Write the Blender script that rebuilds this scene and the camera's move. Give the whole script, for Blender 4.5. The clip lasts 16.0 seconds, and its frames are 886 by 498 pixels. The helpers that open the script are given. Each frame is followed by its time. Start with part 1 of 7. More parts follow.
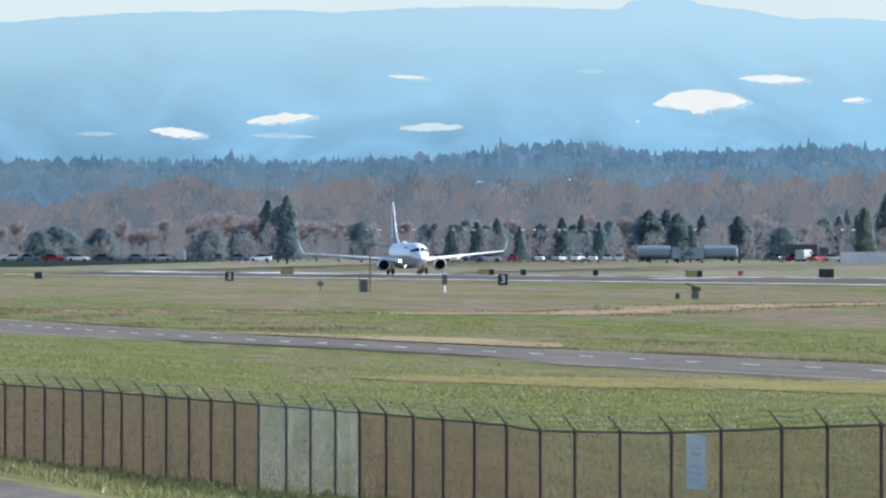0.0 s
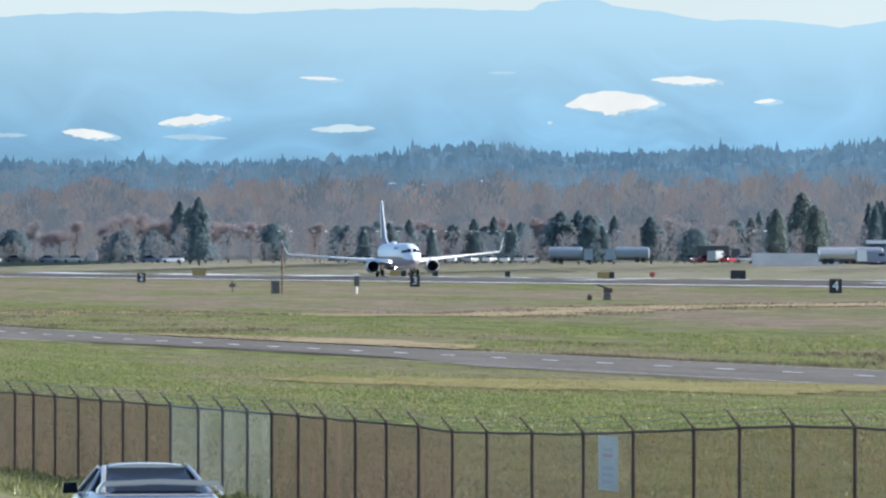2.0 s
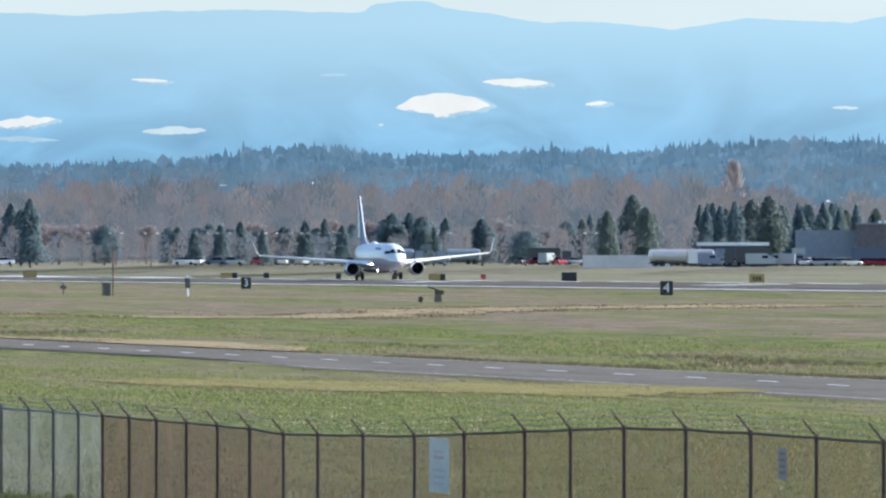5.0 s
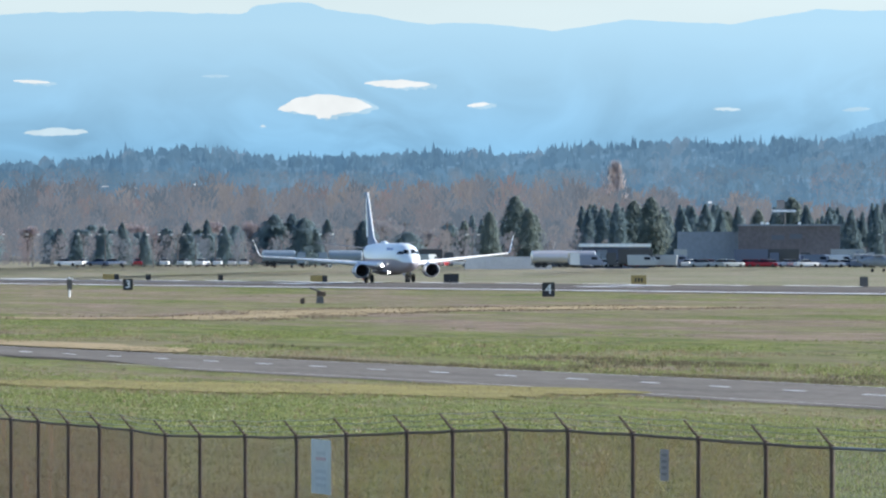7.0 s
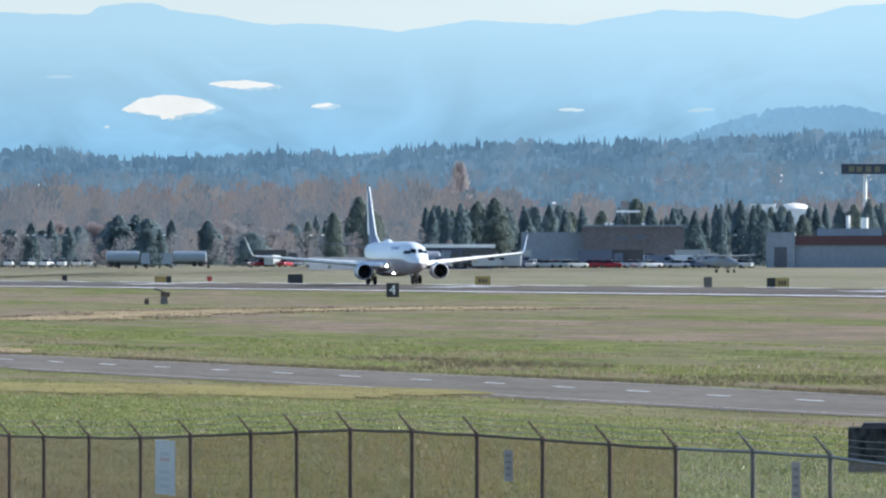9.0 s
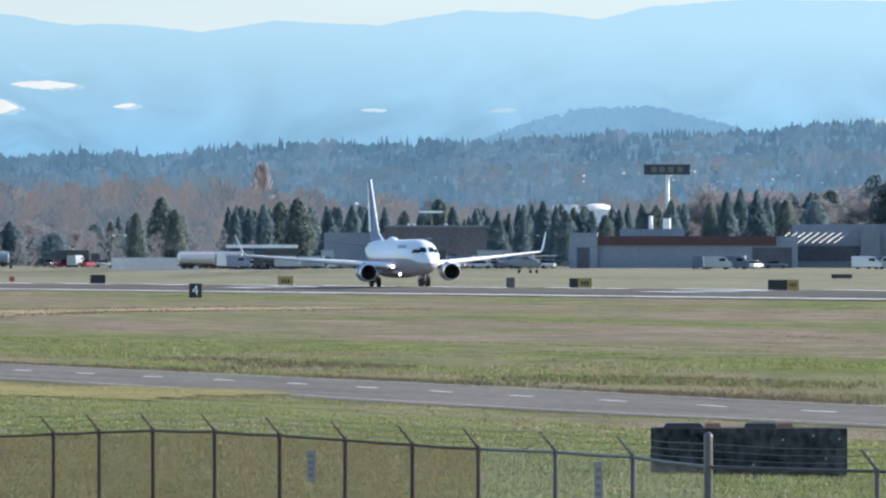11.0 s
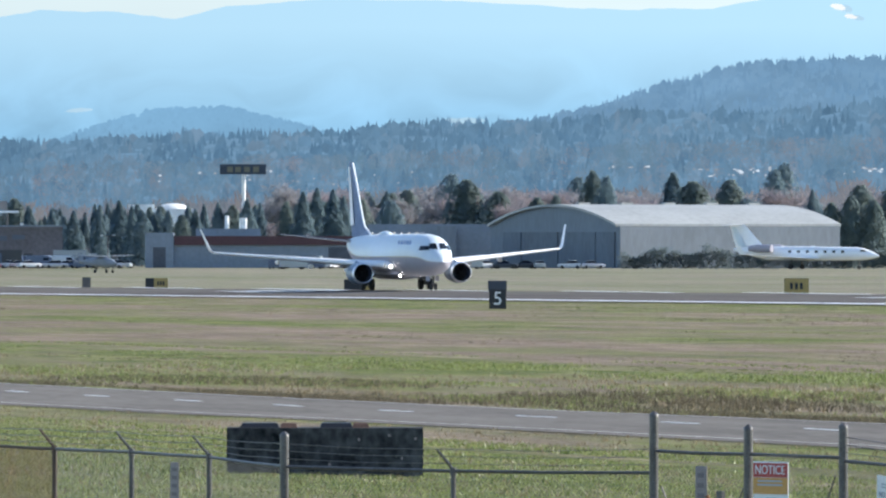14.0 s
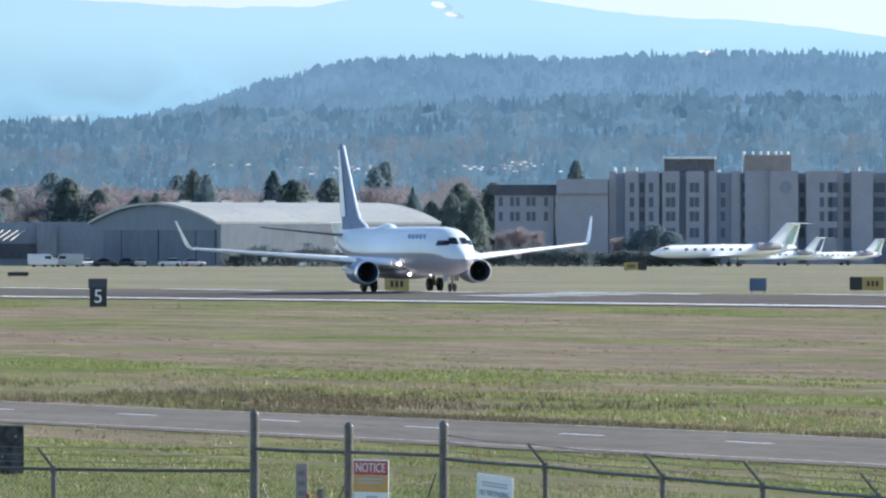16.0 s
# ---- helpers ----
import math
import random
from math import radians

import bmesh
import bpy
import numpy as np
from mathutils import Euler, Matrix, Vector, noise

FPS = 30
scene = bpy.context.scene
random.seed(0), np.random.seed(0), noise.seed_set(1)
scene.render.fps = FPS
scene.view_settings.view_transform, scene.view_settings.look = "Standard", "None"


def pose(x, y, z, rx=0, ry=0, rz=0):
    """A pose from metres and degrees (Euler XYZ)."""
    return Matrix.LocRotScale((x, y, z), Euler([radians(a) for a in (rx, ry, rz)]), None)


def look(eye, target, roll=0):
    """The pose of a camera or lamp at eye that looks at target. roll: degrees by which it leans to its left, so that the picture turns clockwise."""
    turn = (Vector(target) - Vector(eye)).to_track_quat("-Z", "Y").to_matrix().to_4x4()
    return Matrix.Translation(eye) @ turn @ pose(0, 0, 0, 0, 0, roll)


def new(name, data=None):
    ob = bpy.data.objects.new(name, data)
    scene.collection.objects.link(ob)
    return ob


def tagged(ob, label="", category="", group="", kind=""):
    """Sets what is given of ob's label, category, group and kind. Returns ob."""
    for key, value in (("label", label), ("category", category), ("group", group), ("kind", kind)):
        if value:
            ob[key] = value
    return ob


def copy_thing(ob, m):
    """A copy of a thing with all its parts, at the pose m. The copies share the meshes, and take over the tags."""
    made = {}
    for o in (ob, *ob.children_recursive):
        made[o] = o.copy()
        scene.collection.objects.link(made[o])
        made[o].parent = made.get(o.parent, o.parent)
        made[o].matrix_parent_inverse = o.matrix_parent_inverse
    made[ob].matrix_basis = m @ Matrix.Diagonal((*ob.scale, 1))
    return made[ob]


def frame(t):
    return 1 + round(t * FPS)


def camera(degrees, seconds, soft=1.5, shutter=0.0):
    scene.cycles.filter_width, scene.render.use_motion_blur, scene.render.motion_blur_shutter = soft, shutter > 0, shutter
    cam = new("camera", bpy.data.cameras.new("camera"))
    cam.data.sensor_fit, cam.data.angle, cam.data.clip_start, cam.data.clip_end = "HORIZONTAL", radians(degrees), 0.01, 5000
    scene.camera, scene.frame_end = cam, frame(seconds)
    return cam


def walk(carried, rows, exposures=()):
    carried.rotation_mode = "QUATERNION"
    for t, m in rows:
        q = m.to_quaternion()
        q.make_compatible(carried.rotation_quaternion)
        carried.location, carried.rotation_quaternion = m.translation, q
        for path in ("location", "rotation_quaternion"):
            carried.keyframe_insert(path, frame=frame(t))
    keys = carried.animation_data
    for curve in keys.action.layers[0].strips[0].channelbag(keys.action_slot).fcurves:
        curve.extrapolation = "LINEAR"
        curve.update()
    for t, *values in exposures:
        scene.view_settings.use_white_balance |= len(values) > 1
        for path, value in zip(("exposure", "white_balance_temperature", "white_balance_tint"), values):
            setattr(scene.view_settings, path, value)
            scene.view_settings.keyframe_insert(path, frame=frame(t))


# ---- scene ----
# World: the runway runs along x, the aircraft rolls towards +x; +y leads from the levee road across the runway.
LENS = 4.75
UNIT = 784 / math.tan(radians(LENS / 2))      # bearings are counted in 1/UNIT of a radian, clockwise
EYE = 4.0
cam = camera(LENS, 16.0, 2.3)
ROWS = [
    (0.0, 81.9732, -0.0333),
    (0.5, 81.8680, -0.0321),
    (1.0, 81.7705, -0.0294),
    (1.5, 81.6498, -0.0281),
    (2.0, 81.5010, -0.0259),
    (2.5, 81.3487, -0.0228),
    (3.0, 81.1812, -0.0207),
    (3.5, 81.0296, -0.0189),
    (4.0, 80.8878, -0.0185),
    (6.5, 80.1266, -0.0084),
    (7.0, 79.9618, -0.0076),
    (7.5, 79.7798, -0.0054),
    (8.0, 79.5750, -0.0025),
    (8.5, 79.3533, -0.0030),
    (11.0, 78.0673, -0.0020),
    (11.5, 77.7381, 0.0005),
    (12.0, 77.3897, -0.0028),
    (12.5, 77.0181, -0.0034),
    (13.0, 76.6133, -0.0031),
    (13.5, 76.1972, -0.0036),
    (14.0, 75.7934, -0.0030),
    (14.5, 75.3339, -0.0076),
    (15.0, 74.8344, -0.0095),
    (15.5, 74.2567, -0.0134),
    (16.0, 73.6508, -0.0143),
]
walk(cam, [(t, pose(0, 0, EYE, 90 + tilt, 0, turn)) for t, turn, tilt in ROWS])


def spot(b, d, z=0.0):
    """The place at bearing b and distance d from the eye."""
    a = radians(75.5) - (b - 2919.6) / UNIT
    return Vector((-d * math.sin(a), d * math.cos(a), z))


def rise(b, e, d):
    """The height of what stands e units above the level of the eye (negative below), at distance d."""
    return EYE + e * d / UNIT


def level(b):
    return 430.0


# ---- world, sun ----
SUN_EL, SUN_AZ = 27.0, 0.0
world = bpy.data.worlds.new("world")
scene.world = world
world.use_nodes = True
wn = world.node_tree.nodes
sky = wn.new("ShaderNodeTexSky")
sky.sky_type, sky.sun_disc = "NISHITA", False
sky.sun_elevation, sky.sun_rotation = radians(SUN_EL), radians(SUN_AZ)
sky.air_density, sky.dust_density, sky.ozone_density = 0.8, 0.0, 2.0
wn["Background"].inputs["Strength"].default_value = 0.15
world.node_tree.links.new(sky.outputs[0], wn["Background"].inputs["Color"])
sun_data = bpy.data.lights.new("sun", "SUN")
sun_data.energy, sun_data.angle, sun_data.color = 5.0, radians(0.6), (1.0, 0.95, 0.86)
sun = new("sun", sun_data)
_s = Vector((math.sin(radians(SUN_AZ)) * math.cos(radians(SUN_EL)), math.cos(radians(SUN_AZ)) * math.cos(radians(SUN_EL)), math.sin(radians(SUN_EL))))
sun.matrix_world = look(_s * 100, (0, 0, 0))
scene.view_settings.exposure = 0.8


# ---- materials ----
def material(name, colour, rough=0.7, metal=0.0, vary=0.0, scale=1.0, bump=0.0, spec=0.5, glow=None, glow_strength=0.0, island=0.0, stretch=(1, 1, 1), second=None, leaf=0.0):
    """A Principled material whose colour wanders at two scales, with bump of the same grain."""
    m = bpy.data.materials.new(name)
    m.use_nodes = True
    nt = m.node_tree
    p = nt.nodes["Principled BSDF"]
    p.inputs["Roughness"].default_value = rough
    p.inputs["Metallic"].default_value = metal
    p.inputs["Specular IOR Level"].default_value = spec
    c = (*colour, 1)
    p.inputs["Base Color"].default_value = c
    m.diffuse_color = c
    last = None
    if vary or second:
        co = nt.nodes.new("ShaderNodeTexCoord")
        mp = nt.nodes.new("ShaderNodeMapping")
        mp.inputs["Scale"].default_value = stretch
        nt.links.new(co.outputs["Object"], mp.inputs["Vector"])
        n1 = nt.nodes.new("ShaderNodeTexNoise")
        n1.inputs["Scale"].default_value, n1.inputs["Detail"].default_value = scale, 6
        n2 = nt.nodes.new("ShaderNodeTexNoise")
        n2.inputs["Scale"].default_value, n2.inputs["Detail"].default_value = scale * 9.3, 4
        for n in (n1, n2):
            nt.links.new(mp.outputs[0], n.inputs["Vector"])
        mix = nt.nodes.new("ShaderNodeMath")
        mix.operation = "MULTIPLY_ADD"
        mix.inputs[1].default_value = 0.55
        nt.links.new(n2.outputs["Fac"], mix.inputs[0])
        half = nt.nodes.new("ShaderNodeMath")
        half.operation = "MULTIPLY"
        half.inputs[1].default_value = 0.45
        nt.links.new(n1.outputs["Fac"], half.inputs[0])
        nt.links.new(half.outputs[0], mix.inputs[2])
        ramp = nt.nodes.new("ShaderNodeValToRGB")
        lo = second if second else tuple(v * (1 - vary) for v in colour)
        hi = colour if second else tuple(min(1, v * (1 + vary)) for v in colour)
        ramp.color_ramp.elements[0].position, ramp.color_ramp.elements[1].position = 0.36, 0.64
        ramp.color_ramp.elements[0].color, ramp.color_ramp.elements[1].color = (*lo, 1), (*hi, 1)
        nt.links.new(mix.outputs[0], ramp.inputs[0])
        last = ramp.outputs[0]
        if bump:
            b = nt.nodes.new("ShaderNodeBump")
            b.inputs["Strength"].default_value, b.inputs["Distance"].default_value = bump, 0.3 / scale
            nt.links.new(mix.outputs[0], b.inputs["Height"])
            nt.links.new(b.outputs[0], p.inputs["Normal"])
    if island:
        g = nt.nodes.new("ShaderNodeNewGeometry")
        src, amount = g.outputs["Random Per Island"], island
        mr = nt.nodes.new("ShaderNodeMapRange")
        mr.inputs["To Min"].default_value, mr.inputs["To Max"].default_value = 1 - amount, 1 + amount
        nt.links.new(src, mr.inputs["Value"])
        h = nt.nodes.new("ShaderNodeHueSaturation")
        nt.links.new(mr.outputs[0], h.inputs["Value"])
        if last:
            nt.links.new(last, h.inputs["Color"])
        else:
            h.inputs["Color"].default_value = c
        last = h.outputs[0]
    if last:
        nt.links.new(last, p.inputs["Base Color"])
    if glow:
        p.inputs["Emission Color"].default_value = (*glow, 1)
        p.inputs["Emission Strength"].default_value = glow_strength
    if leaf:      # light that passes through thin needles and twigs
        t = nt.nodes.new("ShaderNodeBsdfTranslucent")
        t.inputs["Color"].default_value = c
        if last:
            nt.links.new(last, t.inputs["Color"])
        mixed = nt.nodes.new("ShaderNodeMixShader")
        mixed.inputs[0].default_value = leaf
        nt.links.new(p.outputs[0], mixed.inputs[1])
        nt.links.new(t.outputs[0], mixed.inputs[2])
        nt.links.new(mixed.outputs[0], nt.nodes["Material Output"].inputs["Surface"])
    return m


def distance_material(name, colour, strength, vary=0.12, scale=0.01, tree=0.0, stretch=(1, 1, 1), top=None, z0=0.0, z1=100.0, island=0.0, warp=0.0, sunward=1.10):
    """The far distance: a backdrop with the air's haze painted into its glow, taking only a little sun."""
    m = bpy.data.materials.new(name)
    m.use_nodes = True
    nt = m.node_tree
    p = nt.nodes["Principled BSDF"]
    p.inputs["Roughness"].default_value, p.inputs["Specular IOR Level"].default_value = 1.0, 0.0
    p.inputs["Base Color"].default_value = (*[v * tree for v in colour], 1)
    co = nt.nodes.new("ShaderNodeTexCoord")
    mp = nt.nodes.new("ShaderNodeMapping")
    mp.inputs["Scale"].default_value = stretch
    nt.links.new(co.outputs["Object"], mp.inputs["Vector"])
    n1 = nt.nodes.new("ShaderNodeTexNoise")
    n1.inputs["Scale"].default_value, n1.inputs["Detail"].default_value, n1.inputs["Distortion"].default_value = scale, 8, warp
    nt.links.new(mp.outputs[0], n1.inputs["Vector"])
    ramp = nt.nodes.new("ShaderNodeValToRGB")
    ramp.color_ramp.elements[0].position, ramp.color_ramp.elements[1].position = 0.3, 0.7
    ramp.color_ramp.elements[0].color = (*[v * (1 - vary) for v in colour], 1)
    ramp.color_ramp.elements[1].color = (*[v * (1 + vary) for v in colour], 1)
    nt.links.new(n1.outputs["Fac"], ramp.inputs[0])
    last = ramp.outputs[0]
    if island:
        geo = nt.nodes.new("ShaderNodeNewGeometry")
        mr = nt.nodes.new("ShaderNodeMapRange")
        mr.inputs["To Min"].default_value, mr.inputs["To Max"].default_value = 1 - island, 1 + island
        nt.links.new(geo.outputs["Random Per Island"], mr.inputs["Value"])
        hs = nt.nodes.new("ShaderNodeHueSaturation")
        nt.links.new(mr.outputs[0], hs.inputs["Value"])
        nt.links.new(last, hs.inputs["Color"])
        last = hs.outputs[0]
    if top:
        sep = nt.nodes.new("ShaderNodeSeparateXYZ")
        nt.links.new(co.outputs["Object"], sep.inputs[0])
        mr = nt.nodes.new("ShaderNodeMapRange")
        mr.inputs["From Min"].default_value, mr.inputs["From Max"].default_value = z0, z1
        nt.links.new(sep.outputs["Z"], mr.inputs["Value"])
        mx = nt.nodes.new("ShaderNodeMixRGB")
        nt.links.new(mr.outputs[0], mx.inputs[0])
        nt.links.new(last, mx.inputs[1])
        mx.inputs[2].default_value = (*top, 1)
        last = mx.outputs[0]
    # the painted haze brightens round towards the sun
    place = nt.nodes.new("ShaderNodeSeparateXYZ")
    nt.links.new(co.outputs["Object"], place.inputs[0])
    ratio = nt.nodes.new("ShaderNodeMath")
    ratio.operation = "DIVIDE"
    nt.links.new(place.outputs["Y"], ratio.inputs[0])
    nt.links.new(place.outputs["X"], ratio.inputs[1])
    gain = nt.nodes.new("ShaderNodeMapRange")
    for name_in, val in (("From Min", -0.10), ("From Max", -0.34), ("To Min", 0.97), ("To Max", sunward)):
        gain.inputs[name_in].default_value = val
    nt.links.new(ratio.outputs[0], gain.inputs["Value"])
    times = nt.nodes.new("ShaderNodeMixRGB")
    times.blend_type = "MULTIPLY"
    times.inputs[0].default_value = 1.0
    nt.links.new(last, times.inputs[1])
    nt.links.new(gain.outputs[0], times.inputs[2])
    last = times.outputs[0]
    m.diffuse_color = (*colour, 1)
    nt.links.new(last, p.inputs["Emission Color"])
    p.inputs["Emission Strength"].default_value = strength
    return m


# ---- mesh helpers ----
class Geo:
    """Vertices and faces gathered for one mesh."""

    def __init__(self):
        self.v, self.f = [], []

    def add(self, verts, faces):
        k = len(self.v)
        self.v += [tuple(p) for p in verts]
        self.f += [tuple(i + k for i in f) for f in faces]
        return self

    def box(self, c, s, turn=0.0, taper=1.0):
        cx, cy, cz = c
        hx, hy, hz = (v / 2 for v in s)
        ca, sa = math.cos(radians(turn)), math.sin(radians(turn))
        out = []
        for dz, k in ((-hz, 1.0), (hz, taper)):
            for dx, dy in ((-hx, -hy), (hx, -hy), (hx, hy), (-hx, hy)):
                x, y = dx * k, dy * k
                out.append((cx + x * ca - y * sa, cy + x * sa + y * ca, cz + dz))
        return self.add(out, [(0, 3, 2, 1), (4, 5, 6, 7), (0, 1, 5, 4), (1, 2, 6, 5), (2, 3, 7, 6), (3, 0, 4, 7)])

    def tube(self, p0, p1, r0, r1=None, n=8, caps=True):
        p0, p1 = Vector(p0), Vector(p1)
        r1 = r0 if r1 is None else r1
        q = (p1 - p0).to_track_quat("Z", "Y").to_matrix()
        out = []
        for p, r in ((p0, r0), (p1, r1)):
            for i in range(n):
                a = 2 * math.pi * i / n
                out.append(p + q @ Vector((r * math.cos(a), r * math.sin(a), 0)))
        faces = [(i, (i + 1) % n, n + (i + 1) % n, n + i) for i in range(n)]
        if caps:
            faces += [tuple(range(n - 1, -1, -1)), tuple(range(n, 2 * n))]
        return self.add(out, faces)

    def loft(self, rings, caps=True):
        n = len(rings[0])
        out = [p for r in rings for p in r]
        faces = []
        for j in range(len(rings) - 1):
            for i in range(n):
                faces.append((j * n + i, j * n + (i + 1) % n, (j + 1) * n + (i + 1) % n, (j + 1) * n + i))
        if caps:
            faces += [tuple(range(n - 1, -1, -1)), tuple(range((len(rings) - 1) * n, len(rings) * n))]
        return self.add(out, faces)


def mesh_of(geo, name, mat, smooth=False):
    me = bpy.data.meshes.new(name)
    me.from_pydata(geo.v, [], geo.f)
    bm = bmesh.new()
    bm.from_mesh(me)
    if len(bm.faces) < 60000:
        bmesh.ops.recalc_face_normals(bm, faces=bm.faces)
    bm.to_mesh(me)
    bm.free()
    me.materials.append(mat)
    if smooth:
        me.polygons.foreach_set("use_smooth", [True] * len(me.polygons))
        me.set_sharp_from_angle(angle=radians(38))
    return me


def part(name, geo, mat, parent=None, label="", smooth=False, at=None):
    """One mesh object, under a thing or a part where parent is given."""
    me = geo if isinstance(geo, bpy.types.Mesh) else mesh_of(geo, name, mat, smooth)
    ob = new(name, me)
    if parent:
        ob.parent = parent
    if at is not None:
        ob.matrix_basis = at
    if label:
        ob["label"] = label
    return ob


def thing(name, m, label, category, group="", kind=""):
    ob = new(name)
    ob.empty_display_size = 0.3
    ob.matrix_basis = m
    return tagged(ob, label, category, group, kind)


# ---- ground ----
PROFILE_Y = (-400, -6, 2, 8, 10, 20, 25, 28, 34, 42, 60, 73, 100, 150, 205, 225, 248, 271, 290, 6000)
PROFILE_Z = (1.5, 1.5, 1.5, -1.0, -1.11, -1.11, -1.75, -1.92, -1.57, -1.35, -1.75, -2.05, -2.05, -1.3, -0.55, 0.0, 0.5, 0.0, -0.1, -0.1)


def ground_z(y, x=-1200.0):
    """The field falls gently away from the levee along the runway and rises again behind it."""
    fall = 0.00145 * (min(0.0, max(-2400.0, x)) + 665) + 0.00026 * min(0.0, x + 700) * min(1.0, max(0.0, (y - 150) / 75))
    z = float(np.interp(y, PROFILE_Y, PROFILE_Z)) + fall
    s = min(1.0, max(0.0, (y - 280) / 160))
    s = s * s * (3 - 2 * s)
    return z * (1 - s) + 0.4 * s


def road_y(x):
    return float(np.interp(x, (-1400, -1000, -782, -690, -620, -547, -496, -447, -398, -356, -333, -304, -250, 300), (95, 83, 80.3, 80.2, 82.0, 84.1, 85.5, 87.2, 87.4, 88.3, 90.2, 91.3, 93.0, 100)))


def verge_creep(x):
    return float(np.interp(x, (-1400, -900, -690, -655, -610, -555, -525, -500), (3, 3, -0.5, -4.0, -5.6, -5.2, -2.5, 0)))


def grass_material():
    """Winter grass: long bands of green, straw and brown, with clumps and blades inside them."""
    m = bpy.data.materials.new("winter_grass")
    m.use_nodes = True
    nt = m.node_tree
    p = nt.nodes["Principled BSDF"]
    p.inputs["Roughness"].default_value, p.inputs["Specular IOR Level"].default_value = 0.9, 0.15
    co = nt.nodes.new("ShaderNodeTexCoord")

    def noise_of(scale, stretch, detail=5, rough=0.55):
        mp = nt.nodes.new("ShaderNodeMapping")
        mp.inputs["Scale"].default_value = stretch
        nt.links.new(co.outputs["Object"], mp.inputs["Vector"])
        n = nt.nodes.new("ShaderNodeTexNoise")
        n.inputs["Scale"].default_value, n.inputs["Detail"].default_value, n.inputs["Roughness"].default_value = scale, detail, rough
        nt.links.new(mp.outputs[0], n.inputs["Vector"])
        return n.outputs["Fac"]

    def ramp_of(fac, stops):
        r = nt.nodes.new("ShaderNodeValToRGB")
        e = r.color_ramp.elements
        while len(e) < len(stops):
            e.new(0.5)
        for k, (pos, col) in enumerate(stops):
            e[k].position, e[k].color = pos, (*col, 1)
        nt.links.new(fac, r.inputs[0])
        return r.outputs[0]

    def mix_of(fac, a, b, mode="MIX"):
        x = nt.nodes.new("ShaderNodeMixRGB")
        x.blend_type = mode
        for sock, val in ((x.inputs[0], fac), (x.inputs[1], a), (x.inputs[2], b)):
            if isinstance(val, (int, float)):
                sock.default_value = val
            else:
                nt.links.new(val, sock)
        return x.outputs[0]

    green = ramp_of(noise_of(0.42, (0.22, 1, 1), 9, 0.72), [(0.30, (0.058, 0.078, 0.020)), (0.52, (0.138, 0.158, 0.046)), (0.72, (0.275, 0.275, 0.110))])
    straw = ramp_of(noise_of(0.36, (0.2, 1, 1), 9, 0.68), [(0.30, (0.135, 0.102, 0.078)), (0.53, (0.225, 0.174, 0.132)), (0.74, (0.325, 0.265, 0.196))])
    # how dry the grass is across the field: lush by the levee, drier along the runway
    sep = nt.nodes.new("ShaderNodeSeparateXYZ")
    nt.links.new(co.outputs["Object"], sep.inputs[0])
    dry = nt.nodes.new("ShaderNodeValToRGB")
    e = dry.color_ramp.elements
    stops = DRY_BANDS
    while len(e) < len(stops):
        e.new(0.5)
    for k, (y, v) in enumerate(stops):
        e[k].position, e[k].color = y / 320, (v, v, v, 1)
    my = nt.nodes.new("ShaderNodeMath")
    my.operation = "DIVIDE"
    my.inputs[1].default_value = 320
    wob = nt.nodes.new("ShaderNodeMath")
    wob.operation = "MULTIPLY_ADD"
    wob.inputs[1].default_value = 24
    nt.links.new(noise_of(0.02, (0.4, 1.0, 1), 3), wob.inputs[0])
    off = nt.nodes.new("ShaderNodeMath")
    off.operation = "SUBTRACT"
    off.inputs[1].default_value = 12
    nt.links.new(sep.outputs["Y"], off.inputs[0])
    nt.links.new(off.outputs[0], wob.inputs[2])
    nt.links.new(wob.outputs[0], my.inputs[0])
    nt.links.new(my.outputs[0], dry.inputs[0])
    patch = ramp_of(noise_of(0.085, (0.16, 1.3, 1), 8, 0.70), [(0.42, (0, 0, 0)), (0.60, (1, 1, 1))])
    add = nt.nodes.new("ShaderNodeMath")
    add.operation, add.use_clamp = "MULTIPLY_ADD", True
    add.inputs[1].default_value = 1.0
    nt.links.new(patch, add.inputs[0])
    sub = nt.nodes.new("ShaderNodeMath")
    sub.operation = "SUBTRACT"
    sub.inputs[1].default_value = 0.5
    # greener again farther down the field
    far = nt.nodes.new("ShaderNodeMapRange")
    for name_in, val in (("From Min", -430.0), ("From Max", -640.0), ("To Min", 0.06), ("To Max", -0.10)):
        far.inputs[name_in].default_value = val
    nt.links.new(sep.outputs["X"], far.inputs["Value"])
    plus = nt.nodes.new("ShaderNodeMath")
    nt.links.new(dry.outputs[0], plus.inputs[0])
    nt.links.new(far.outputs[0], plus.inputs[1])
    nt.links.new(plus.outputs[0], sub.inputs[0])
    nt.links.new(sub.outputs[0], add.inputs[2])
    col = mix_of(add.outputs[0], green, straw)
    fine = ramp_of(noise_of(5.5, (0.03, 0.7, 1), 5, 0.7), [(0.28, (0.70, 0.70, 0.68)), (0.5, (1.0, 0.99, 0.97)), (0.72, (1.38, 1.36, 1.3))])
    col = mix_of(1.0, col, fine, "MULTIPLY")
    # paler grass beyond the runway, with distance haze put into its colour
    beyond = nt.nodes.new("ShaderNodeMapRange")
    for name_in, val in (("From Min", 274.0), ("From Max", 290.0), ("To Min", 0.0), ("To Max", 0.62)):
        beyond.inputs[name_in].default_value = val
    nt.links.new(wob.outputs[0], beyond.inputs["Value"])
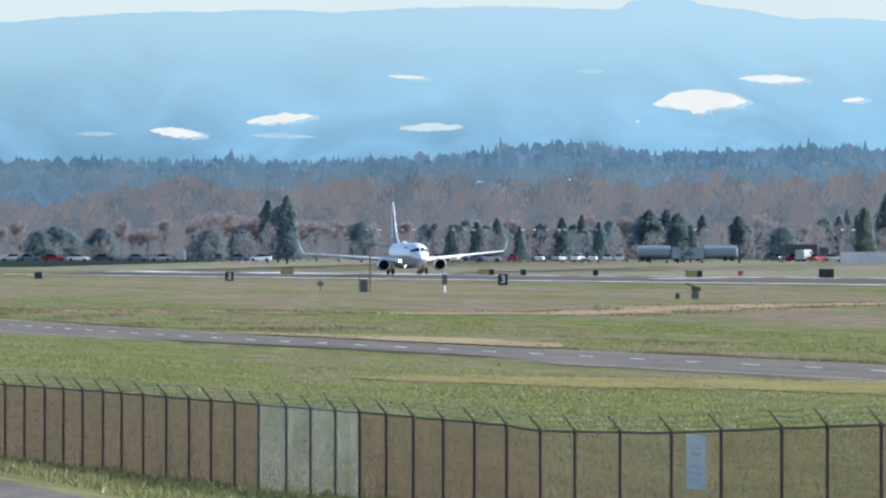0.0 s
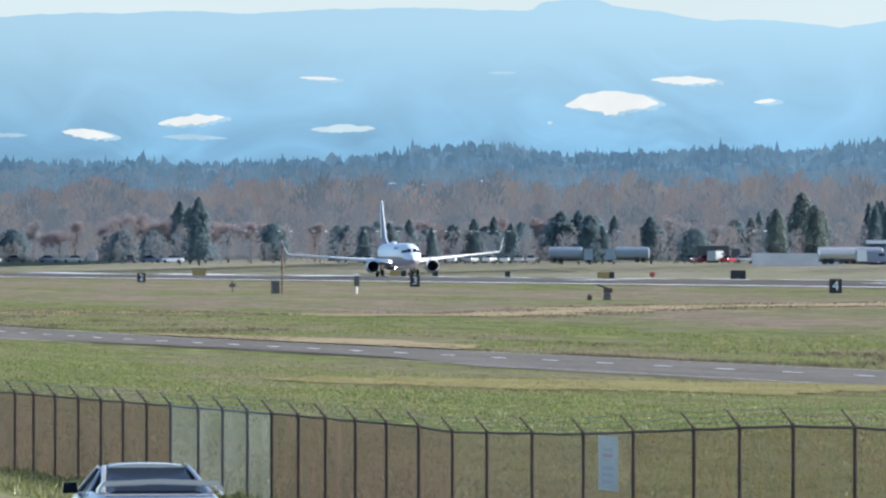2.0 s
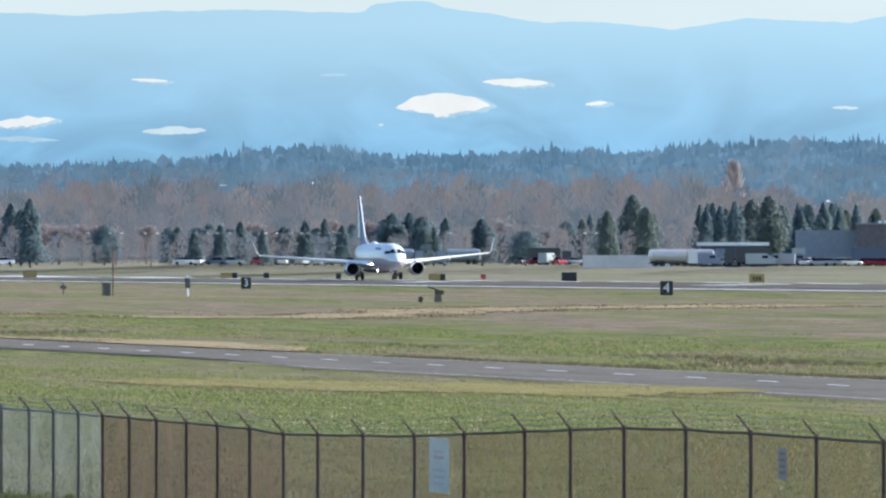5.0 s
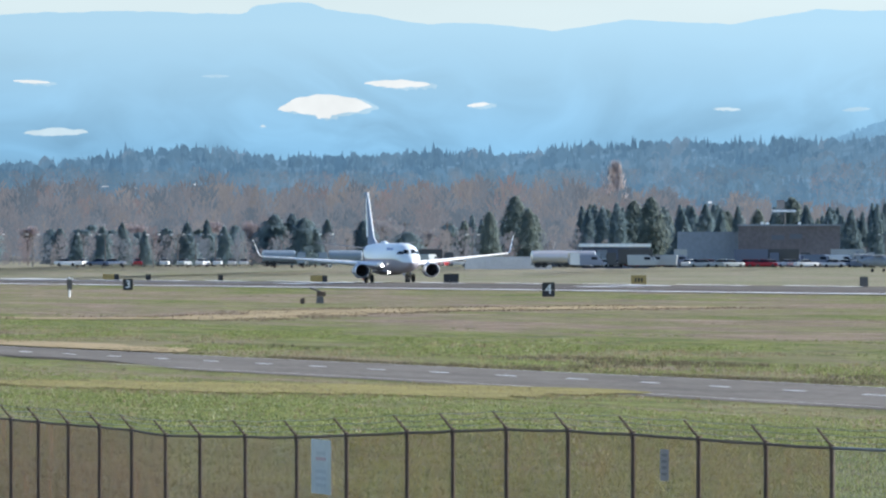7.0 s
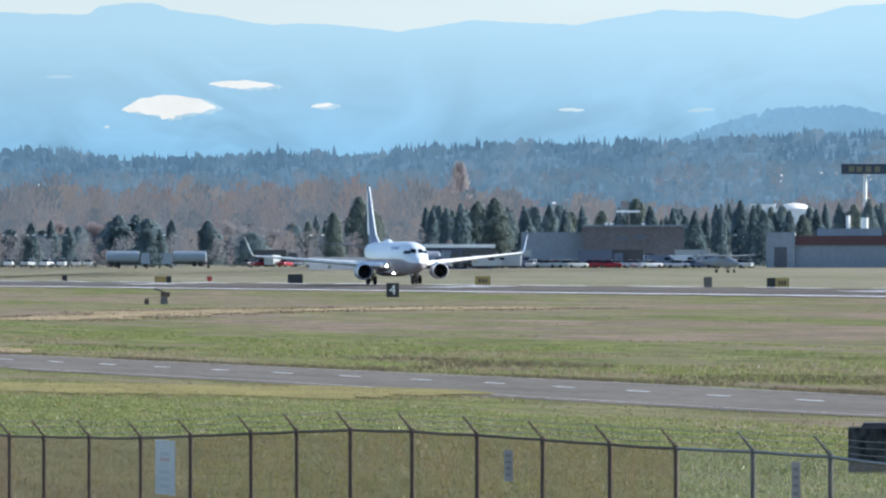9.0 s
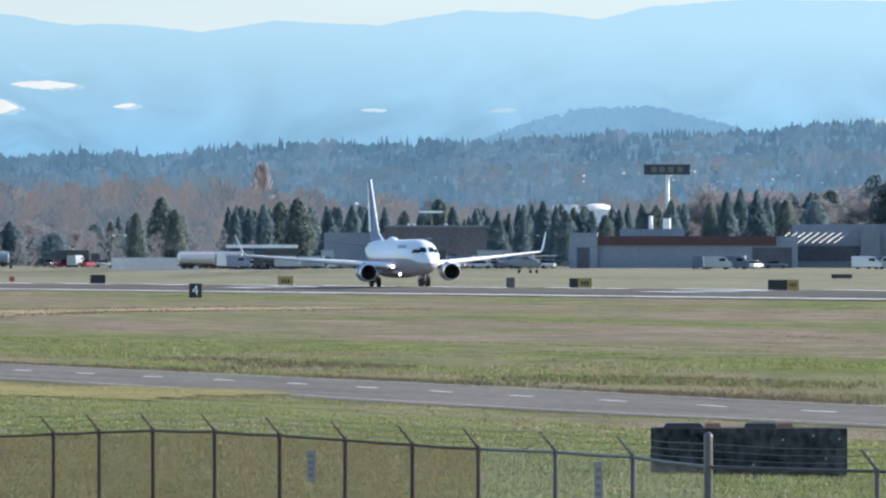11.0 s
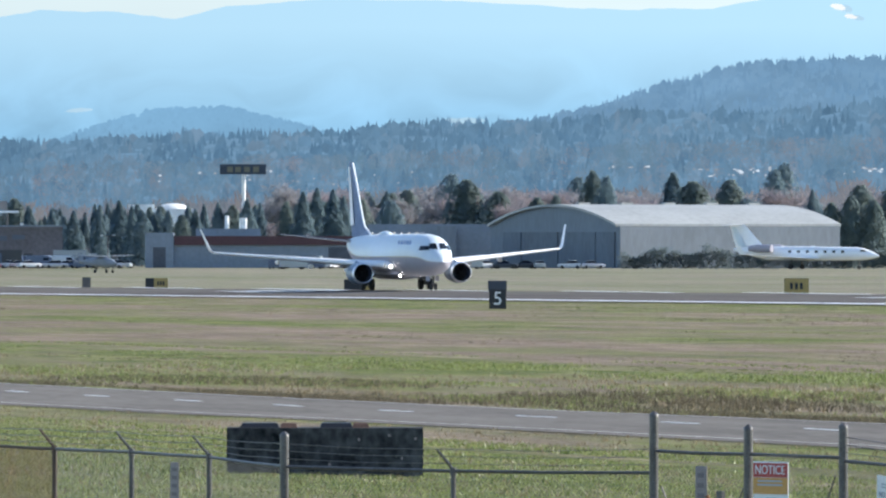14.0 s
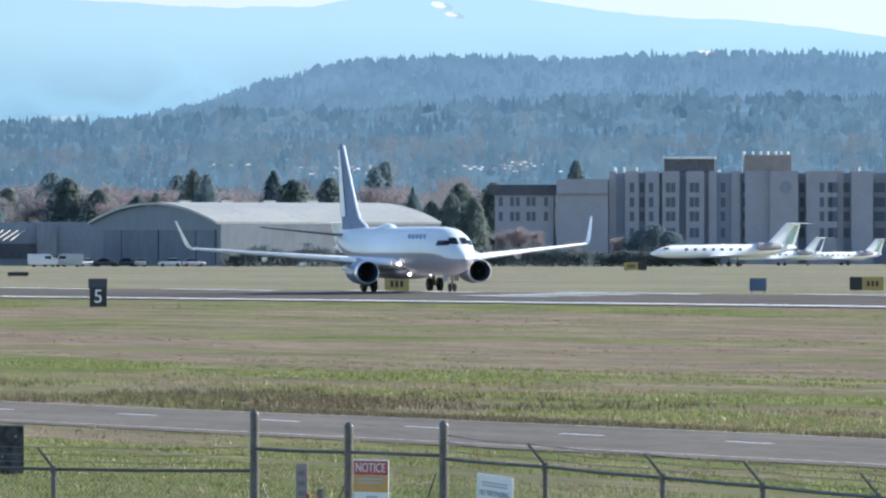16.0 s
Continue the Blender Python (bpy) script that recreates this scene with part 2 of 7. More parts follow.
    pale = ramp_of(noise_of(0.05, (0.12, 1, 1), 7, 0.65), [(0.34, (0.190, 0.198, 0.128)), (0.52, (0.250, 0.232, 0.178)), (0.68, (0.300, 0.268, 0.220))])
    col = mix_of(beyond.outputs[0], col, pale)
    nt.links.new(col, p.inputs["Base Color"])
    bump = nt.nodes.new("ShaderNodeBump")
    bump.inputs["Strength"].default_value, bump.inputs["Distance"].default_value = 0.8, 0.25
    nt.links.new(noise_of(2.6, (0.8, 1, 1), 6, 0.7), bump.inputs["Height"])
    nt.links.new(bump.outputs[0], p.inputs["Normal"])
    return m


DRY_BANDS = ((0, 0.2), (24, 0.08), (56, 0.05), (63, 0.15), (69, 0.35), (77, 0.35), (82, 0.3), (98, 0.4), (105, 0.45), (113, 0.2), (125, 0.25), (131, 0.8), (156, 0.92), (163, 0.5), (171, 0.45), (178, 0.85), (200, 0.88), (208, 0.5), (222, 0.5), (280, 0.5), (310, 0.55))
M_GRASS = grass_material()


def build_ground():
    g = Geo()
    xs = [-9000, -6000, -4500, -3500, -2800] + [-2200 + 20 * i for i in range(131)] + [800, 2000, 6000]
    ys = [-6000, -1500] + sorted(set(list(PROFILE_Y[:-1]) + list(range(20, 450, 6)))) + [700, 1200, 2500, 6000]
    for x in xs:
        for y in ys:
            bumpy = 0.0
            if 46 < y < 78 or 104 < y < 200:
                bumpy = 0.05 * noise.noise((x * 0.02, y * 0.07, 3.1))
            g.v.append((x, y, ground_z(y, x) + bumpy))
    n = len(ys)
    for i in range(len(xs) - 1):
        for j in range(n - 1):
            g.f.append((i * n + j, (i + 1) * n + j, (i + 1) * n + j + 1, i * n + j + 1))
    ob = part("ground", g, M_GRASS, smooth=True)
    tagged(ob, "flat airfield of winter grass, green with straw-brown bands", "ground", kind="structure")


build_ground()

M_ASPHALT = material("road_asphalt", (0.150, 0.139, 0.126), 0.97, vary=0.25, scale=0.35, bump=0.15, stretch=(0.15, 1, 1), spec=0.04)
M_LINE = material("worn_road_paint", (0.68, 0.67, 0.64), 0.7, second=(0.30, 0.28, 0.26), scale=0.8, spec=0.1)
M_RUNWAY = material("runway_asphalt", (0.102, 0.090, 0.081), 0.95, vary=0.35, scale=0.12, bump=0.1, stretch=(0.08, 1.2, 1), spec=0.12)
M_RUNWAY_DARK = material("runway_dark_bands", (0.05, 0.05, 0.052), 0.7, vary=0.4, scale=0.3, stretch=(0.05, 1.5, 1))
M_PAINT = material("road_paint", (0.86, 0.86, 0.84), 0.4, vary=0.2, scale=2.0)


def strip(name, y0, y1, lift, mat, label, category, x0=-3200, x1=900, step=50, kind="structure", follow=None, widen=None):
    g = Geo()
    cuts = sorted({y0, y1} | {y for y in PROFILE_Y if y0 < y < y1})
    xs = [x0 + step * i for i in range(int((x1 - x0) / step) + 1)]
    for x in xs:
        for y in cuts:
            yy = y + (follow(x) if follow else 0)
            if widen and y == cuts[0]:
                yy -= widen(x)
            g.v.append((x, yy, ground_z(90 if follow else y, x) + lift))
    n = len(cuts)
    for i in range(len(xs) - 1):
        for j in range(n - 1):
            g.f.append((i * n + j, (i + 1) * n + j, (i + 1) * n + j + 1, i * n + j + 1))
    ob = part(name, g, mat)
    return tagged(ob, label, category, kind=kind)


def build_runway():
    strip("runway", 222.5, 275, 0.05, M_RUNWAY, "long grey asphalt runway with a slight crown", "runway")
    for name, y, w in (("edge_line", 225.0, 1.5), ("edge_line", 271.0, 0.5)):
        strip(name, y - w / 2, y + w / 2, 0.062, M_PAINT, "continuous white painted line along the runway edge", "marking")
    g = Geo()
    for i in range(40):
        x = -793.5 + 61 * (i - 30)
        g.box((x, 248, ground_z(248, x) + 0.075), (36.6, 1.6, 0.012))
    tagged(part("centre_line", g, M_PAINT), "broken white centre line of the runway", "marking", kind="structure")
    strip("runway_edge_strip", 273.5, 280, 0.058, M_RUNWAY_DARK, "dark strip along the far runway edge", "shoulder")
    strip("tyre_mark", 240, 246, 0.056, M_RUNWAY_DARK, "dark rubber streak on the runway", "marking", -2600, -1500)
    strip("tyre_mark", 250, 257, 0.056, M_RUNWAY_DARK, "dark rubber streak on the runway", "marking", -2600, -1500)


build_runway()


def build_service_road():
    # the near verge has grown over the asphalt along one stretch
    strip("road", -9.2, 5.9, 0.025, M_ASPHALT, "grey asphalt airport service road with white lines", "road", -1400, 300, 10, follow=road_y, widen=verge_creep)
    for y, x0, x1 in ((-7.7, -530, 300), (-7.0, -1400, -650), (5.5, -1400, 300)):
        strip("edge_line", y - 0.085, y + 0.085, 0.034, M_LINE, "thin white painted road edge line", "marking", x0, x1, 10, follow=road_y)
    for i in range(60):
        x = -993.6 + 14.5 * i
        g = Geo()
        a = math.degrees(math.atan2(road_y(x + 2) - road_y(x - 2), 4))
        g.box((x, road_y(x), ground_z(90, x) + 0.032), (3.7, 0.17, 0.012), a)
        tagged(part("lane_dash", g, M_PAINT), "short white painted lane dash", "marking", "lane dashes", "structure")


build_service_road()
M_DRYTRACK = material("dry_yellow_grass", (0.215, 0.190, 0.074), 0.95, vary=0.35, scale=0.5, stretch=(0.3, 1, 1), bump=0.3, spec=0.1)
M_EARTH = material("dry_tan_earth", (0.30, 0.238, 0.140), 0.95, vary=0.28, scale=0.2, stretch=(0.3, 1, 1), bump=0.2, spec=0.1)


def build_bare_earth():
    """A worn path across the infield and a bare patch on the road's far side."""
    g = Geo()
    n = 60
    for i in range(n + 1):
        y = 102 + 84 * i / n
        x = float(np.interp(y, (102, 113, 123, 132, 141, 150, 162, 186), (-1000, -982, -905, -868, -885, -915, -934, -920)))
        w = 24 + 24 * noise.noise((y * 0.19, 0.3, 2.0))
        for k in (-1, 0, 1):
            g.v.append((x + k * w, y, ground_z(y, x + k * w) + 0.045))
    g.f = [(i * 3 + k, i * 3 + 3 + k, i * 3 + 4 + k, i * 3 + 1 + k) for i in range(n) for k in (0, 1)]
    tagged(part("dirt_path", g, M_EARTH), "worn tan dirt path across the infield grass", "path", kind="structure")
    g = Geo()
    n = 40
    for i in range(n + 1):
        s = i / n
        x = -720 + 130 * s
        w = 7.0 * math.sin(math.pi * s) ** 0.7 * (1 + 0.5 * noise.noise((s * 7, 3.3, 1.0)))
        y0 = road_y(x) + 6.1
        for k in (0, 0.5, 1):
            yy = y0 + k * w
            g.v.append((x, yy, ground_z(yy, x) + 0.09))
    g.f = [(i * 3 + k, i * 3 + 3 + k, i * 3 + 4 + k, i * 3 + 1 + k) for i in range(n) for k in (0, 1)]
    tagged(part("bare_patch", g, M_EARTH), "bare tan gravel patch beside the service road", "gravel", kind="structure")
    g = Geo()
    n = 50
    for i in range(n + 1):
        y = 54 + 27 * i / n
        x = -407 - (y - 55) * 0.35
        for k in range(5):
            e = (k - 2) / 2
            w = 22 + 10 * noise.noise((y * 0.35, 7.7 + (k > 2) * 3, 2.0)) + 8 * noise.noise((y * 1.3, 1.7 + (k > 2) * 3, 6.0))
            w *= math.sin(math.pi * i / n) ** 0.4
            g.v.append((x + e * w, y, ground_z(y, x + e * w) + 0.055))
    g.f = [(i * 5 + k, i * 5 + 5 + k, i * 5 + 6 + k, i * 5 + 1 + k) for i in range(n) for k in range(4)]
    tagged(part("dry_track", g, M_DRYTRACK), "dry yellow-tan track across the green verge", "path", kind="structure")
    g = Geo()
    # the three long bars paint in bright glare far down the asphalt
    for x0, x1 in ((-2300, -2105), (-2066, -1955), (-1885, -1840)):
        g.box(((x0 + x1) / 2, 256, ground_z(256, (x0 + x1) / 2) + 0.2), (x1 - x0, 9, 0.02))
    for x in (-793.5, -1017, -1241, -1465):
        for y in (238.4, 241.6, 244.8):
            g.box((x, y, ground_z(y, x) + 0.075), (22.5, 2.6, 0.012))
    tagged(part("touchdown_and_glare_bars", g, M_PAINT), "white touchdown bars and painted glare patches on the runway", "marking", kind="structure")


build_bare_earth()
strip("levee_road", 10.2, 19.6, 0.02, M_ASPHALT, "grey asphalt road beside the airport fence", "road", -700, 300, 20)


# ---- fence ----
M_STEEL = material("galvanised_steel", (0.105, 0.098, 0.095), 0.42, 0.45, vary=0.4, scale=4)
M_RUSTY = material("weathered_steel", (0.095, 0.064, 0.048), 0.8, 0.0, vary=0.35, scale=6)
M_WIRE = material("fence_wire", (0.17, 0.165, 0.16), 0.45, 0.5)
FENCE_H = 1.83
# bearing and distance along the fence; its line is gently curved
FENCE_B = (-600, 80, 460, 1270, 2272, 2542, 3196, 3531, 4301, 5200)
FENCE_D = (304, 254, 228, 185, 156, 149, 144.5, 141.5, 131, 120)
RAIL_B = (-600, 0, 180, 460, 640, 900, 960, 1200, 1400, 1560, 1700, 2100, 2272, 2410, 2542, 2840, 3196, 3531, 3711, 3919, 4096, 4301, 4500, 5200)
RAIL_Y = (650, 680, 693, 716, 730, 753, 763, 766, 757, 752, 755, 783, 790, 799, 816, 824, 827, 806, 820, 839, 855, 874, 893, 960)


def fence_point(b):
    d = float(np.interp(b, FENCE_B, FENCE_D))
    y = float(np.interp(b, RAIL_B, RAIL_Y))
    return spot(b, d, rise(b, level(b) - y, d))


POSTS = (-58, -24, 10, 44, 80, 113, 147, 183, 216, 254, 295, 335, 374, 416, 458, 507, 550, 594, 637, 684, 732, 785, 840, 897, 957, 1018, 1098, 1189, 1277, 1384, 1465, 1560, 1669, 1784, 1900, 2019, 2136, 2272, 2409, 2542, 2841, 3196, 3363, 3531, 3711, 3919, 4096, 4301, 4500)
TALL = {2542: 0.42, 3196: 0.76, 3363: 0.50, 3531: 0.44}
GATE_Y = {3196: 788, 3363: 794, 3531: 800}


def screen_material(name, colour, cover, scale):
    """Woven windscreen cloth: threads with holes between them."""
    m = bpy.data.materials.new(name)
    m.use_nodes = True
    nt = m.node_tree
    p = nt.nodes["Principled BSDF"]
    p.inputs["Roughness"].default_value, p.inputs["Specular IOR Level"].default_value = 0.9, 0.1
    co = nt.nodes.new("ShaderNodeTexCoord")
    n = nt.nodes.new("ShaderNodeTexNoise")
    mp = nt.nodes.new("ShaderNodeMapping")
    mp.inputs["Scale"].default_value = (1.2, 1.2, 1.0)
    nt.links.new(co.outputs["Object"], mp.inputs[0])
    nt.links.new(mp.outputs[0], n.inputs["Vector"])
    n.inputs["Scale"].default_value, n.inputs["Detail"].default_value = scale, 7
    r = nt.nodes.new("ShaderNodeValToRGB")
    r.color_ramp.elements[0].position, r.color_ramp.elements[1].position = 0.3, 0.7
    r.color_ramp.elements[0].color = (*[v * 0.7 for v in colour], 1)
    r.color_ramp.elements[1].color = (*[v * 1.35 for v in colour], 1)
    nt.links.new(n.outputs["Fac"], r.inputs[0])
    nt.links.new(r.outputs[0], p.inputs["Base Color"])
    a = nt.nodes.new("ShaderNodeMapRange")
    a.inputs["To Min"].default_value, a.inputs["To Max"].default_value = cover - 0.22, cover + 0.22
    nt.links.new(n.outputs["Fac"], a.inputs["Value"])
    tl = nt.nodes.new("ShaderNodeBsdfTranslucent")
    nt.links.new(r.outputs[0], tl.inputs["Color"])
    both = nt.nodes.new("ShaderNodeMixShader")
    both.inputs[0].default_value = 0.5
    nt.links.new(p.outputs[0], both.inputs[1])
    nt.links.new(tl.outputs[0], both.inputs[2])
    hole = nt.nodes.new("ShaderNodeBsdfTransparent")
    cover_mix = nt.nodes.new("ShaderNodeMixShader")
    nt.links.new(a.outputs[0], cover_mix.inputs[0])
    nt.links.new(hole.outputs[0], cover_mix.inputs[1])
    nt.links.new(both.outputs[0], cover_mix.inputs[2])
    nt.links.new(cover_mix.outputs[0], nt.nodes["Material Output"].inputs["Surface"])
    return m


M_SCREEN = screen_material("brown_windscreen", (0.122, 0.080, 0.056), 0.68, 1.0)
M_THIN = screen_material("thin_brown_windscreen", (0.115, 0.074, 0.040), 0.46, 1.2)
M_PALE = screen_material("pale_windscreen", (0.19, 0.21, 0.195), 0.50, 0.8)
M_PLATE = material("sign_plate_grey", (0.44, 0.46, 0.48), 0.5, vary=0.15, scale=3)
M_DIMPLATE = material("dim_plate_grey", (0.27, 0.225, 0.215), 0.6, vary=0.15, scale=3)
M_WHITE = material("white_enamel", (0.75, 0.76, 0.76), 0.45, vary=0.06, scale=2)
M_RED = material("red_enamel", (0.42, 0.05, 0.045), 0.45, vary=0.1, scale=3)
M_ORANGE = material("orange_enamel", (0.60, 0.31, 0.08), 0.5, vary=0.1, scale=3)
M_BLACK = material("black_enamel", (0.012, 0.014, 0.018), 0.5, vary=0.3, scale=2)
M_YELLOW = material("yellow_enamel", (0.38, 0.265, 0.085), 0.55, vary=0.15, scale=2)


def chain_link(g, a, b, h):
    """Diagonal wires between two posts, from the rail at a and b down by h."""
    length = (b - a).length
    pitch, r = 0.075, 0.0024
    along = (b - a) / length
    n = Vector((-along.y, along.x, 0)).normalized()
    up = Vector((0, 0, 1))
    for way in (0, 1):
        s = -h + pitch / 2
        while s < length:
            s0, s1 = max(s, 0.0), min(s + h, length)
            z0, z1 = s0 - s, s1 - s
            if way:
                z0, z1 = h - z0, h - z1
            if s1 - s0 > 0.02:
                p0 = a + along * s0 - up * (h - z0)
                p1 = a + along * s1 - up * (h - z1)
                d = (p1 - p0).normalized().cross(n) * r
                m = n * r * (1 if way else -1)
                k = len(g.v)
                for p in (p0, p1):
                    g.v += [tuple(p + d), tuple(p - d), tuple(p + m)]
                g.f += [(k, k + 1, k + 4, k + 3), (k + 1, k + 2, k + 5, k + 4), (k + 2, k, k + 3, k + 5)]
            s += pitch


def build_fence():
    f = thing("chain_link_fence", Matrix(), "chain-link fence with slanted barbed-wire arms and brown windscreen cloth", "fence")
    pts = [fence_point(b) for b in POSTS]
    arms = []
    for i, (b, p) in enumerate(zip(POSTS, pts)):
        nxt = pts[i + 1] if i + 1 < len(pts) else p + (p - pts[i - 1])
        along = (nxt - p).normalized()
        mat = M_STEEL if (b > 2200 or 450 < b < 600) else M_RUSTY
        r = 0.038 if b not in TALL else 0.062
        top = p + Vector((0, 0, TALL.get(b, 0.03)))
        g = Geo()
        g.tube(p - Vector((0, 0, FENCE_H + 0.5)), top, r, n=10)
        if b in TALL:
            g.tube(top, top + Vector((0, 0, 0.03)), r * 1.12, r * 1.0, 10).tube(top + Vector((0, 0, 0.03)), top + Vector((0, 0, 0.07)), r, r * 0.35, 10)
        else:
            g.tube(p - Vector((0, 0, 0.06)), p + Vector((0, 0, 0.05)), r * 1.25, n=10)
        part("post", g, mat, f, "weathered steel post" if mat is M_RUSTY else "galvanised steel post", True)
        # the arm leans out over the road side
        tip = p + Vector((-0.10, -0.22, 0.30)) + along * 0.02
        arms.append(tip)
        if b not in TALL:
            a = Geo().tube(p + Vector((0, 0, 0.02)), tip, 0.026, 0.017, 6)
            part("barb_arm", a, mat, f, smooth=True)
    for i in range(len(pts) - 1):
        b, p, q = POSTS[i], pts[i].copy(), pts[i + 1].copy()
        if b in (3196, 3363):
            for v, k in ((p, POSTS[i]), (q, POSTS[i + 1])):
                v.z = rise(k, level(k) - GATE_Y[k], float(np.interp(k, FENCE_B, FENCE_D)))
        mat = M_STEEL if (b >= 2136 or 450 < b < 600) else M_RUSTY
        sag = -0.004 - 0.004 * ((i * 7) % 3)
        mid = (p + q) / 2 + Vector((0, 0, sag))
        g = Geo().tube(p, mid, 0.024, n=8).tube(mid, q, 0.024, n=8)
        part("top_rail", g, mat, f, smooth=True)
        w = Geo()
        chain_link(w, p, q, FENCE_H)
        part("wire_mesh", w, M_WIRE, f, "woven steel wire mesh")
        if b < 2136:
            if b < 458 or 637 <= b < 957:
                m, name = M_SCREEN, "brown windscreen cloth"
            elif b < 637:
                m, name = M_PALE, "pale grey-green windscreen cloth"
            else:
                m, name = M_THIN, "thin brown windscreen cloth"
            s = Geo()
            k = Vector((0.01, 0.03, 0))
            s.add([p + k - Vector((0, 0, 0.03)), q + k - Vector((0, 0, 0.03)), q + k - Vector((0, 0, FENCE_H)), p + k - Vector((0, 0, FENCE_H))], [(0, 1, 2, 3)])
            part("windscreen", s, m, f, name)
    for share in (0.35, 0.68, 1.0):
        g, g2 = Geo(), Geo()
        for i in range(len(pts) - 1):
            if POSTS[i] in (3196, 3363):
                continue
            p = pts[i].lerp(arms[i], share) if POSTS[i] not in TALL else pts[i] + Vector((0, 0, 0.32 * share))
            q = pts[i + 1].lerp(arms[i + 1], share) if POSTS[i + 1] not in TALL else pts[i + 1] + Vector((0, 0, 0.32 * share))
            mid = (p + q) / 2 - Vector((0, 0, 0.025))
            strand = g if POSTS[i] < 3196 else g2
            strand.tube(p, mid, 0.005, n=4).tube(mid, q, 0.005, n=4)
            for k in range(1, 14):
                c = p.lerp(q, k / 14) - Vector((0, 0, 0.1 * (k / 14) * (1 - k / 14)))
                strand.tube(c - Vector((0.02, 0, 0.02)), c + Vector((0.02, 0, 0.02)), 0.003, n=3)
        part("barbed_wire", g, M_WIRE, f, "strand of rusty barbed wire")
        part("barbed_wire", g2, M_WIRE, f, "strand of rusty barbed wire")
    # gate bracing
    for i in (POSTS.index(3196), POSTS.index(3363)):
        p, q = pts[i], pts[i + 1]
        g = Geo()
        low = Vector((0, 0, FENCE_H))
        a, c = (p, q) if i == POSTS.index(3196) else (q, p)
        g.tube(a.lerp(c, 0.08) - low * 0.1, a.lerp(c, 0.5) - low * 0.95, 0.012, n=6)
        g.tube(c.lerp(a, 0.05) - low * 0.15, c.lerp(a, 0.5) - low * 0.95, 0.012, n=6)
        part("gate_brace", g, M_STEEL, f, smooth=True)
    return f


fence = build_fence()


# ---- words ----
def words(text, size, mat, parent, m, name="lettering"):
    cu = bpy.data.curves.new(name, "FONT")
    cu.body, cu.size, cu.align_x, cu.align_y, cu.extrude = text, size, "CENTER", "CENTER", 0.004
    cu.materials.append(mat)
    tmp = new(name, cu)
    dg = bpy.context.evaluated_depsgraph_get()
    me = bpy.data.meshes.new_from_object(tmp.evaluated_get(dg))
    bpy.data.objects.remove(tmp)
    ob = new(name, me)
    ob.parent = parent
    ob.matrix_basis = m
    return ob


def facing(p, turn=0.0):
    """A pose at p whose local -y looks back to the levee, turned by some degrees."""
    a = math.degrees(math.atan2(p.y, p.x)) - 90
    return pose(p.x, p.y, p.z, 0, 0, a + turn)


def plate(name, w, h, mat, parent, x, z, y=0.0, thick=0.01, label=""):
    return part(name, Geo().box((x, y, z), (w, thick, h)), mat, parent, label)


def on_fence(b, y, front=0.05):
    d = float(np.interp(b, FENCE_B, FENCE_D))
    p = fence_point(b)
    p.z = rise(b, level(b) - y, d)
    q = (fence_point(b + 20) - fence_point(b - 20))
    turn = math.degrees(math.atan2(q.y, q.x))
    nrm = Vector((q.y, -q.x, 0)).normalized()
    if nrm.y > 0:
        nrm = -nrm
    p += nrm * front
    return pose(p.x, p.y, p.z, 0, 0, turn)


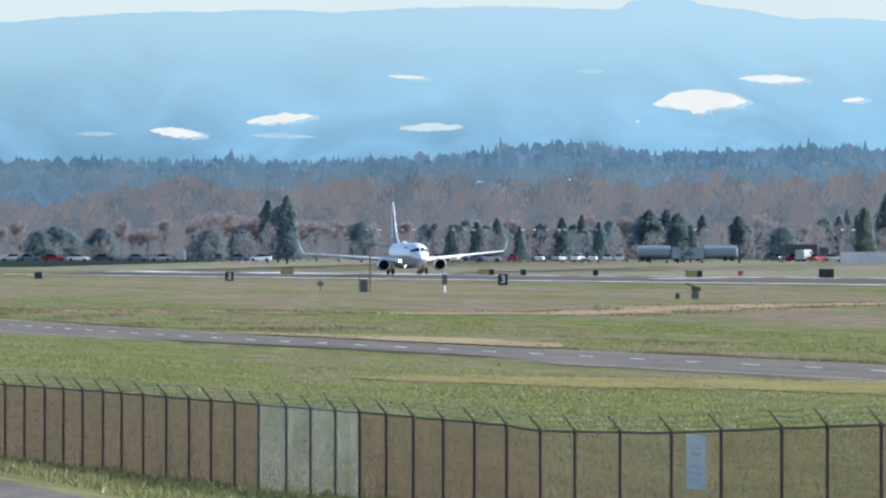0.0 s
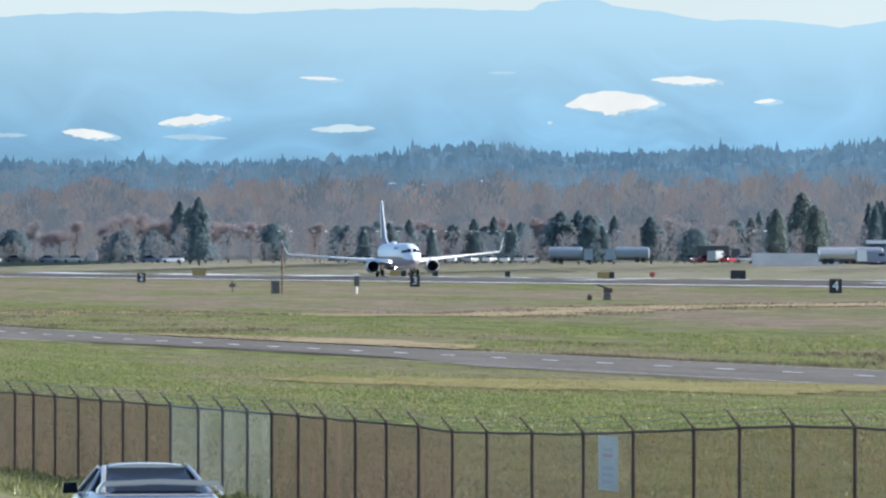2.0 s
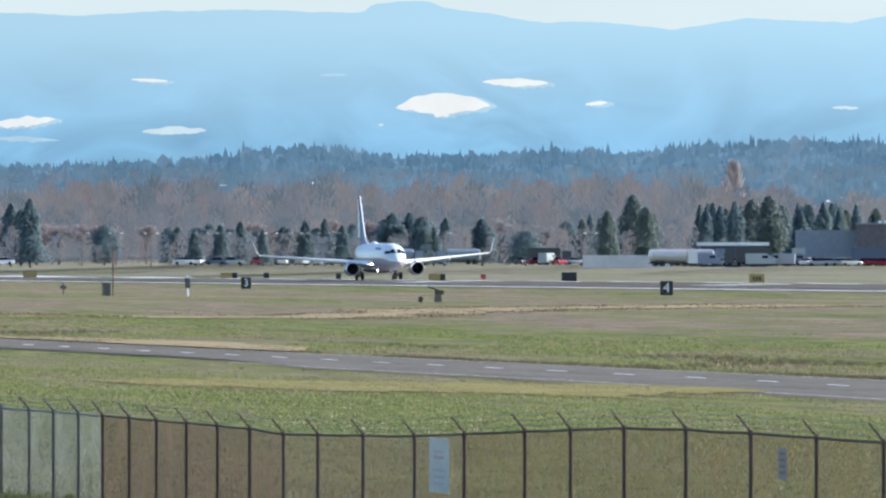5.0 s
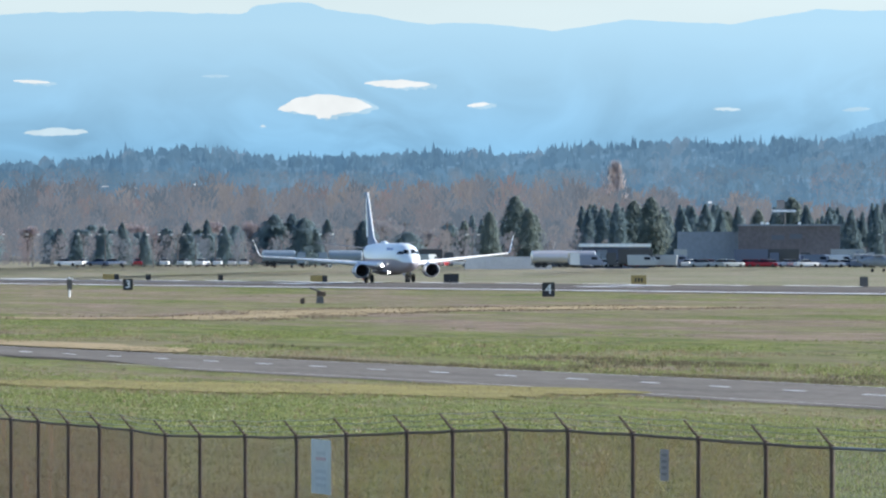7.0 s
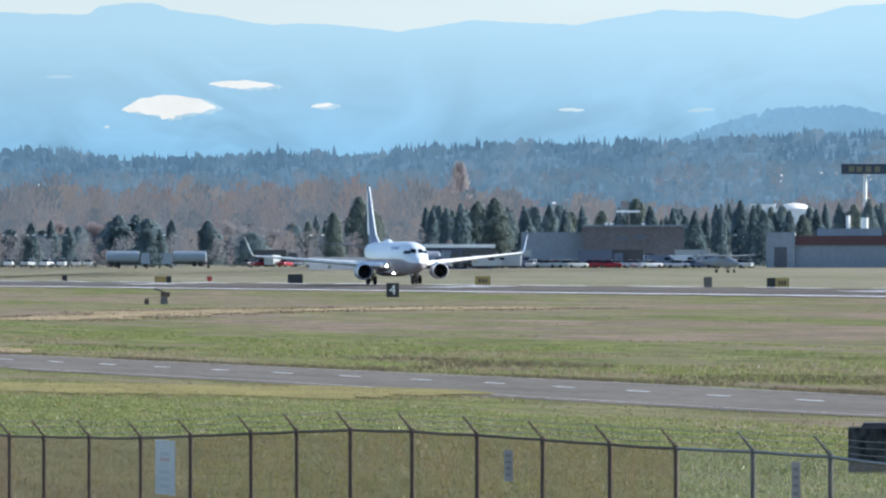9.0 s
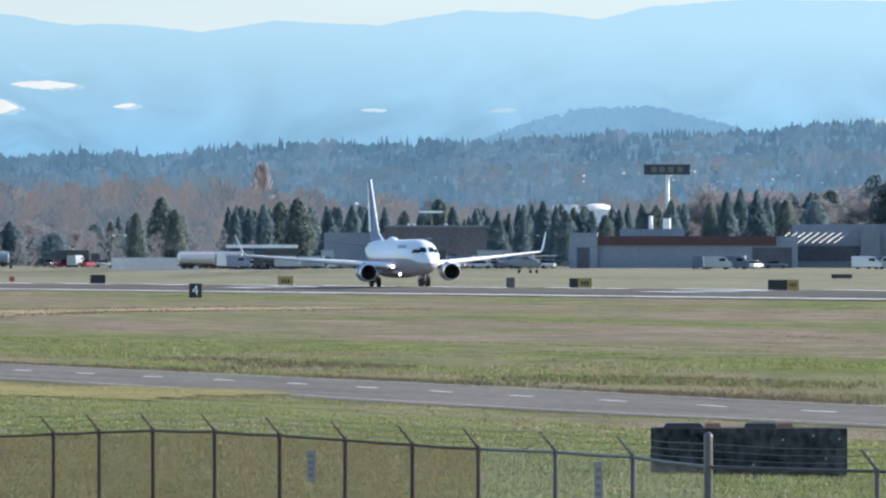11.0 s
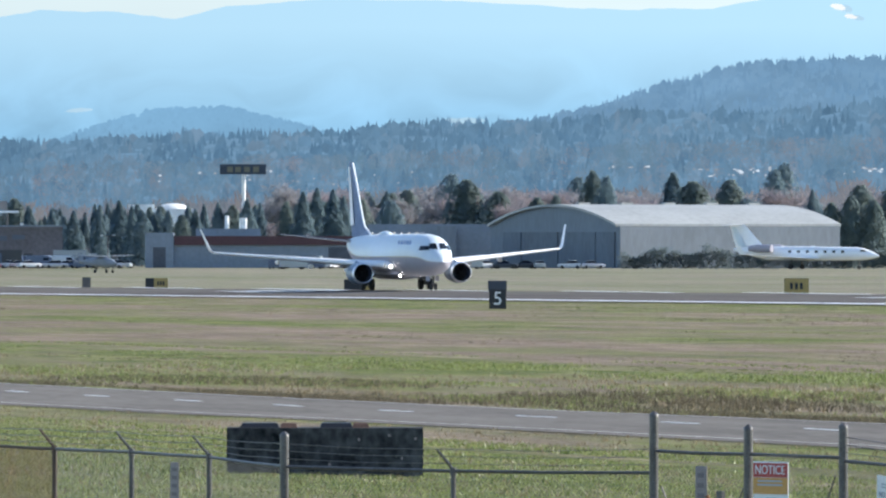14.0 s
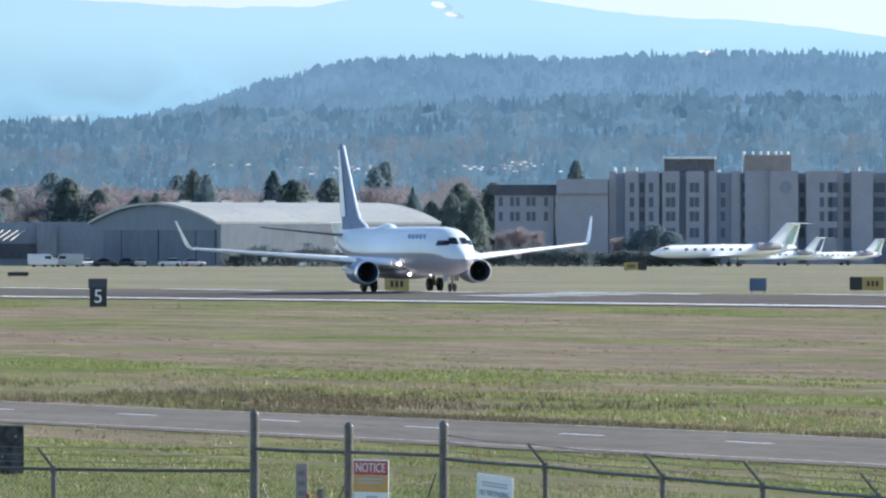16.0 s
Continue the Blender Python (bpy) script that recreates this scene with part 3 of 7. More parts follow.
def build_fence_signs():
    # tall narrow grey notice with illegible lines
    s = thing("fence_sign", on_fence(1237, 818), "tall narrow pale grey notice with faded lines on the fence", "sign")
    plate("plate", 1.85, 0.95, M_PLATE, s, 0, 0)
    for k, (z, w) in enumerate(((0.24, 0.8), (0.14, 0.9), (-0.08, 1.0), (-0.2, 1.0), (-0.32, 0.9))):
        plate("text_bar", w, 0.06, material("faded_red", (0.45, 0.30, 0.33), 0.6) if k == 1 else M_FADED, s, 0, z, -0.008)
    for b, y0, y1, w in ((1845, 787, 843, 0.46), (2354, 808, 880, 0.40), (3285, 815, 905, 0.24)):
        h = (y1 - y0) * float(np.interp(b, FENCE_B, FENCE_D)) / UNIT
        s = thing("fence_sign", on_fence(b, (y0 + y1) / 2), "small narrow grey notice on the fence", "sign")
        plate("plate", w, h, M_DIMPLATE, s, 0, 0)
        for k in range(4):
            plate("text_bar", w * 0.55, h * 0.09, M_INK, s, 0, h * (0.32 - 0.2 * k), -0.008)
    # the red-headed notice by the gate
    s = thing("notice_sign", on_fence(3412, 860, 0.09), "red, orange and white notice sign on the gate", "sign")
    w, h = 0.72, 0.80
    plate("plate", w, h, M_WHITE, s, 0, 0)
    plate("head", w - 0.02, 0.19, M_RED, s, 0, h / 2 - 0.115, -0.008, label="red head panel")
    plate("band", w - 0.02, 0.22, M_ORANGE, s, 0, h / 2 - 0.325, -0.008, label="orange band")
    words("NOTICE", 0.17, M_WHITE, s, pose(0, -0.016, h / 2 - 0.115, 90, 0, 0))
    for k in range(2):
        plate("text_bar", w * 0.7, 0.025, M_FADED, s, 0, h / 2 - 0.26 - 0.05 * k, -0.016)
    plate("text_bar", w * 0.3, 0.03, M_FADED, s, 0.02, -0.1, -0.008)
    s = thing("no_trespassing_sign", on_fence(3629, 866, 0.06) @ pose(0, 0, 0, 0, 3, 0), "white no-trespassing sign on the fence", "sign")
    plate("plate", 0.98, 0.46, M_WHITE, s, 0, 0)
    for k in range(2):
        plate("text_bar", 0.7, 0.022, M_FADED, s, 0, 0.12 - 0.04 * k, -0.008)
    words("NO TRESPASSING", 0.105, M_FADED, s, pose(0, -0.012, -0.02, 90, 0, 0))
    s = thing("gate_latch", on_fence(3320, 868, 0.06), "rusty metal latch box on the gate", "latch")
    part("box", Geo().box((0.0, 0, 0), (0.12, 0.05, 0.14)), M_STEEL, s)
    part("chain", Geo().tube((-0.25, -0.02, 0.0), (-0.17, -0.02, -0.25), 0.03, n=8), material("rust", (0.23, 0.10, 0.05), 0.8, 0.2, vary=0.3, scale=9), s, "rusty bar")


M_INK = material("dull_ink", (0.19, 0.16, 0.16), 0.8)
M_FADED = material("faded_ink", (0.40, 0.42, 0.45), 0.7)
build_fence_signs()


# ---- aircraft ----
M_HULL = material("aircraft_white", (0.64, 0.71, 0.76), 0.4, vary=0.04, scale=0.6, spec=0.4)
M_NACELLE = material("nacelle_blue_grey", (0.17, 0.23, 0.31), 0.35, vary=0.08, scale=0.8, spec=0.5)
M_BELLY = material("aircraft_grey", (0.33, 0.315, 0.35), 0.6, vary=0.06, scale=0.6, spec=0.15)
M_WING = material("wing_grey", (0.86, 0.87, 0.88), 0.5, 0.0, vary=0.08, scale=0.5)
M_BLUE = material("tail_blue", (0.19, 0.245, 0.36), 0.6, vary=0.2, scale=0.5, spec=0.1)
M_TITLE = material("title_blue", (0.13, 0.26, 0.52), 0.4)
M_GOLD = material("gold_line", (0.50, 0.44, 0.32), 0.4, 0.2)
M_BARE = material("bare_metal", (0.82, 0.83, 0.85), 0.45, 0.8, vary=0.08, scale=2)
M_DARK = material("engine_dark", (0.015, 0.016, 0.02), 0.5, vary=0.2, scale=2)
M_DUCT = material("intake_duct_blue", (0.045, 0.06, 0.095), 0.6, vary=0.1, scale=2, spec=0.2)
M_TYRE = material("tyre_rubber", (0.02, 0.02, 0.022), 0.85, vary=0.2, scale=5)
M_GLASS = material("cockpit_glass", (0.012, 0.016, 0.022), 0.2, spec=0.3)
# slat and fin edges: sun glint painted in as near-white
M_SLAT = material("glint_white_edge", (0.90, 0.90, 0.90), 0.3, vary=0.05, scale=2, spec=0.6)
M_TAILPLANE = material("tailplane_grey", (0.22, 0.24, 0.27), 0.6, vary=0.1, scale=0.6)
M_LAMP = material("landing_light_glow", (1, 1, 1), 0.3, glow=(1.0, 0.97, 0.9), glow_strength=16.0)


def hull_ring(x, hw, zb, zt, a0, a1, n):
    zc, hh = (zb + zt) / 2, (zt - zb) / 2
    return [(x, hw * math.sin(a0 + (a1 - a0) * i / n), zc + hh * math.cos(a0 + (a1 - a0) * i / n)) for i in range(n + 1)]


def sheet(rings):
    g = Geo()
    n = len(rings[0])
    for r in rings:
        g.v += r
    for j in range(len(rings) - 1):
        for i in range(n - 1):
            g.f.append((j * n + i, j * n + i + 1, (j + 1) * n + i + 1, (j + 1) * n + i))
    return g


def aerofoil(le, te, thick, up=Vector((0, 0, 1)), n=7):
    """A closed wing section between leading and trailing edge."""
    le, te = Vector(le), Vector(te)
    top, low = [], []
    for i in range(n + 1):
        s = (1 - math.cos(math.pi * i / n)) / 2
        h = 5 * thick * (0.2969 * math.sqrt(s) - 0.126 * s - 0.3516 * s * s + 0.2843 * s ** 3 - 0.1015 * s ** 4)
        p = le.lerp(te, s)
        top.append(tuple(p + up * h * 1.1))
        low.append(tuple(p - up * h * 0.8))
    return top + low[-2:0:-1]


def wheel_geo(x, y, z, r, w):
    g = Geo()
    prof = ((-0.5, 0.62), (-0.5, 0.86), (-0.38, 0.97), (0, 1.0), (0.38, 0.97), (0.5, 0.86), (0.5, 0.62))
    rings = [[(x + r * k * math.cos(2 * math.pi * i / 20), y + w * s, z + r * k * math.sin(2 * math.pi * i / 20)) for i in range(20)] for s, k in prof]
    return g.loft(rings)


# hull stations: x ahead of the main wheels, half width, underside, top
HULL = ((19.6, 0.02, 2.65, 2.70), (19.45, 0.30, 2.42, 2.98), (19.1, 0.62, 2.14, 3.32), (18.5, 0.95, 1.88, 3.70), (17.9, 1.22, 1.70, 4.06), (17.2, 1.45, 1.55, 4.62), (16.4, 1.63, 1.44, 4.98), (15.2, 1.78, 1.36, 5.22), (13.5, 1.87, 1.33, 5.34), (11, 1.88, 1.33, 5.36),
        (5, 1.88, 1.33, 5.36), (0, 1.88, 1.33, 5.36), (-6, 1.88, 1.33, 5.36), (-9, 1.86, 1.50, 5.36), (-11.5, 1.70, 1.95, 5.34), (-14, 1.40, 2.55, 5.28), (-16.5, 1.02, 3.20, 5.16), (-18.4, 0.62, 3.78, 5.0), (-19.6, 0.25, 4.2, 4.78), (-19.9, 0.05, 4.4, 4.55))


def build_aircraft():
    ac = thing("airliner", pose(-1787, 248, 0.37), "white and grey twin-engine airliner with winglets and blue tail", "airplane")
    cut = radians(94)
    part("fuselage", sheet([hull_ring(*s, -cut, cut, 40) for s in HULL]), M_HULL, ac, "white upper hull", True)
    part("belly", sheet([hull_ring(s[0], s[1], s[2], s[3], cut, 2 * math.pi - cut, 24) for s in HULL]), M_BELLY, ac, "grey lower hull", True)
    line = Geo()
    for side in (-1, 1):
        rings = []
        for s in HULL[3:17]:
            zc, hh = (s[2] + s[3]) / 2, (s[3] - s[2]) / 2
            r = []
            for a in (radians(92.5), radians(95)):
                r.append((s[0], side * (s[1] + 0.012) * math.sin(a), zc + (hh + 0.012) * math.cos(a)))
            rings.append(r)
        sh = sheet(rings)
        line.add(sh.v, sh.f)
    part("cheat_line", line, M_GOLD, ac, "thin gold line along the hull", True)
    # wing box fairing
    f = Geo()
    f.loft([[(x, w * math.cos(a) , 1.55 + h * math.sin(a)) for a in [2 * math.pi * k / 20 for k in range(20)]] for x, w, h in ((7.2, 0.4, 0.1), (5.5, 1.75, 0.42), (2.5, 2.05, 0.55), (-2, 2.05, 0.55), (-4.5, 1.7, 0.42), (-6.8, 0.4, 0.1))])
    part("wing_fairing", f, M_BELLY, ac, "", True)
    for side in (-1, 1):
        # aerofoil thickness follows the chord
        rings = []
        for y, le, te, z in ((1.2, 6.2, -2.7, 2.25), (1.9, 5.6, -2.65, 2.32), (5.4, 3.0, -2.45, 2.68), (10.5, 0.2, -3.25, 3.16), (17.05, -2.95, -4.4, 3.76)):
            rings.append(aerofoil((le, side * y, z), (te, side * y, z - 0.08), 0.125 * (le - te)))
        slat = Geo()
        for (y0, x0, z0), (y1, x1, z1) in zip(((2.3, 5.32, 2.36), (5.4, 3.02, 2.68), (10.5, 0.22, 3.16)), ((5.4, 3.02, 2.68), (10.5, 0.22, 3.16), (17.05, -2.93, 3.76))):
            slat.tube((x0, side * y0, z0 + 0.03), (x1, side * y1, z1 + 0.02), 0.30 - 0.0125 * y0, 0.30 - 0.0125 * y1, 12)
        part("slat", slat, M_SLAT, ac, "polished leading edge with the sun glint painted white", True)
        part("wing", Geo().loft(rings), M_WING, ac, "light grey swept wing", True)
        # winglet, sweeping up in a curve
        rings = []
        for k in range(9):
            s = k / 8
            a = radians(10 + 62 * min(1, max(0, s * 4 - 0.2)))
            if k == 0:
                y, z = 17.05, 3.76
            else:
                y, z = y + math.cos(a) * 0.335, z + math.sin(a) * 0.335
            le = -2.85 - 1.9 * s
            ch = 1.5 * (1 - s) + 0.6 * s
            up = Vector((0, -side * math.sin(a), math.cos(a)))
            rings.append(aerofoil((le, side * y, z), (le - ch, side * y, z - 0.04), 0.05 * ch, up))
        part("winglet", Geo().loft(rings), M_WING, ac, "upswept blended winglet", True)
        # flap track fairings
        for y, x, z, ln in ((4.3, -2.2, 1.95, 2.6), (7.8, -2.6, 2.35, 2.4), (11.0, -3.0, 2.80, 2.0)):
            g = Geo().loft([[(x + ln * (0.5 - s), side * (y + r * 0.16 * math.cos(a)), z + r * 0.24 * math.sin(a)) for a in [2 * math.pi * k / 10 for k in range(10)]] for s, r in ((0, 0.15), (0.2, 0.9), (0.55, 1.0), (0.85, 0.6), (1, 0.1))])
            part("flap_fairing", g, M_WING, ac, "", True)
        # engine
        ey, ez = side * 4.83, 1.62
        e = part("engine", Geo().loft([[(x, ey + r * math.cos(a), ez + r * math.sin(a) * (0.93 if math.sin(a) < 0 else 1.0)) for a in [2 * math.pi * k / 32 for k in range(32)]] for x, r in ((7.0, 0.93), (6.7, 1.02), (6.0, 1.08), (5.0, 1.06), (3.8, 0.93), (2.9, 0.78))], caps=False), M_NACELLE, ac, "blue-grey engine nacelle", True)
        def duct(rows):
            return Geo().loft([[(x, ey + r * math.cos(a), ez + r * math.sin(a) * (0.93 if math.sin(a) < 0 else 1.0)) for a in [2 * math.pi * k / 32 for k in range(32)]] for x, r in rows], caps=False)

        part("intake_lip", duct(((6.62, 1.04), (6.95, 0.99), (7.06, 0.94), (7.02, 0.90))), M_BARE, e, "polished metal intake lip", True)
        part("intake_duct", duct(((7.02, 0.90), (6.7, 0.86), (6.2, 0.83), (5.55, 0.83))), M_DUCT, e, "dark blue-grey intake duct", True)
        fan = Geo()
        for k in range(24):
            a = 2 * math.pi * k / 24
            b = a + 0.16
            blade = Geo()
            blade.add([(5.85, ey + 0.2 * math.cos(a), ez + 0.2 * math.sin(a)), (5.85, ey + 0.77 * math.cos(a), ez + 0.77 * math.sin(a) * 0.95), (5.72, ey + 0.77 * math.cos(b), ez + 0.77 * math.sin(b) * 0.95), (5.72, ey + 0.2 * math.cos(b), ez + 0.2 * math.sin(b))], [(0, 1, 2, 3)])
            part("fan_blade", blade, M_DARK, e)
        fan.tube((5.6, ey, ez), (5.62, ey, ez), 0.83, n=24)
        part("fan_disc", fan, M_DARK, e, "dark fan disc")
        part("spinner", Geo().tube((5.8, ey, ez), (6.35, ey, ez), 0.22, 0.02, 14), M_DARK, e, "", True)
        part("exhaust", Geo().tube((2.95, ey, ez), (2.2, ey, ez), 0.62, 0.42, 20).tube((2.2, ey, ez), (1.5, ey, ez), 0.3, 0.06, 16), M_BARE, e, "bare metal exhaust cone", True)
        part("pylon", Geo().loft([aerofoil((5.9, ey, 2.62), (1.2, ey, 2.35), 0.16, Vector((0, 1, 0))), aerofoil((4.2, ey, 2.85), (0.8, ey, 2.5), 0.16, Vector((0, 1, 0)))]), M_NACELLE, e, "", True)
        # stabiliser
        part("tailplane", Geo().loft([aerofoil((-14.2, side * 0.6, 4.72), (-18.6, side * 0.6, 4.66), 0.2), aerofoil((-18.0, side * 7.17, 5.5), (-19.6, side * 7.17, 5.46), 0.07)]), M_TAILPLANE, ac, "dark grey tailplane", True)
        # main gear
        leg = part("main_gear_leg", Geo().tube((0.15, side * 2.86, 0.55), (0.25, side * 2.6, 2.2), 0.11, n=10).tube((0.1, side * 2.3, 0.55), (0.1, side * 3.42, 0.55), 0.09, n=8).tube((0.15, side * 2.8, 1.1), (0.2, side * 1.4, 1.9), 0.06, n=8), M_STEEL, ac, "metal landing-gear leg", True)
        for dy in (-0.43, 0.43):
            wheel = part("wheel", wheel_geo(0.1, side * 2.86 + dy, 0.56, 0.56, 0.40), M_TYRE, leg, "black tyre", True)
        part("landing_light", Geo().loft([[(6.35 + 0.05 * c, side * 1.98 + 0.135 * math.cos(a), 2.3 + 0.135 * math.sin(a)) for a in [2 * math.pi * k / 12 for k in range(12)]] for c in (0, 1)]), M_LAMP, ac, "lit landing light in the wing root")
        # cockpit panes: two over the nose, a long one along each side
        for x0, x1, z0, z1, kind in ((18.2, 17.45, 6, 33, "nose"), (17.75, 16.25, 3.80, 4.22, "side")):
            rings = []
            for u in (0, 0.25, 0.5, 0.75, 1):
                row = []
                for v in (0, 0.15, 0.3, 0.45, 0.6, 0.8, 1):
                    x = x0 * (1 - v) + x1 * v - (0.28 * u if kind == "nose" else 0)
                    hw, zb, zt = (float(np.interp(-x, [-s[0] for s in HULL], [s[j] for s in HULL])) for j in (1, 2, 3))
                    zc, hh = (zb + zt) / 2, (zt - zb) / 2
                    if kind == "nose":
                        a = radians(z0 + (z1 - z0) * u)
                    else:
                        a = math.acos(min(0.86, (z1 * (1 - u) + z0 * u - zc) / hh))
                    row.append((x + 0.02, side * (hw + 0.025) * math.sin(a), zc + (hh + 0.025) * math.cos(a)))
                rings.append(row)
            part("cockpit_window", sheet(rings), M_GLASS, ac, "dark cockpit pane")
        # title on the hull, drawn as plain bars
        for k in range(5):
            x = 12.9 - 1.15 * k
            a = radians(57)
            part("title_bar", Geo().box((x, side * 1.895 * math.sin(a), 3.345 + 2.03 * math.cos(a)), (0.8 if k % 2 else 0.55, 0.05, 0.62)), M_TITLE, ac, "pale blue letter-sized bar")
    for y in (-1.15, 0.7):
        part("belly_light", Geo().loft([[(6.6 + 0.05 * c, y + 0.10 * math.cos(a), 1.40 + 0.10 * math.sin(a)) for a in [2 * math.pi * k / 12 for k in range(12)]] for c in (0, 1)]), M_LAMP, ac, "lit lamp under the belly")
        part("light_bracket", Geo().tube((6.55, y, 1.40), (6.4, y, 1.75), 0.05, n=6), M_STEEL, ac)
    # fin
    fin = Geo().loft([aerofoil((-10.4, 0, 5.30), (-18.7, 0, 5.2), 0.32, Vector((0, 1, 0))), aerofoil((-13.0, 0, 6.1), (-18.8, 0, 6.1), 0.30, Vector((0, 1, 0))), aerofoil((-14.0, 0, 7.2), (-18.95, 0, 7.2), 0.27, Vector((0, 1, 0))), aerofoil((-17.9, 0, 12.35), (-19.6, 0, 12.35), 0.11, Vector((0, 1, 0))), aerofoil((-18.3, 0, 12.5), (-19.55, 0, 12.5), 0.05, Vector((0, 1, 0)))])
    fin_ob = part("fin", fin, M_BLUE, ac, "blue swept tail fin", True)
    g = Geo()
    for (x0, z0), (x1, z1) in (((-10.4, 5.34), (-13.0, 6.12)), ((-13.0, 6.12), (-14.0, 7.2)), ((-14.0, 7.2), (-17.9, 12.35))):
        g.tube((x0 + 0.02, 0, z0), (x1 + 0.02, 0, z1), 0.10, n=8)
    part("leading_edge", g, M_SLAT, fin_ob, "leading edge with the sun glint painted white", True)
    for side in (-1, 1):
        streak = [[(-16.9, 6.3), (-18.5, 6.3)], [(-17.5, 8.2), (-18.8, 8.2)], [(-18.2, 10.2), (-19.1, 10.2)], [(-18.9, 12.0), (-19.4, 12.0)]]
        ys = (0.20, 0.165, 0.125, 0.085)
        g = sheet([[(x, side * y, z) for x, z in row] for row, y in zip(streak, ys)])
        part("fin_streak", g, M_WING, fin_ob, "pale sweeping streak", True)
    part("satellite_dome", Geo().loft([[(x, w * math.cos(a), 5.33 + h * max(0, math.sin(a))) for a in [math.pi * k / 12 for k in range(13)]] for x, w, h in ((-2.4, 0.1, 0.02), (-3.0, 0.45, 0.28), (-4.2, 0.55, 0.36), (-5.3, 0.45, 0.26), (-6.2, 0.08, 0.02))]), M_HULL, ac, "white dome on the roof", True)
    leg = part("nose_gear_leg", Geo().tube((15.6, 0, 0.35), (15.75, 0, 1.6), 0.08, n=10).tube((15.6, -0.26, 0.35), (15.6, 0.26, 0.35), 0.06, n=8).tube((15.6, 0, 0.9), (14.6, 0, 1.45), 0.04, n=8), M_STEEL, ac, "metal nose-gear leg", True)
    for dy in (-0.2, 0.2):
        part("wheel", wheel_geo(15.6, dy, 0.35, 0.35, 0.2), M_TYRE, leg, "black tyre", True)
    for dy in (-0.45, 0.45):
        part("gear_door", Geo().box((15.3, dy, 1.12), (1.5, 0.03, 0.5)), M_BELLY, ac)
    return ac


airliner = build_aircraft()


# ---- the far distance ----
# mountain: haze is in the emission colour, paler towards the crest
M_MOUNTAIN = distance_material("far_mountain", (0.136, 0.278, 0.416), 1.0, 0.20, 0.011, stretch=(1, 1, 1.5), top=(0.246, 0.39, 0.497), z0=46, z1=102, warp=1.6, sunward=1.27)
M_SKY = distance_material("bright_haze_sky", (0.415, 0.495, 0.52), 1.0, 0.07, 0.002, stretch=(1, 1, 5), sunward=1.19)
# hills and woods glow blue: the haze before them is painted into each tint
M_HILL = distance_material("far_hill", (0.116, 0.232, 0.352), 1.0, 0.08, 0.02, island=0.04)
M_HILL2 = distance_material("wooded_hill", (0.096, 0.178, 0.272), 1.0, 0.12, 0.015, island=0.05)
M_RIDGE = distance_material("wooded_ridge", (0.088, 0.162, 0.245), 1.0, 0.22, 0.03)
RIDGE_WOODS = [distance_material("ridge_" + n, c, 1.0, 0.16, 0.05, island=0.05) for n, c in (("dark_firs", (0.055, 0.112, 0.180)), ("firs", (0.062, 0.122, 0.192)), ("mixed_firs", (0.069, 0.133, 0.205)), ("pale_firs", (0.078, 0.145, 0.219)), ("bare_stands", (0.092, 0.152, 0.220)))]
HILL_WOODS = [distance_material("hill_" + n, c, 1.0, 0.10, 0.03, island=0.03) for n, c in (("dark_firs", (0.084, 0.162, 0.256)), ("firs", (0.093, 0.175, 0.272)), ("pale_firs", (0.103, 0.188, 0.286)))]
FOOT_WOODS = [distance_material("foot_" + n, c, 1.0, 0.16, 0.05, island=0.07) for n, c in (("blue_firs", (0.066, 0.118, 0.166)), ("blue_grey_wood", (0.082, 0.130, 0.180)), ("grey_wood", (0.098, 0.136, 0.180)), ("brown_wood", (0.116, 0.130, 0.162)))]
# belt twigs are no lamps; their glow paints the haze before them
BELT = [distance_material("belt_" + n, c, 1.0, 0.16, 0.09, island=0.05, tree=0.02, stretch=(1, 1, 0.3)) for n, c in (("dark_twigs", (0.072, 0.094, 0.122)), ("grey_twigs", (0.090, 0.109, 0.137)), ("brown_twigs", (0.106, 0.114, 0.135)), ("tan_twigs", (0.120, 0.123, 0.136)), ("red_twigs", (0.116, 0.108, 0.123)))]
# snow and far roofs glow too: daylight and haze are in their emission
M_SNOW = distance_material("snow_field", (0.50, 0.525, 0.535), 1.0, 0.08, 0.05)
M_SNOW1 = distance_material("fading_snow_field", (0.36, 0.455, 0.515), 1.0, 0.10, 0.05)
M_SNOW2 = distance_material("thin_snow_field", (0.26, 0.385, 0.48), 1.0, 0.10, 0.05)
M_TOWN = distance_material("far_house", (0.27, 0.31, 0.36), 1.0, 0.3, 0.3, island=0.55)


def slope_mesh(bs, ys, d0, d1, low, step, rough, seed, x_end=None):
    """A hillside from its foot at distance d0 up to its crest at d1."""
    g = Geo()
    b, n = bs[0], 7
    cols = 0
    while b <= bs[-1]:
        crest = float(np.interp(b, bs, ys)) + rough * noise.noise((b * 0.012, seed, 0.2)) + rough * 0.5 * noise.noise((b * 0.05, seed, 1.2))
        for k in range(n):
            s = k / (n - 1)
            d = d0 + (d1 - d0) * s + 25 * noise.noise((b * 0.01, k * 0.7, seed))
            y = low + (crest - low) * (s ** 0.85)
            g.v.append(tuple(spot(b, d, rise(b, level(b) - y, d))))
        cols += 1
        b += step
    for i in range(cols - 1):
        for k in range(n - 1):
            g.f.append((i * n + k, (i + 1) * n + k, (i + 1) * n + k + 1, i * n + k + 1))
    return g


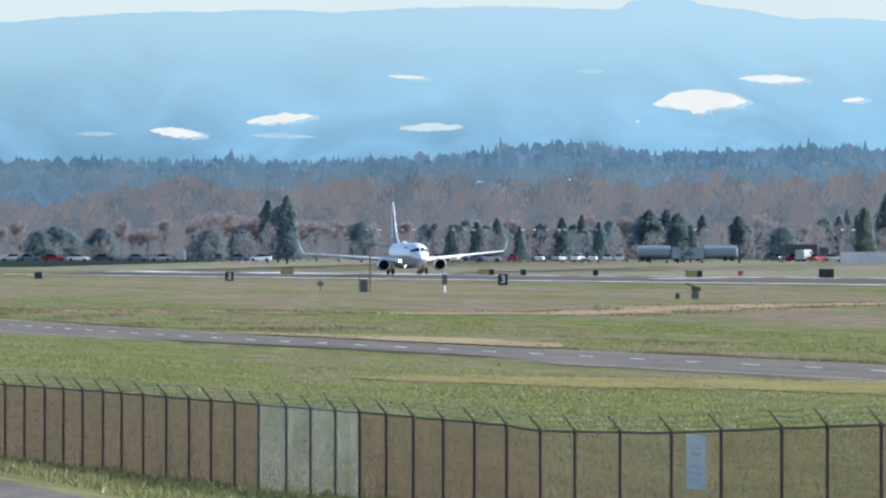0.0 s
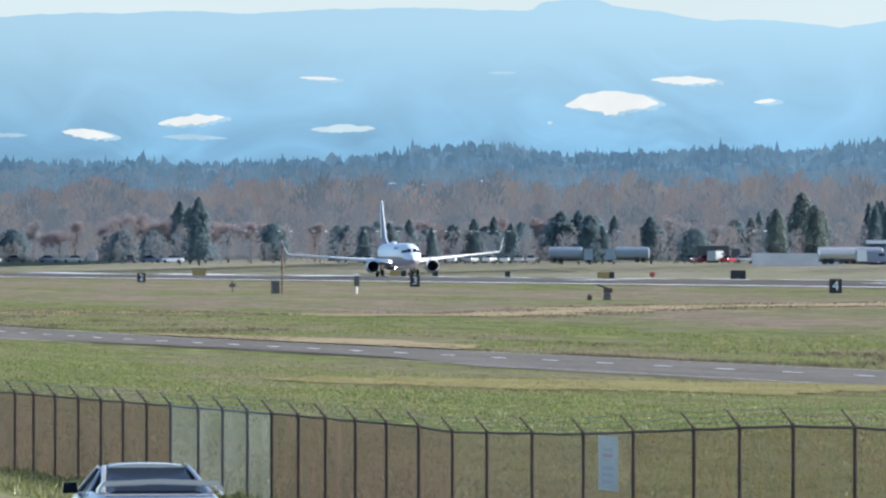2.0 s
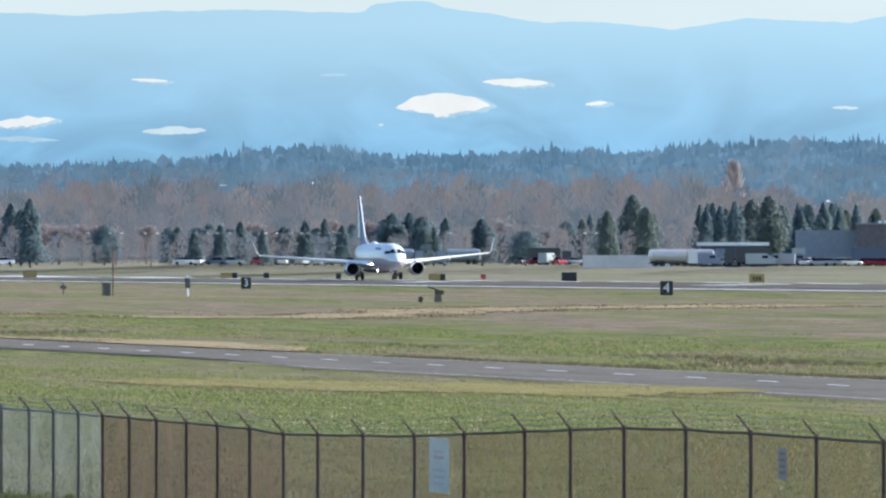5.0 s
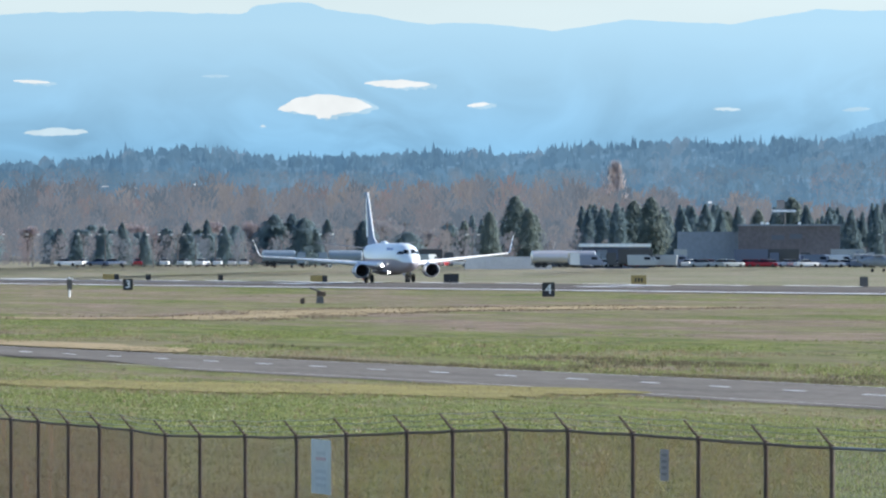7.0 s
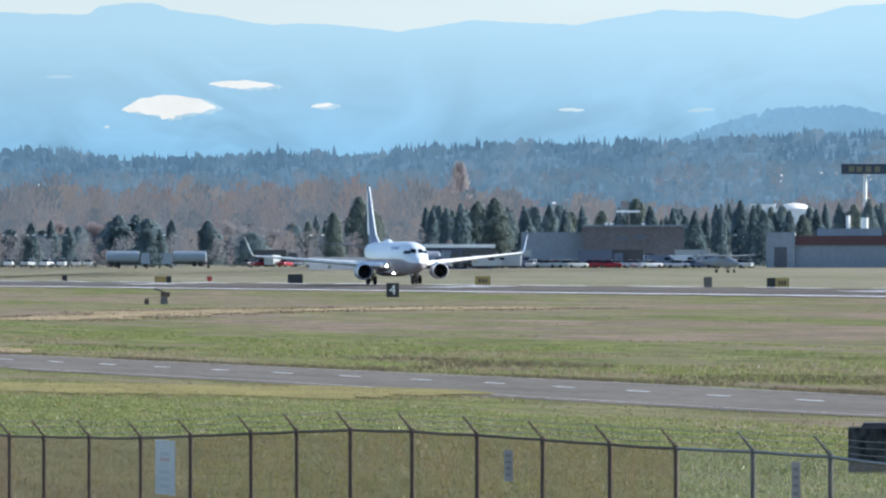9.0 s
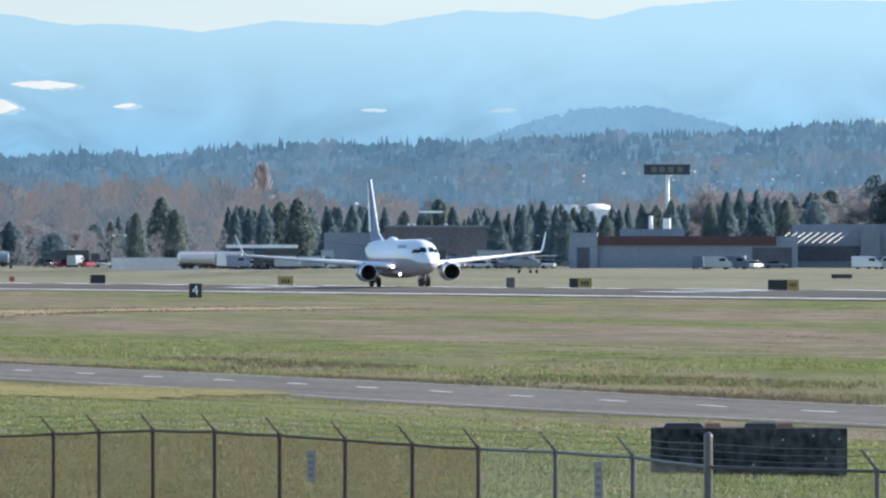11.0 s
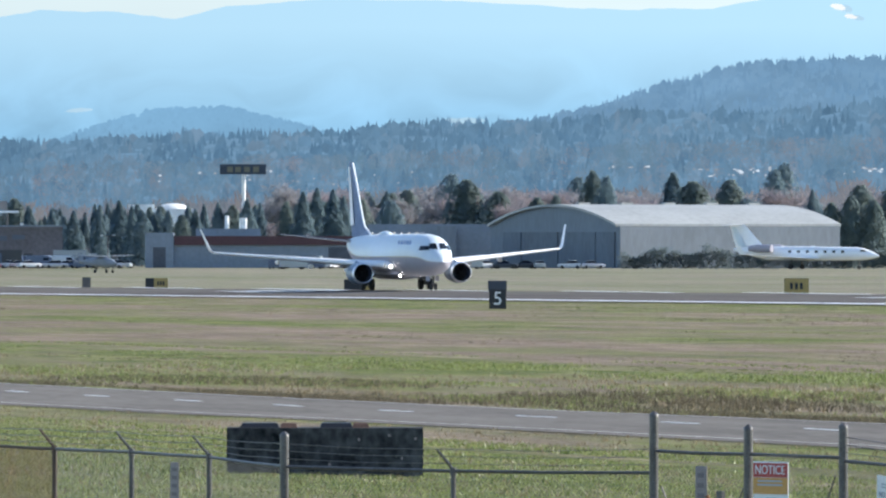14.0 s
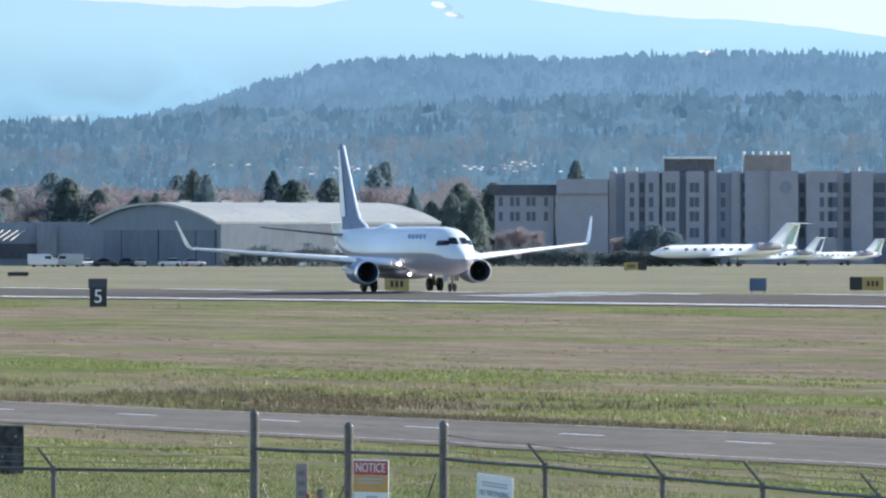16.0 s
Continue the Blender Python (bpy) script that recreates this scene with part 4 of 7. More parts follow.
def fir(g, p, h, w, rng, tiers=5, sides=7):
    """A small far conifer of ragged, drooping tiers."""
    lean = rng.uniform(-0.02, 0.02) * h
    for t in range(tiers):
        z0 = p.z + h * (0.02 + 0.80 * t / tiers)
        z1 = p.z + h * min(1.0, (t + 2.0) / tiers)
        r = w * (1 - 0.82 * (t / tiers) ** 1.15)
        k = len(g.v)
        a0 = rng.random() * 6
        for i in range(sides):
            a = a0 + 2 * math.pi * i / sides
            rr = r * rng.uniform(0.6, 1.25)
            g.v.append((p.x + rr * math.cos(a), p.y + rr * math.sin(a), z0 - h * 0.07 * rng.random()))
        g.v.append((p.x + lean * t / tiers, p.y + lean * t / tiers, z1))
        g.f += [(k + i, k + (i + 1) % sides, k + sides) for i in range(sides)]


def round_crown(g, p, h, w, rng):
    """A far broadleaf crown as a few ragged lumps."""
    for _ in range(3):
        c = p + Vector((rng.uniform(-w, w) * 0.5, rng.uniform(-w, w) * 0.5, h * rng.uniform(0.4, 0.75)))
        k = len(g.v)
        r = w * rng.uniform(0.45, 0.75)
        for ring, (cz, cr) in enumerate(((-0.7, 0.55), (0.0, 1.0), (0.65, 0.65))):
            for i in range(6):
                a = 2 * math.pi * (i + ring * 0.5) / 6
                q = r * cr * rng.uniform(0.75, 1.2)
                g.v.append((c.x + q * math.cos(a), c.y + q * math.sin(a), c.z + cz * r * 1.1))
        g.v.append((c.x, c.y, c.z + r * 1.25))
        for ring in (0, 1):
            for i in range(6):
                g.f.append((k + ring * 6 + i, k + ring * 6 + (i + 1) % 6, k + ring * 6 + 6 + (i + 1) % 6, k + ring * 6 + 6 + i))
        g.f += [(k + 12 + i, k + 12 + (i + 1) % 6, k + 18) for i in range(6)]


def twiggy(g, p, h, w, rng, count=64, fine=1.0):
    """A far leafless tree: a stem and a loose sheaf of upright twigs."""
    k = len(g.v)
    r = h * 0.012
    g.v += [(p.x - r, p.y, p.z), (p.x + r, p.y, p.z), (p.x, p.y, p.z + h * 0.9)]
    g.f.append((k, k + 1, k + 2))
    for _ in range(count):
        s = rng.random() ** 0.75
        z = h * (0.08 + 0.85 * s)
        spread = w * math.sin(math.pi * (0.12 + 0.80 * s)) ** 0.8
        a = rng.uniform(0, 6.28)
        q = rng.random() ** 0.5 * spread
        c = Vector((p.x + math.cos(a) * q, p.y + math.sin(a) * q, p.z + z))
        ln = h * rng.uniform(0.07, 0.16)
        d = Vector((math.cos(a) * 0.45 + rng.uniform(-0.3, 0.3), math.sin(a) * 0.45 + rng.uniform(-0.3, 0.3), 1)).normalized() * ln
        o = Vector((rng.uniform(-1, 1), rng.uniform(-1, 1), 0.2)).normalized() * h * rng.uniform(0.012, 0.03) * fine
        k = len(g.v)
        g.v += [tuple(c - d * 0.4), tuple(c + o), tuple(c + d * 0.6), tuple(c - o)]
        g.f += [(k, k + 1, k + 2, k + 3)]


def woods(name, bs, ys, d0, d1, low, count, h_px, mats, label, seed, broad=0.1, crest_share=0.35, slim=(0.16, 0.26)):
    """Woods on a slope, in stands of one tint, height and kind each."""
    rng = random.Random(seed)
    stands = [Geo() for _ in mats]
    for i in range(count):
        b = rng.uniform(bs[0], bs[-1])
        crest = float(np.interp(b, bs, ys))
        s = 1.0 if rng.random() < crest_share else rng.random() ** 0.8
        d = d0 + (d1 - d0) * s
        y = low + (crest - low) * (s ** 0.85)
        k = d / UNIT
        grove = noise.noise((b * 0.010, s * 3.0, seed)) + 0.6 * noise.noise((b * 0.035, s * 7.0, seed + 4.0))
        clus = 1 + 0.45 * noise.noise((b * 0.011, seed, 0.4)) + 0.35 * noise.noise((b * 0.05, seed, 2.0))
        h = h_px * k * rng.uniform(0.5, 1.15) * clus * (1.35 if rng.random() < 0.05 else 1)
        p = spot(b, d - 6, rise(b, level(b) - y, d) - h * 0.52)
        pick = int(min(0.999, max(0.0, 0.5 + 0.62 * grove + rng.gauss(0, 0.13))) * len(mats))
        g = stands[pick]
        if broad == 1.0:
            twiggy(g, p, h, h * rng.uniform(0.26, 0.42), rng, 44, 0.75)
        elif rng.random() < broad * (0.3 + 2.2 * (pick + 1) / len(mats)):
            round_crown(g, p, h * 0.85, h * 0.40, rng)
        else:
            fir(g, p, h, h * rng.uniform(*slim), rng)
    for g, mat in zip(stands, mats):
        if g.v:
            tagged(part(name, g, mat), label, "woods", kind="stuff")


MT_B = (-900, -300, 0, 150, 300, 480, 600, 740, 900, 1070, 1098, 1114, 1160, 1214, 1240, 1320, 1420, 1530, 1640, 1775, 1960, 2110, 2250, 2350, 2440, 2620, 2860, 3040, 3150, 3300, 3420, 3520, 3620, 3700, 3886, 4050, 4186, 4314, 5200)
MT_Y = (45, 48, 40, 28, 21, 18, 22, 14, 11, 18, 16, 2, -3, -2, 9, 18, 35, 33, 48, 26, 35, 9, 12, 25, 2, -12, -8, 3, 8, 4, -15, -45, -20, -4, 22, 29, 42, 60, 70)
H1_B = (2120, 2180, 2250, 2319, 2439, 2539, 2619, 2700)
H1_Y = (250, 226, 204, 186, 180, 203, 228, 250)
H2_B = (2860, 2970, 3090, 3230, 3340, 3440, 3590, 3758, 4046, 4166, 4314, 5000)
H2_Y = (240, 212, 180, 140, 112, 102, 96, 102, 92, 90, 96, 110)
H3_B = (-900, 0, 140, 350, 460, 560, 700, 800, 900, 950, 1060, 1100, 1250, 1568, 1711, 1879, 2109, 2189, 2389, 2589, 2840, 2970, 3170, 3390, 3590, 3758, 4314, 5000)
H3_Y = (296, 296, 292, 294, 290, 296, 290, 284, 270, 264, 264, 274, 276, 270, 256, 250, 250, 244, 236, 230, 214, 218, 198, 196, 184, 174, 174, 174)


def build_distance():
    g = Geo()
    for i in range(41):
        for z in (-20, 60, 140, 260, 420):
            g.v.append(tuple(spot(-1200 + 170 * i, 4930 - 0.1 * z, z)))
    g.f = [(i * 5 + k, i * 5 + 5 + k, i * 5 + 6 + k, i * 5 + 1 + k) for i in range(40) for k in range(4)]
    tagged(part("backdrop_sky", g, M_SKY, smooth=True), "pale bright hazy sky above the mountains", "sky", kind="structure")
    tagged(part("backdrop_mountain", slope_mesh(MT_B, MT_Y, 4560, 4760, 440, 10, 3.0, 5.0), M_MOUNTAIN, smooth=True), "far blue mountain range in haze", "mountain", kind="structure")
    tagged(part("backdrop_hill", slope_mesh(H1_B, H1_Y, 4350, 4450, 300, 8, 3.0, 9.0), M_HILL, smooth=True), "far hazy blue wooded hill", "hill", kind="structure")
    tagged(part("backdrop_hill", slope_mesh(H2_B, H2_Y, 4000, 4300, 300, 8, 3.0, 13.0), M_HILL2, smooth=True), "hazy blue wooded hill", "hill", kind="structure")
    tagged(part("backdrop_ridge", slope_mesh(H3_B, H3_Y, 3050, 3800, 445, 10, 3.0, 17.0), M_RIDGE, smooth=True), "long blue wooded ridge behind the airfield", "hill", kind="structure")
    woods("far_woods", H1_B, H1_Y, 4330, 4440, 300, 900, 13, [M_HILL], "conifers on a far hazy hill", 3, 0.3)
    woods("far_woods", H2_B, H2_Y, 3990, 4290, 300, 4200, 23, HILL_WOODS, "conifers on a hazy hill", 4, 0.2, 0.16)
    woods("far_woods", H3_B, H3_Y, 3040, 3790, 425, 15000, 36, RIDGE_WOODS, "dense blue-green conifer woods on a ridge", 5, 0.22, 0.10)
    # snow in clearings on the mountain: bearing, height, slant, hump of the upper edge
    for b0, b1, y0, y1, thin, slant, hump in ((135, 205, 232, 243, 1, 0, 0.4), (265, 358, 223, 247, 0, 9, 0.3), (435, 553, 198, 224, 0, -11, 0.3), (442, 560, 234, 248, 1, 3, 0.3), (686, 752, 132, 141, 0, 3, 0.2), (706, 820, 216, 237, 2, -2, 0.4), (1020, 1070, 123, 131, 1, 0, 0.4), (1155, 1322, 159, 206, 0, -3, 1.0), (1308, 1425, 131, 150, 0, 2, 0.5), (1490, 1530, 172, 183, 0, -4, 0.3), (1124, 1134, 212, 219, 2, 0, 0.5), (1926, 1974, 181, 190, 2, 1, 0.4), (2154, 2204, 180, 192, 1, -3, 0.4), (2820, 2900, 197, 211, 1, 0, 0.4), (3508, 3535, -6, 12, 0, 5, 0.3), (3532, 3556, 14, 26, 0, 4, 0.3), (3961, 4006, 80, 106, 0, -6, 0.5)):
        g = Geo()
        n = 40
        d = 4440 if b0 != 3961 else 4330
        up, low = [], []
        for i in range(n + 1):
            s = i / n
            b = b0 + (b1 - b0) * s
            body = math.sin(math.pi * s) ** 0.62
            mid = (y0 + y1) / 2 + slant * (s - 0.5)
            half = (y1 - y0) / 2 * body
            top = mid - half * (0.55 + 0.45 * hump) + (y1 - y0) * 0.12 * noise.noise((s * 6, b0 * 0.37, 1.0))
            bot = mid + half * (0.75 if hump < 0.9 else 0.62) * (0.8 + 0.5 * noise.noise((s * 9, b0 * 0.71, 5.0)))
            if hump > 0.9 and 0.42 < s < 0.56:
                bot += (y1 - y0) * 0.16
            up.append(spot(b, d, rise(b, level(b) - top, d)))
            low.append(spot(b, d, rise(b, level(b) - max(bot, top + 0.6), d)))
        g.v = [tuple(p) for p in up + low]
        g.f = [(i, i + 1, n + 2 + i, n + 1 + i) for i in range(n)]
        # a bluer glowing copy paints the snow's lower edge fading into blue
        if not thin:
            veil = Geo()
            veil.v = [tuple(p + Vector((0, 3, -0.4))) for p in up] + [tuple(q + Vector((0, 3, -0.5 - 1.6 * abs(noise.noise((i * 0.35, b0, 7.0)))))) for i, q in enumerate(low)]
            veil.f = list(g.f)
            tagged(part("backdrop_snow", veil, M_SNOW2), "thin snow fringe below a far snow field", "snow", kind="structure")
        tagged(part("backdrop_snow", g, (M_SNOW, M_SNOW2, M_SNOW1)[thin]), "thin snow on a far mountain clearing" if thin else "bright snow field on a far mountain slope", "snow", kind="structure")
    # hazy bare woods and houses at the foot of the ridge
    foot_b = (-200, 400, 900, 1500, 2100, 2600, 3100, 3600, 4400)
    foot_y = (316, 312, 306, 312, 296, 280, 260, 248, 246)
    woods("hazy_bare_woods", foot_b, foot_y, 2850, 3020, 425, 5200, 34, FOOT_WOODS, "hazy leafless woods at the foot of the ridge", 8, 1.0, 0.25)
    rng = random.Random(15)
    spots = [(850, 322, 14), (905, 325, 8), (1010, 318, 10), (1920, 350, 8), (1944, 344, 7)]
    for _ in range(17):
        c, y0 = rng.gauss(3480, 360), rng.uniform(280, 300)
        spots += [(c + rng.gauss(0, 26), y0 + rng.uniform(-3, 4), 3 + 9 * rng.random() ** 2) for _ in range(rng.randrange(2, 8))]
    spots += [(rng.uniform(2300, 2800), rng.uniform(290, 318), rng.uniform(3, 7)) for _ in range(16)]
    g = Geo()
    for b, y, w in spots:
        d = 2835
        p = spot(b, d, rise(b, level(b) - y, d))
        k = d / UNIT
        g.box(p, (w * k * 0.7, w * k * 0.7, rng.uniform(1.2, 3.4) * k + 0.02), rng.uniform(0, 40), 0.7)
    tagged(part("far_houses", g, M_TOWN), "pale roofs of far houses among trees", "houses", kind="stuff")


build_distance()


# ---- trees ----
M_BARK = material("bark", (0.12, 0.10, 0.09), 0.9, vary=0.3, scale=2, bump=0.3)
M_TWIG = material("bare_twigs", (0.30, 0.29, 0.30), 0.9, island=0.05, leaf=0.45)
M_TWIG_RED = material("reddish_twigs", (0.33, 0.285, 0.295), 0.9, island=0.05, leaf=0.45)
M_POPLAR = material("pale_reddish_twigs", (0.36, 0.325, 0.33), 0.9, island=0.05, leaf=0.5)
# needle colours lightened and blued to paint in the haze of distance
M_FIR = material("hazy_conifer_needles", (0.175, 0.240, 0.265), 1.0, island=0.03, spec=0.0, leaf=0.55)
M_FIR2 = material("hazy_cedar_needles", (0.190, 0.235, 0.225), 1.0, island=0.03, spec=0.0, leaf=0.55)


def build_conifer(rng, h, w, mat, label, oval=0.0):
    """An evergreen: trunk, and tiers of drooping boughs; oval rounds the crown off."""
    t = thing("conifer", Matrix(), label, "tree")
    part("trunk", Geo().tube((0, 0, -0.5), (0, 0, h * 0.9), h * 0.018, h * 0.004, 7), M_BARK, t, smooth=True)
    g, core = Geo(), []

    def reach(f):
        cone = (1 - f) ** 0.9
        egg = math.sin(math.pi * min(1, 0.16 + 0.84 * f)) ** 0.6
        return w * (cone * (1 - oval) + egg * oval)

    lumps = [(rng.uniform(0, 6.28), rng.uniform(0.05, 0.9), rng.uniform(0.68, 1.25)) for _ in range(26)]
    for i in range(9):
        f = 0.05 + 0.90 * i / 8
        core.append([(0.62 * reach(f) * math.cos(a) * rng.uniform(0.8, 1.15), 0.62 * reach(f) * math.sin(a) * rng.uniform(0.8, 1.15), f * h) for a in [6.283 * k / 9 for k in range(9)]])
    g.loft(core)
    for _ in range(1900):
        f = rng.random() ** 1.15 * 0.97 + 0.02
        a = rng.uniform(0, 6.283)
        near = min(lumps, key=lambda q: abs(math.sin((q[0] - a) / 2)) + 2.5 * abs(q[1] - f))
        rr = reach(f) * near[2] * rng.uniform(0.62, 1.02) + 0.05
        c = Vector((math.cos(a) * rr, math.sin(a) * rr, f * h + rng.uniform(-0.1, 0.3)))
        b = a + rng.uniform(-0.7, 0.7)
        droop = Vector((math.cos(b) * 0.75, math.sin(b) * 0.75, rng.uniform(-1.1, -0.2))).normalized() * rng.uniform(0.25, 0.6)
        sd = Vector((-math.sin(b), math.cos(b), rng.uniform(-0.3, 0.3))).normalized() * rng.uniform(0.12, 0.30)
        k = len(g.v)
        g.v += [tuple(c - droop * 0.4 + sd), tuple(c - droop * 0.4 - sd), tuple(c + droop * 0.8)]
        g.f.append((k, k + 1, k + 2))
    part("crown", g, mat, t, "dense needle boughs")
    return t


def build_bare_tree(rng, h, w, mat, label):
    t = thing("bare_tree", Matrix(), label, "tree")
    g, tw = Geo(), Geo()
    g.tube((0, 0, -0.4), (0, 0, h * 0.55), h * 0.02, h * 0.010, 7)
    tips = []
    for i in range(10):
        a = rng.uniform(0, 6.28)
        z0 = h * rng.uniform(0.15, 0.5)
        reach = w * rng.uniform(0.35, 0.9)
        p1 = Vector((math.cos(a) * reach * 0.6, math.sin(a) * reach * 0.6, z0 + h * rng.uniform(0.18, 0.38)))
        g.tube((0, 0, z0), p1, h * 0.008, h * 0.004, 5)
        for _ in range(3):
            p2 = p1 + Vector((rng.uniform(-1, 1) * w * 0.4, rng.uniform(-1, 1) * w * 0.4, h * rng.uniform(0.05, 0.25)))
            p2.z = min(p2.z, h)
            g.tube(p1, p2, h * 0.004, h * 0.0015, 4)
            tips += [p1.lerp(p2, 0.4), p1.lerp(p2, 0.7), p2]
    for p in tips:
        for _ in range(12):
            d = Vector((rng.uniform(-1, 1), rng.uniform(-1, 1), rng.uniform(-0.2, 1.1))).normalized() * rng.uniform(0.07, 0.16) * h
            o = Vector((rng.uniform(-1, 1), rng.uniform(-1, 1), rng.uniform(-1, 1))).normalized() * 0.05
            q = p + Vector((rng.uniform(-1, 1), rng.uniform(-1, 1), rng.uniform(-0.6, 0.6))) * 0.04 * h
            k = len(tw.v)
            tw.v += [tuple(q - o), tuple(q + o), tuple(q + d)]
            tw.f.append((k, k + 1, k + 2))
            e = Vector((-o.y, o.x, o.z)) * 1.0
            m = q + d * 0.5
            f2 = d.cross(o).normalized() * d.length * 0.5
            tw.v += [tuple(m - o), tuple(m + o), tuple(m + f2 + d * 0.2)]
            tw.f.append((k + 3, k + 4, k + 5))
    part("trunk", g, M_BARK, t, "grey trunk and limbs", True)
    part("crown", tw, mat, t, "fine leafless twigs")
    return t


def build_trees():
    rng = random.Random(21)
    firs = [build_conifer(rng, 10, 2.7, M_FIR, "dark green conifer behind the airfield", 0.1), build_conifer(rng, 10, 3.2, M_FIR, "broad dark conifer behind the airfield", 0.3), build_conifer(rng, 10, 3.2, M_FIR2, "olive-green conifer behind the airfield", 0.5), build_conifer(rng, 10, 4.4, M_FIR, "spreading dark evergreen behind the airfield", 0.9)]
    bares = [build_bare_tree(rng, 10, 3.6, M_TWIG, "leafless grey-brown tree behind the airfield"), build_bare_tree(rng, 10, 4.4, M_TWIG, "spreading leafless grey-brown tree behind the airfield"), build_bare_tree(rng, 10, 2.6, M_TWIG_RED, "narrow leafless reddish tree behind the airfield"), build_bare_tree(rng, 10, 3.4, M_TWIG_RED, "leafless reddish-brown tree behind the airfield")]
    used = set()

    def put(proto, b, top, d, wide=1.0, group="tree belt"):
        p = spot(b, d, 0.4)
        h = rise(b, level(b) - top, d) - 0.4
        k = h / 10
        m = pose(p.x, p.y, p.z, 0, 0, rng.uniform(0, 360))
        if id(proto) not in used:
            used.add(id(proto))
            ob = proto
        else:
            ob = copy_thing(proto, m)
        ob.matrix_basis = m
        ob.scale = (k * wide, k * wide, k)
        tagged(ob, group=group)

    # the belt of bare trees, too many to count, glowing with painted haze
    belt_b = (-200, 0, 120, 300, 420, 700, 900, 1200, 1500, 1700, 1900, 2200, 2500, 2900, 3300, 3800, 4400)
    belt_y = (366, 358, 350, 318, 322, 316, 318, 316, 314, 322, 346, 350, 334, 326, 324, 322, 322)
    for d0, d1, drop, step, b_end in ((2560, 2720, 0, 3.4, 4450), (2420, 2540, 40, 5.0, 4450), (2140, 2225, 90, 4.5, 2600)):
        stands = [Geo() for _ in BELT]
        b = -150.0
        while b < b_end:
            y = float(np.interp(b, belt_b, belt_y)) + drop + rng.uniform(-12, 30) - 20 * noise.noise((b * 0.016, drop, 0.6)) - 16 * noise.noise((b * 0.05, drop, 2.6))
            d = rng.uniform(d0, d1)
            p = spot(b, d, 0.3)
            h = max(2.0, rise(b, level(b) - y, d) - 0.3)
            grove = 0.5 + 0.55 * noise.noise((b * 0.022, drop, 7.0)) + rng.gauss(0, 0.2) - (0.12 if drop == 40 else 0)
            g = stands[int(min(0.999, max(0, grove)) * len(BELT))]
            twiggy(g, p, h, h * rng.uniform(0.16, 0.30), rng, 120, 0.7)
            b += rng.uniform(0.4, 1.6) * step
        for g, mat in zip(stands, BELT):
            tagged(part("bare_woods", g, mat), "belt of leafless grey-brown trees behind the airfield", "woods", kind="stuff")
    b = -120
    while b < 4400:
        put(rng.choice(bares), b, rng.uniform(380, 418), rng.uniform(2250, 2400), rng.uniform(0.9, 1.5))
        b += rng.uniform(36, 78)
    # red-twigged rows and the tall reddish tree
    for b, y in ((235, 408), (262, 402), (288, 410), (600, 388), (640, 392), (470, 385), (395, 372), (492, 376), (455, 384), (520, 388), (560, 392), (330, 396)):
        put(bares[3], b, y, 2275, 1.5)
    p = spot(1752, 2700, 0.3)
    h = rise(1752, level(1752) - 277, 2700)
    poplar = thing("bare_poplar", pose(p.x, p.y, p.z), "tall narrow leafless reddish poplar", "tree")
    g = Geo()
    for _ in range(1500):
        s = rng.random() ** 1.1
        a = rng.uniform(0, 6.283)
        q = (0.05 + 0.30 * (1 - s)) * h * rng.random() ** 0.6
        c = Vector((math.cos(a) * q, math.sin(a) * q, h * (0.10 + 0.86 * s)))
        d = Vector((math.cos(a) * 0.25, math.sin(a) * 0.25, 1)).normalized() * h * rng.uniform(0.03, 0.07)
        o = Vector((-math.sin(a), math.cos(a), 0.2)) * h * rng.uniform(0.003, 0.008)
        k = len(g.v)
        g.v += [tuple(c - d), tuple(c + o), tuple(c + d), tuple(c - o)]
        g.f.append((k, k + 1, k + 2, k + 3))
    part("crown", g, M_POPLAR, poplar, "reddish upright twigs")
    part("trunk", Geo().tube((0, 0, -0.5), (0, 0, h * 0.8), 0.4, 0.08, 7), M_BARK, poplar, smooth=True)
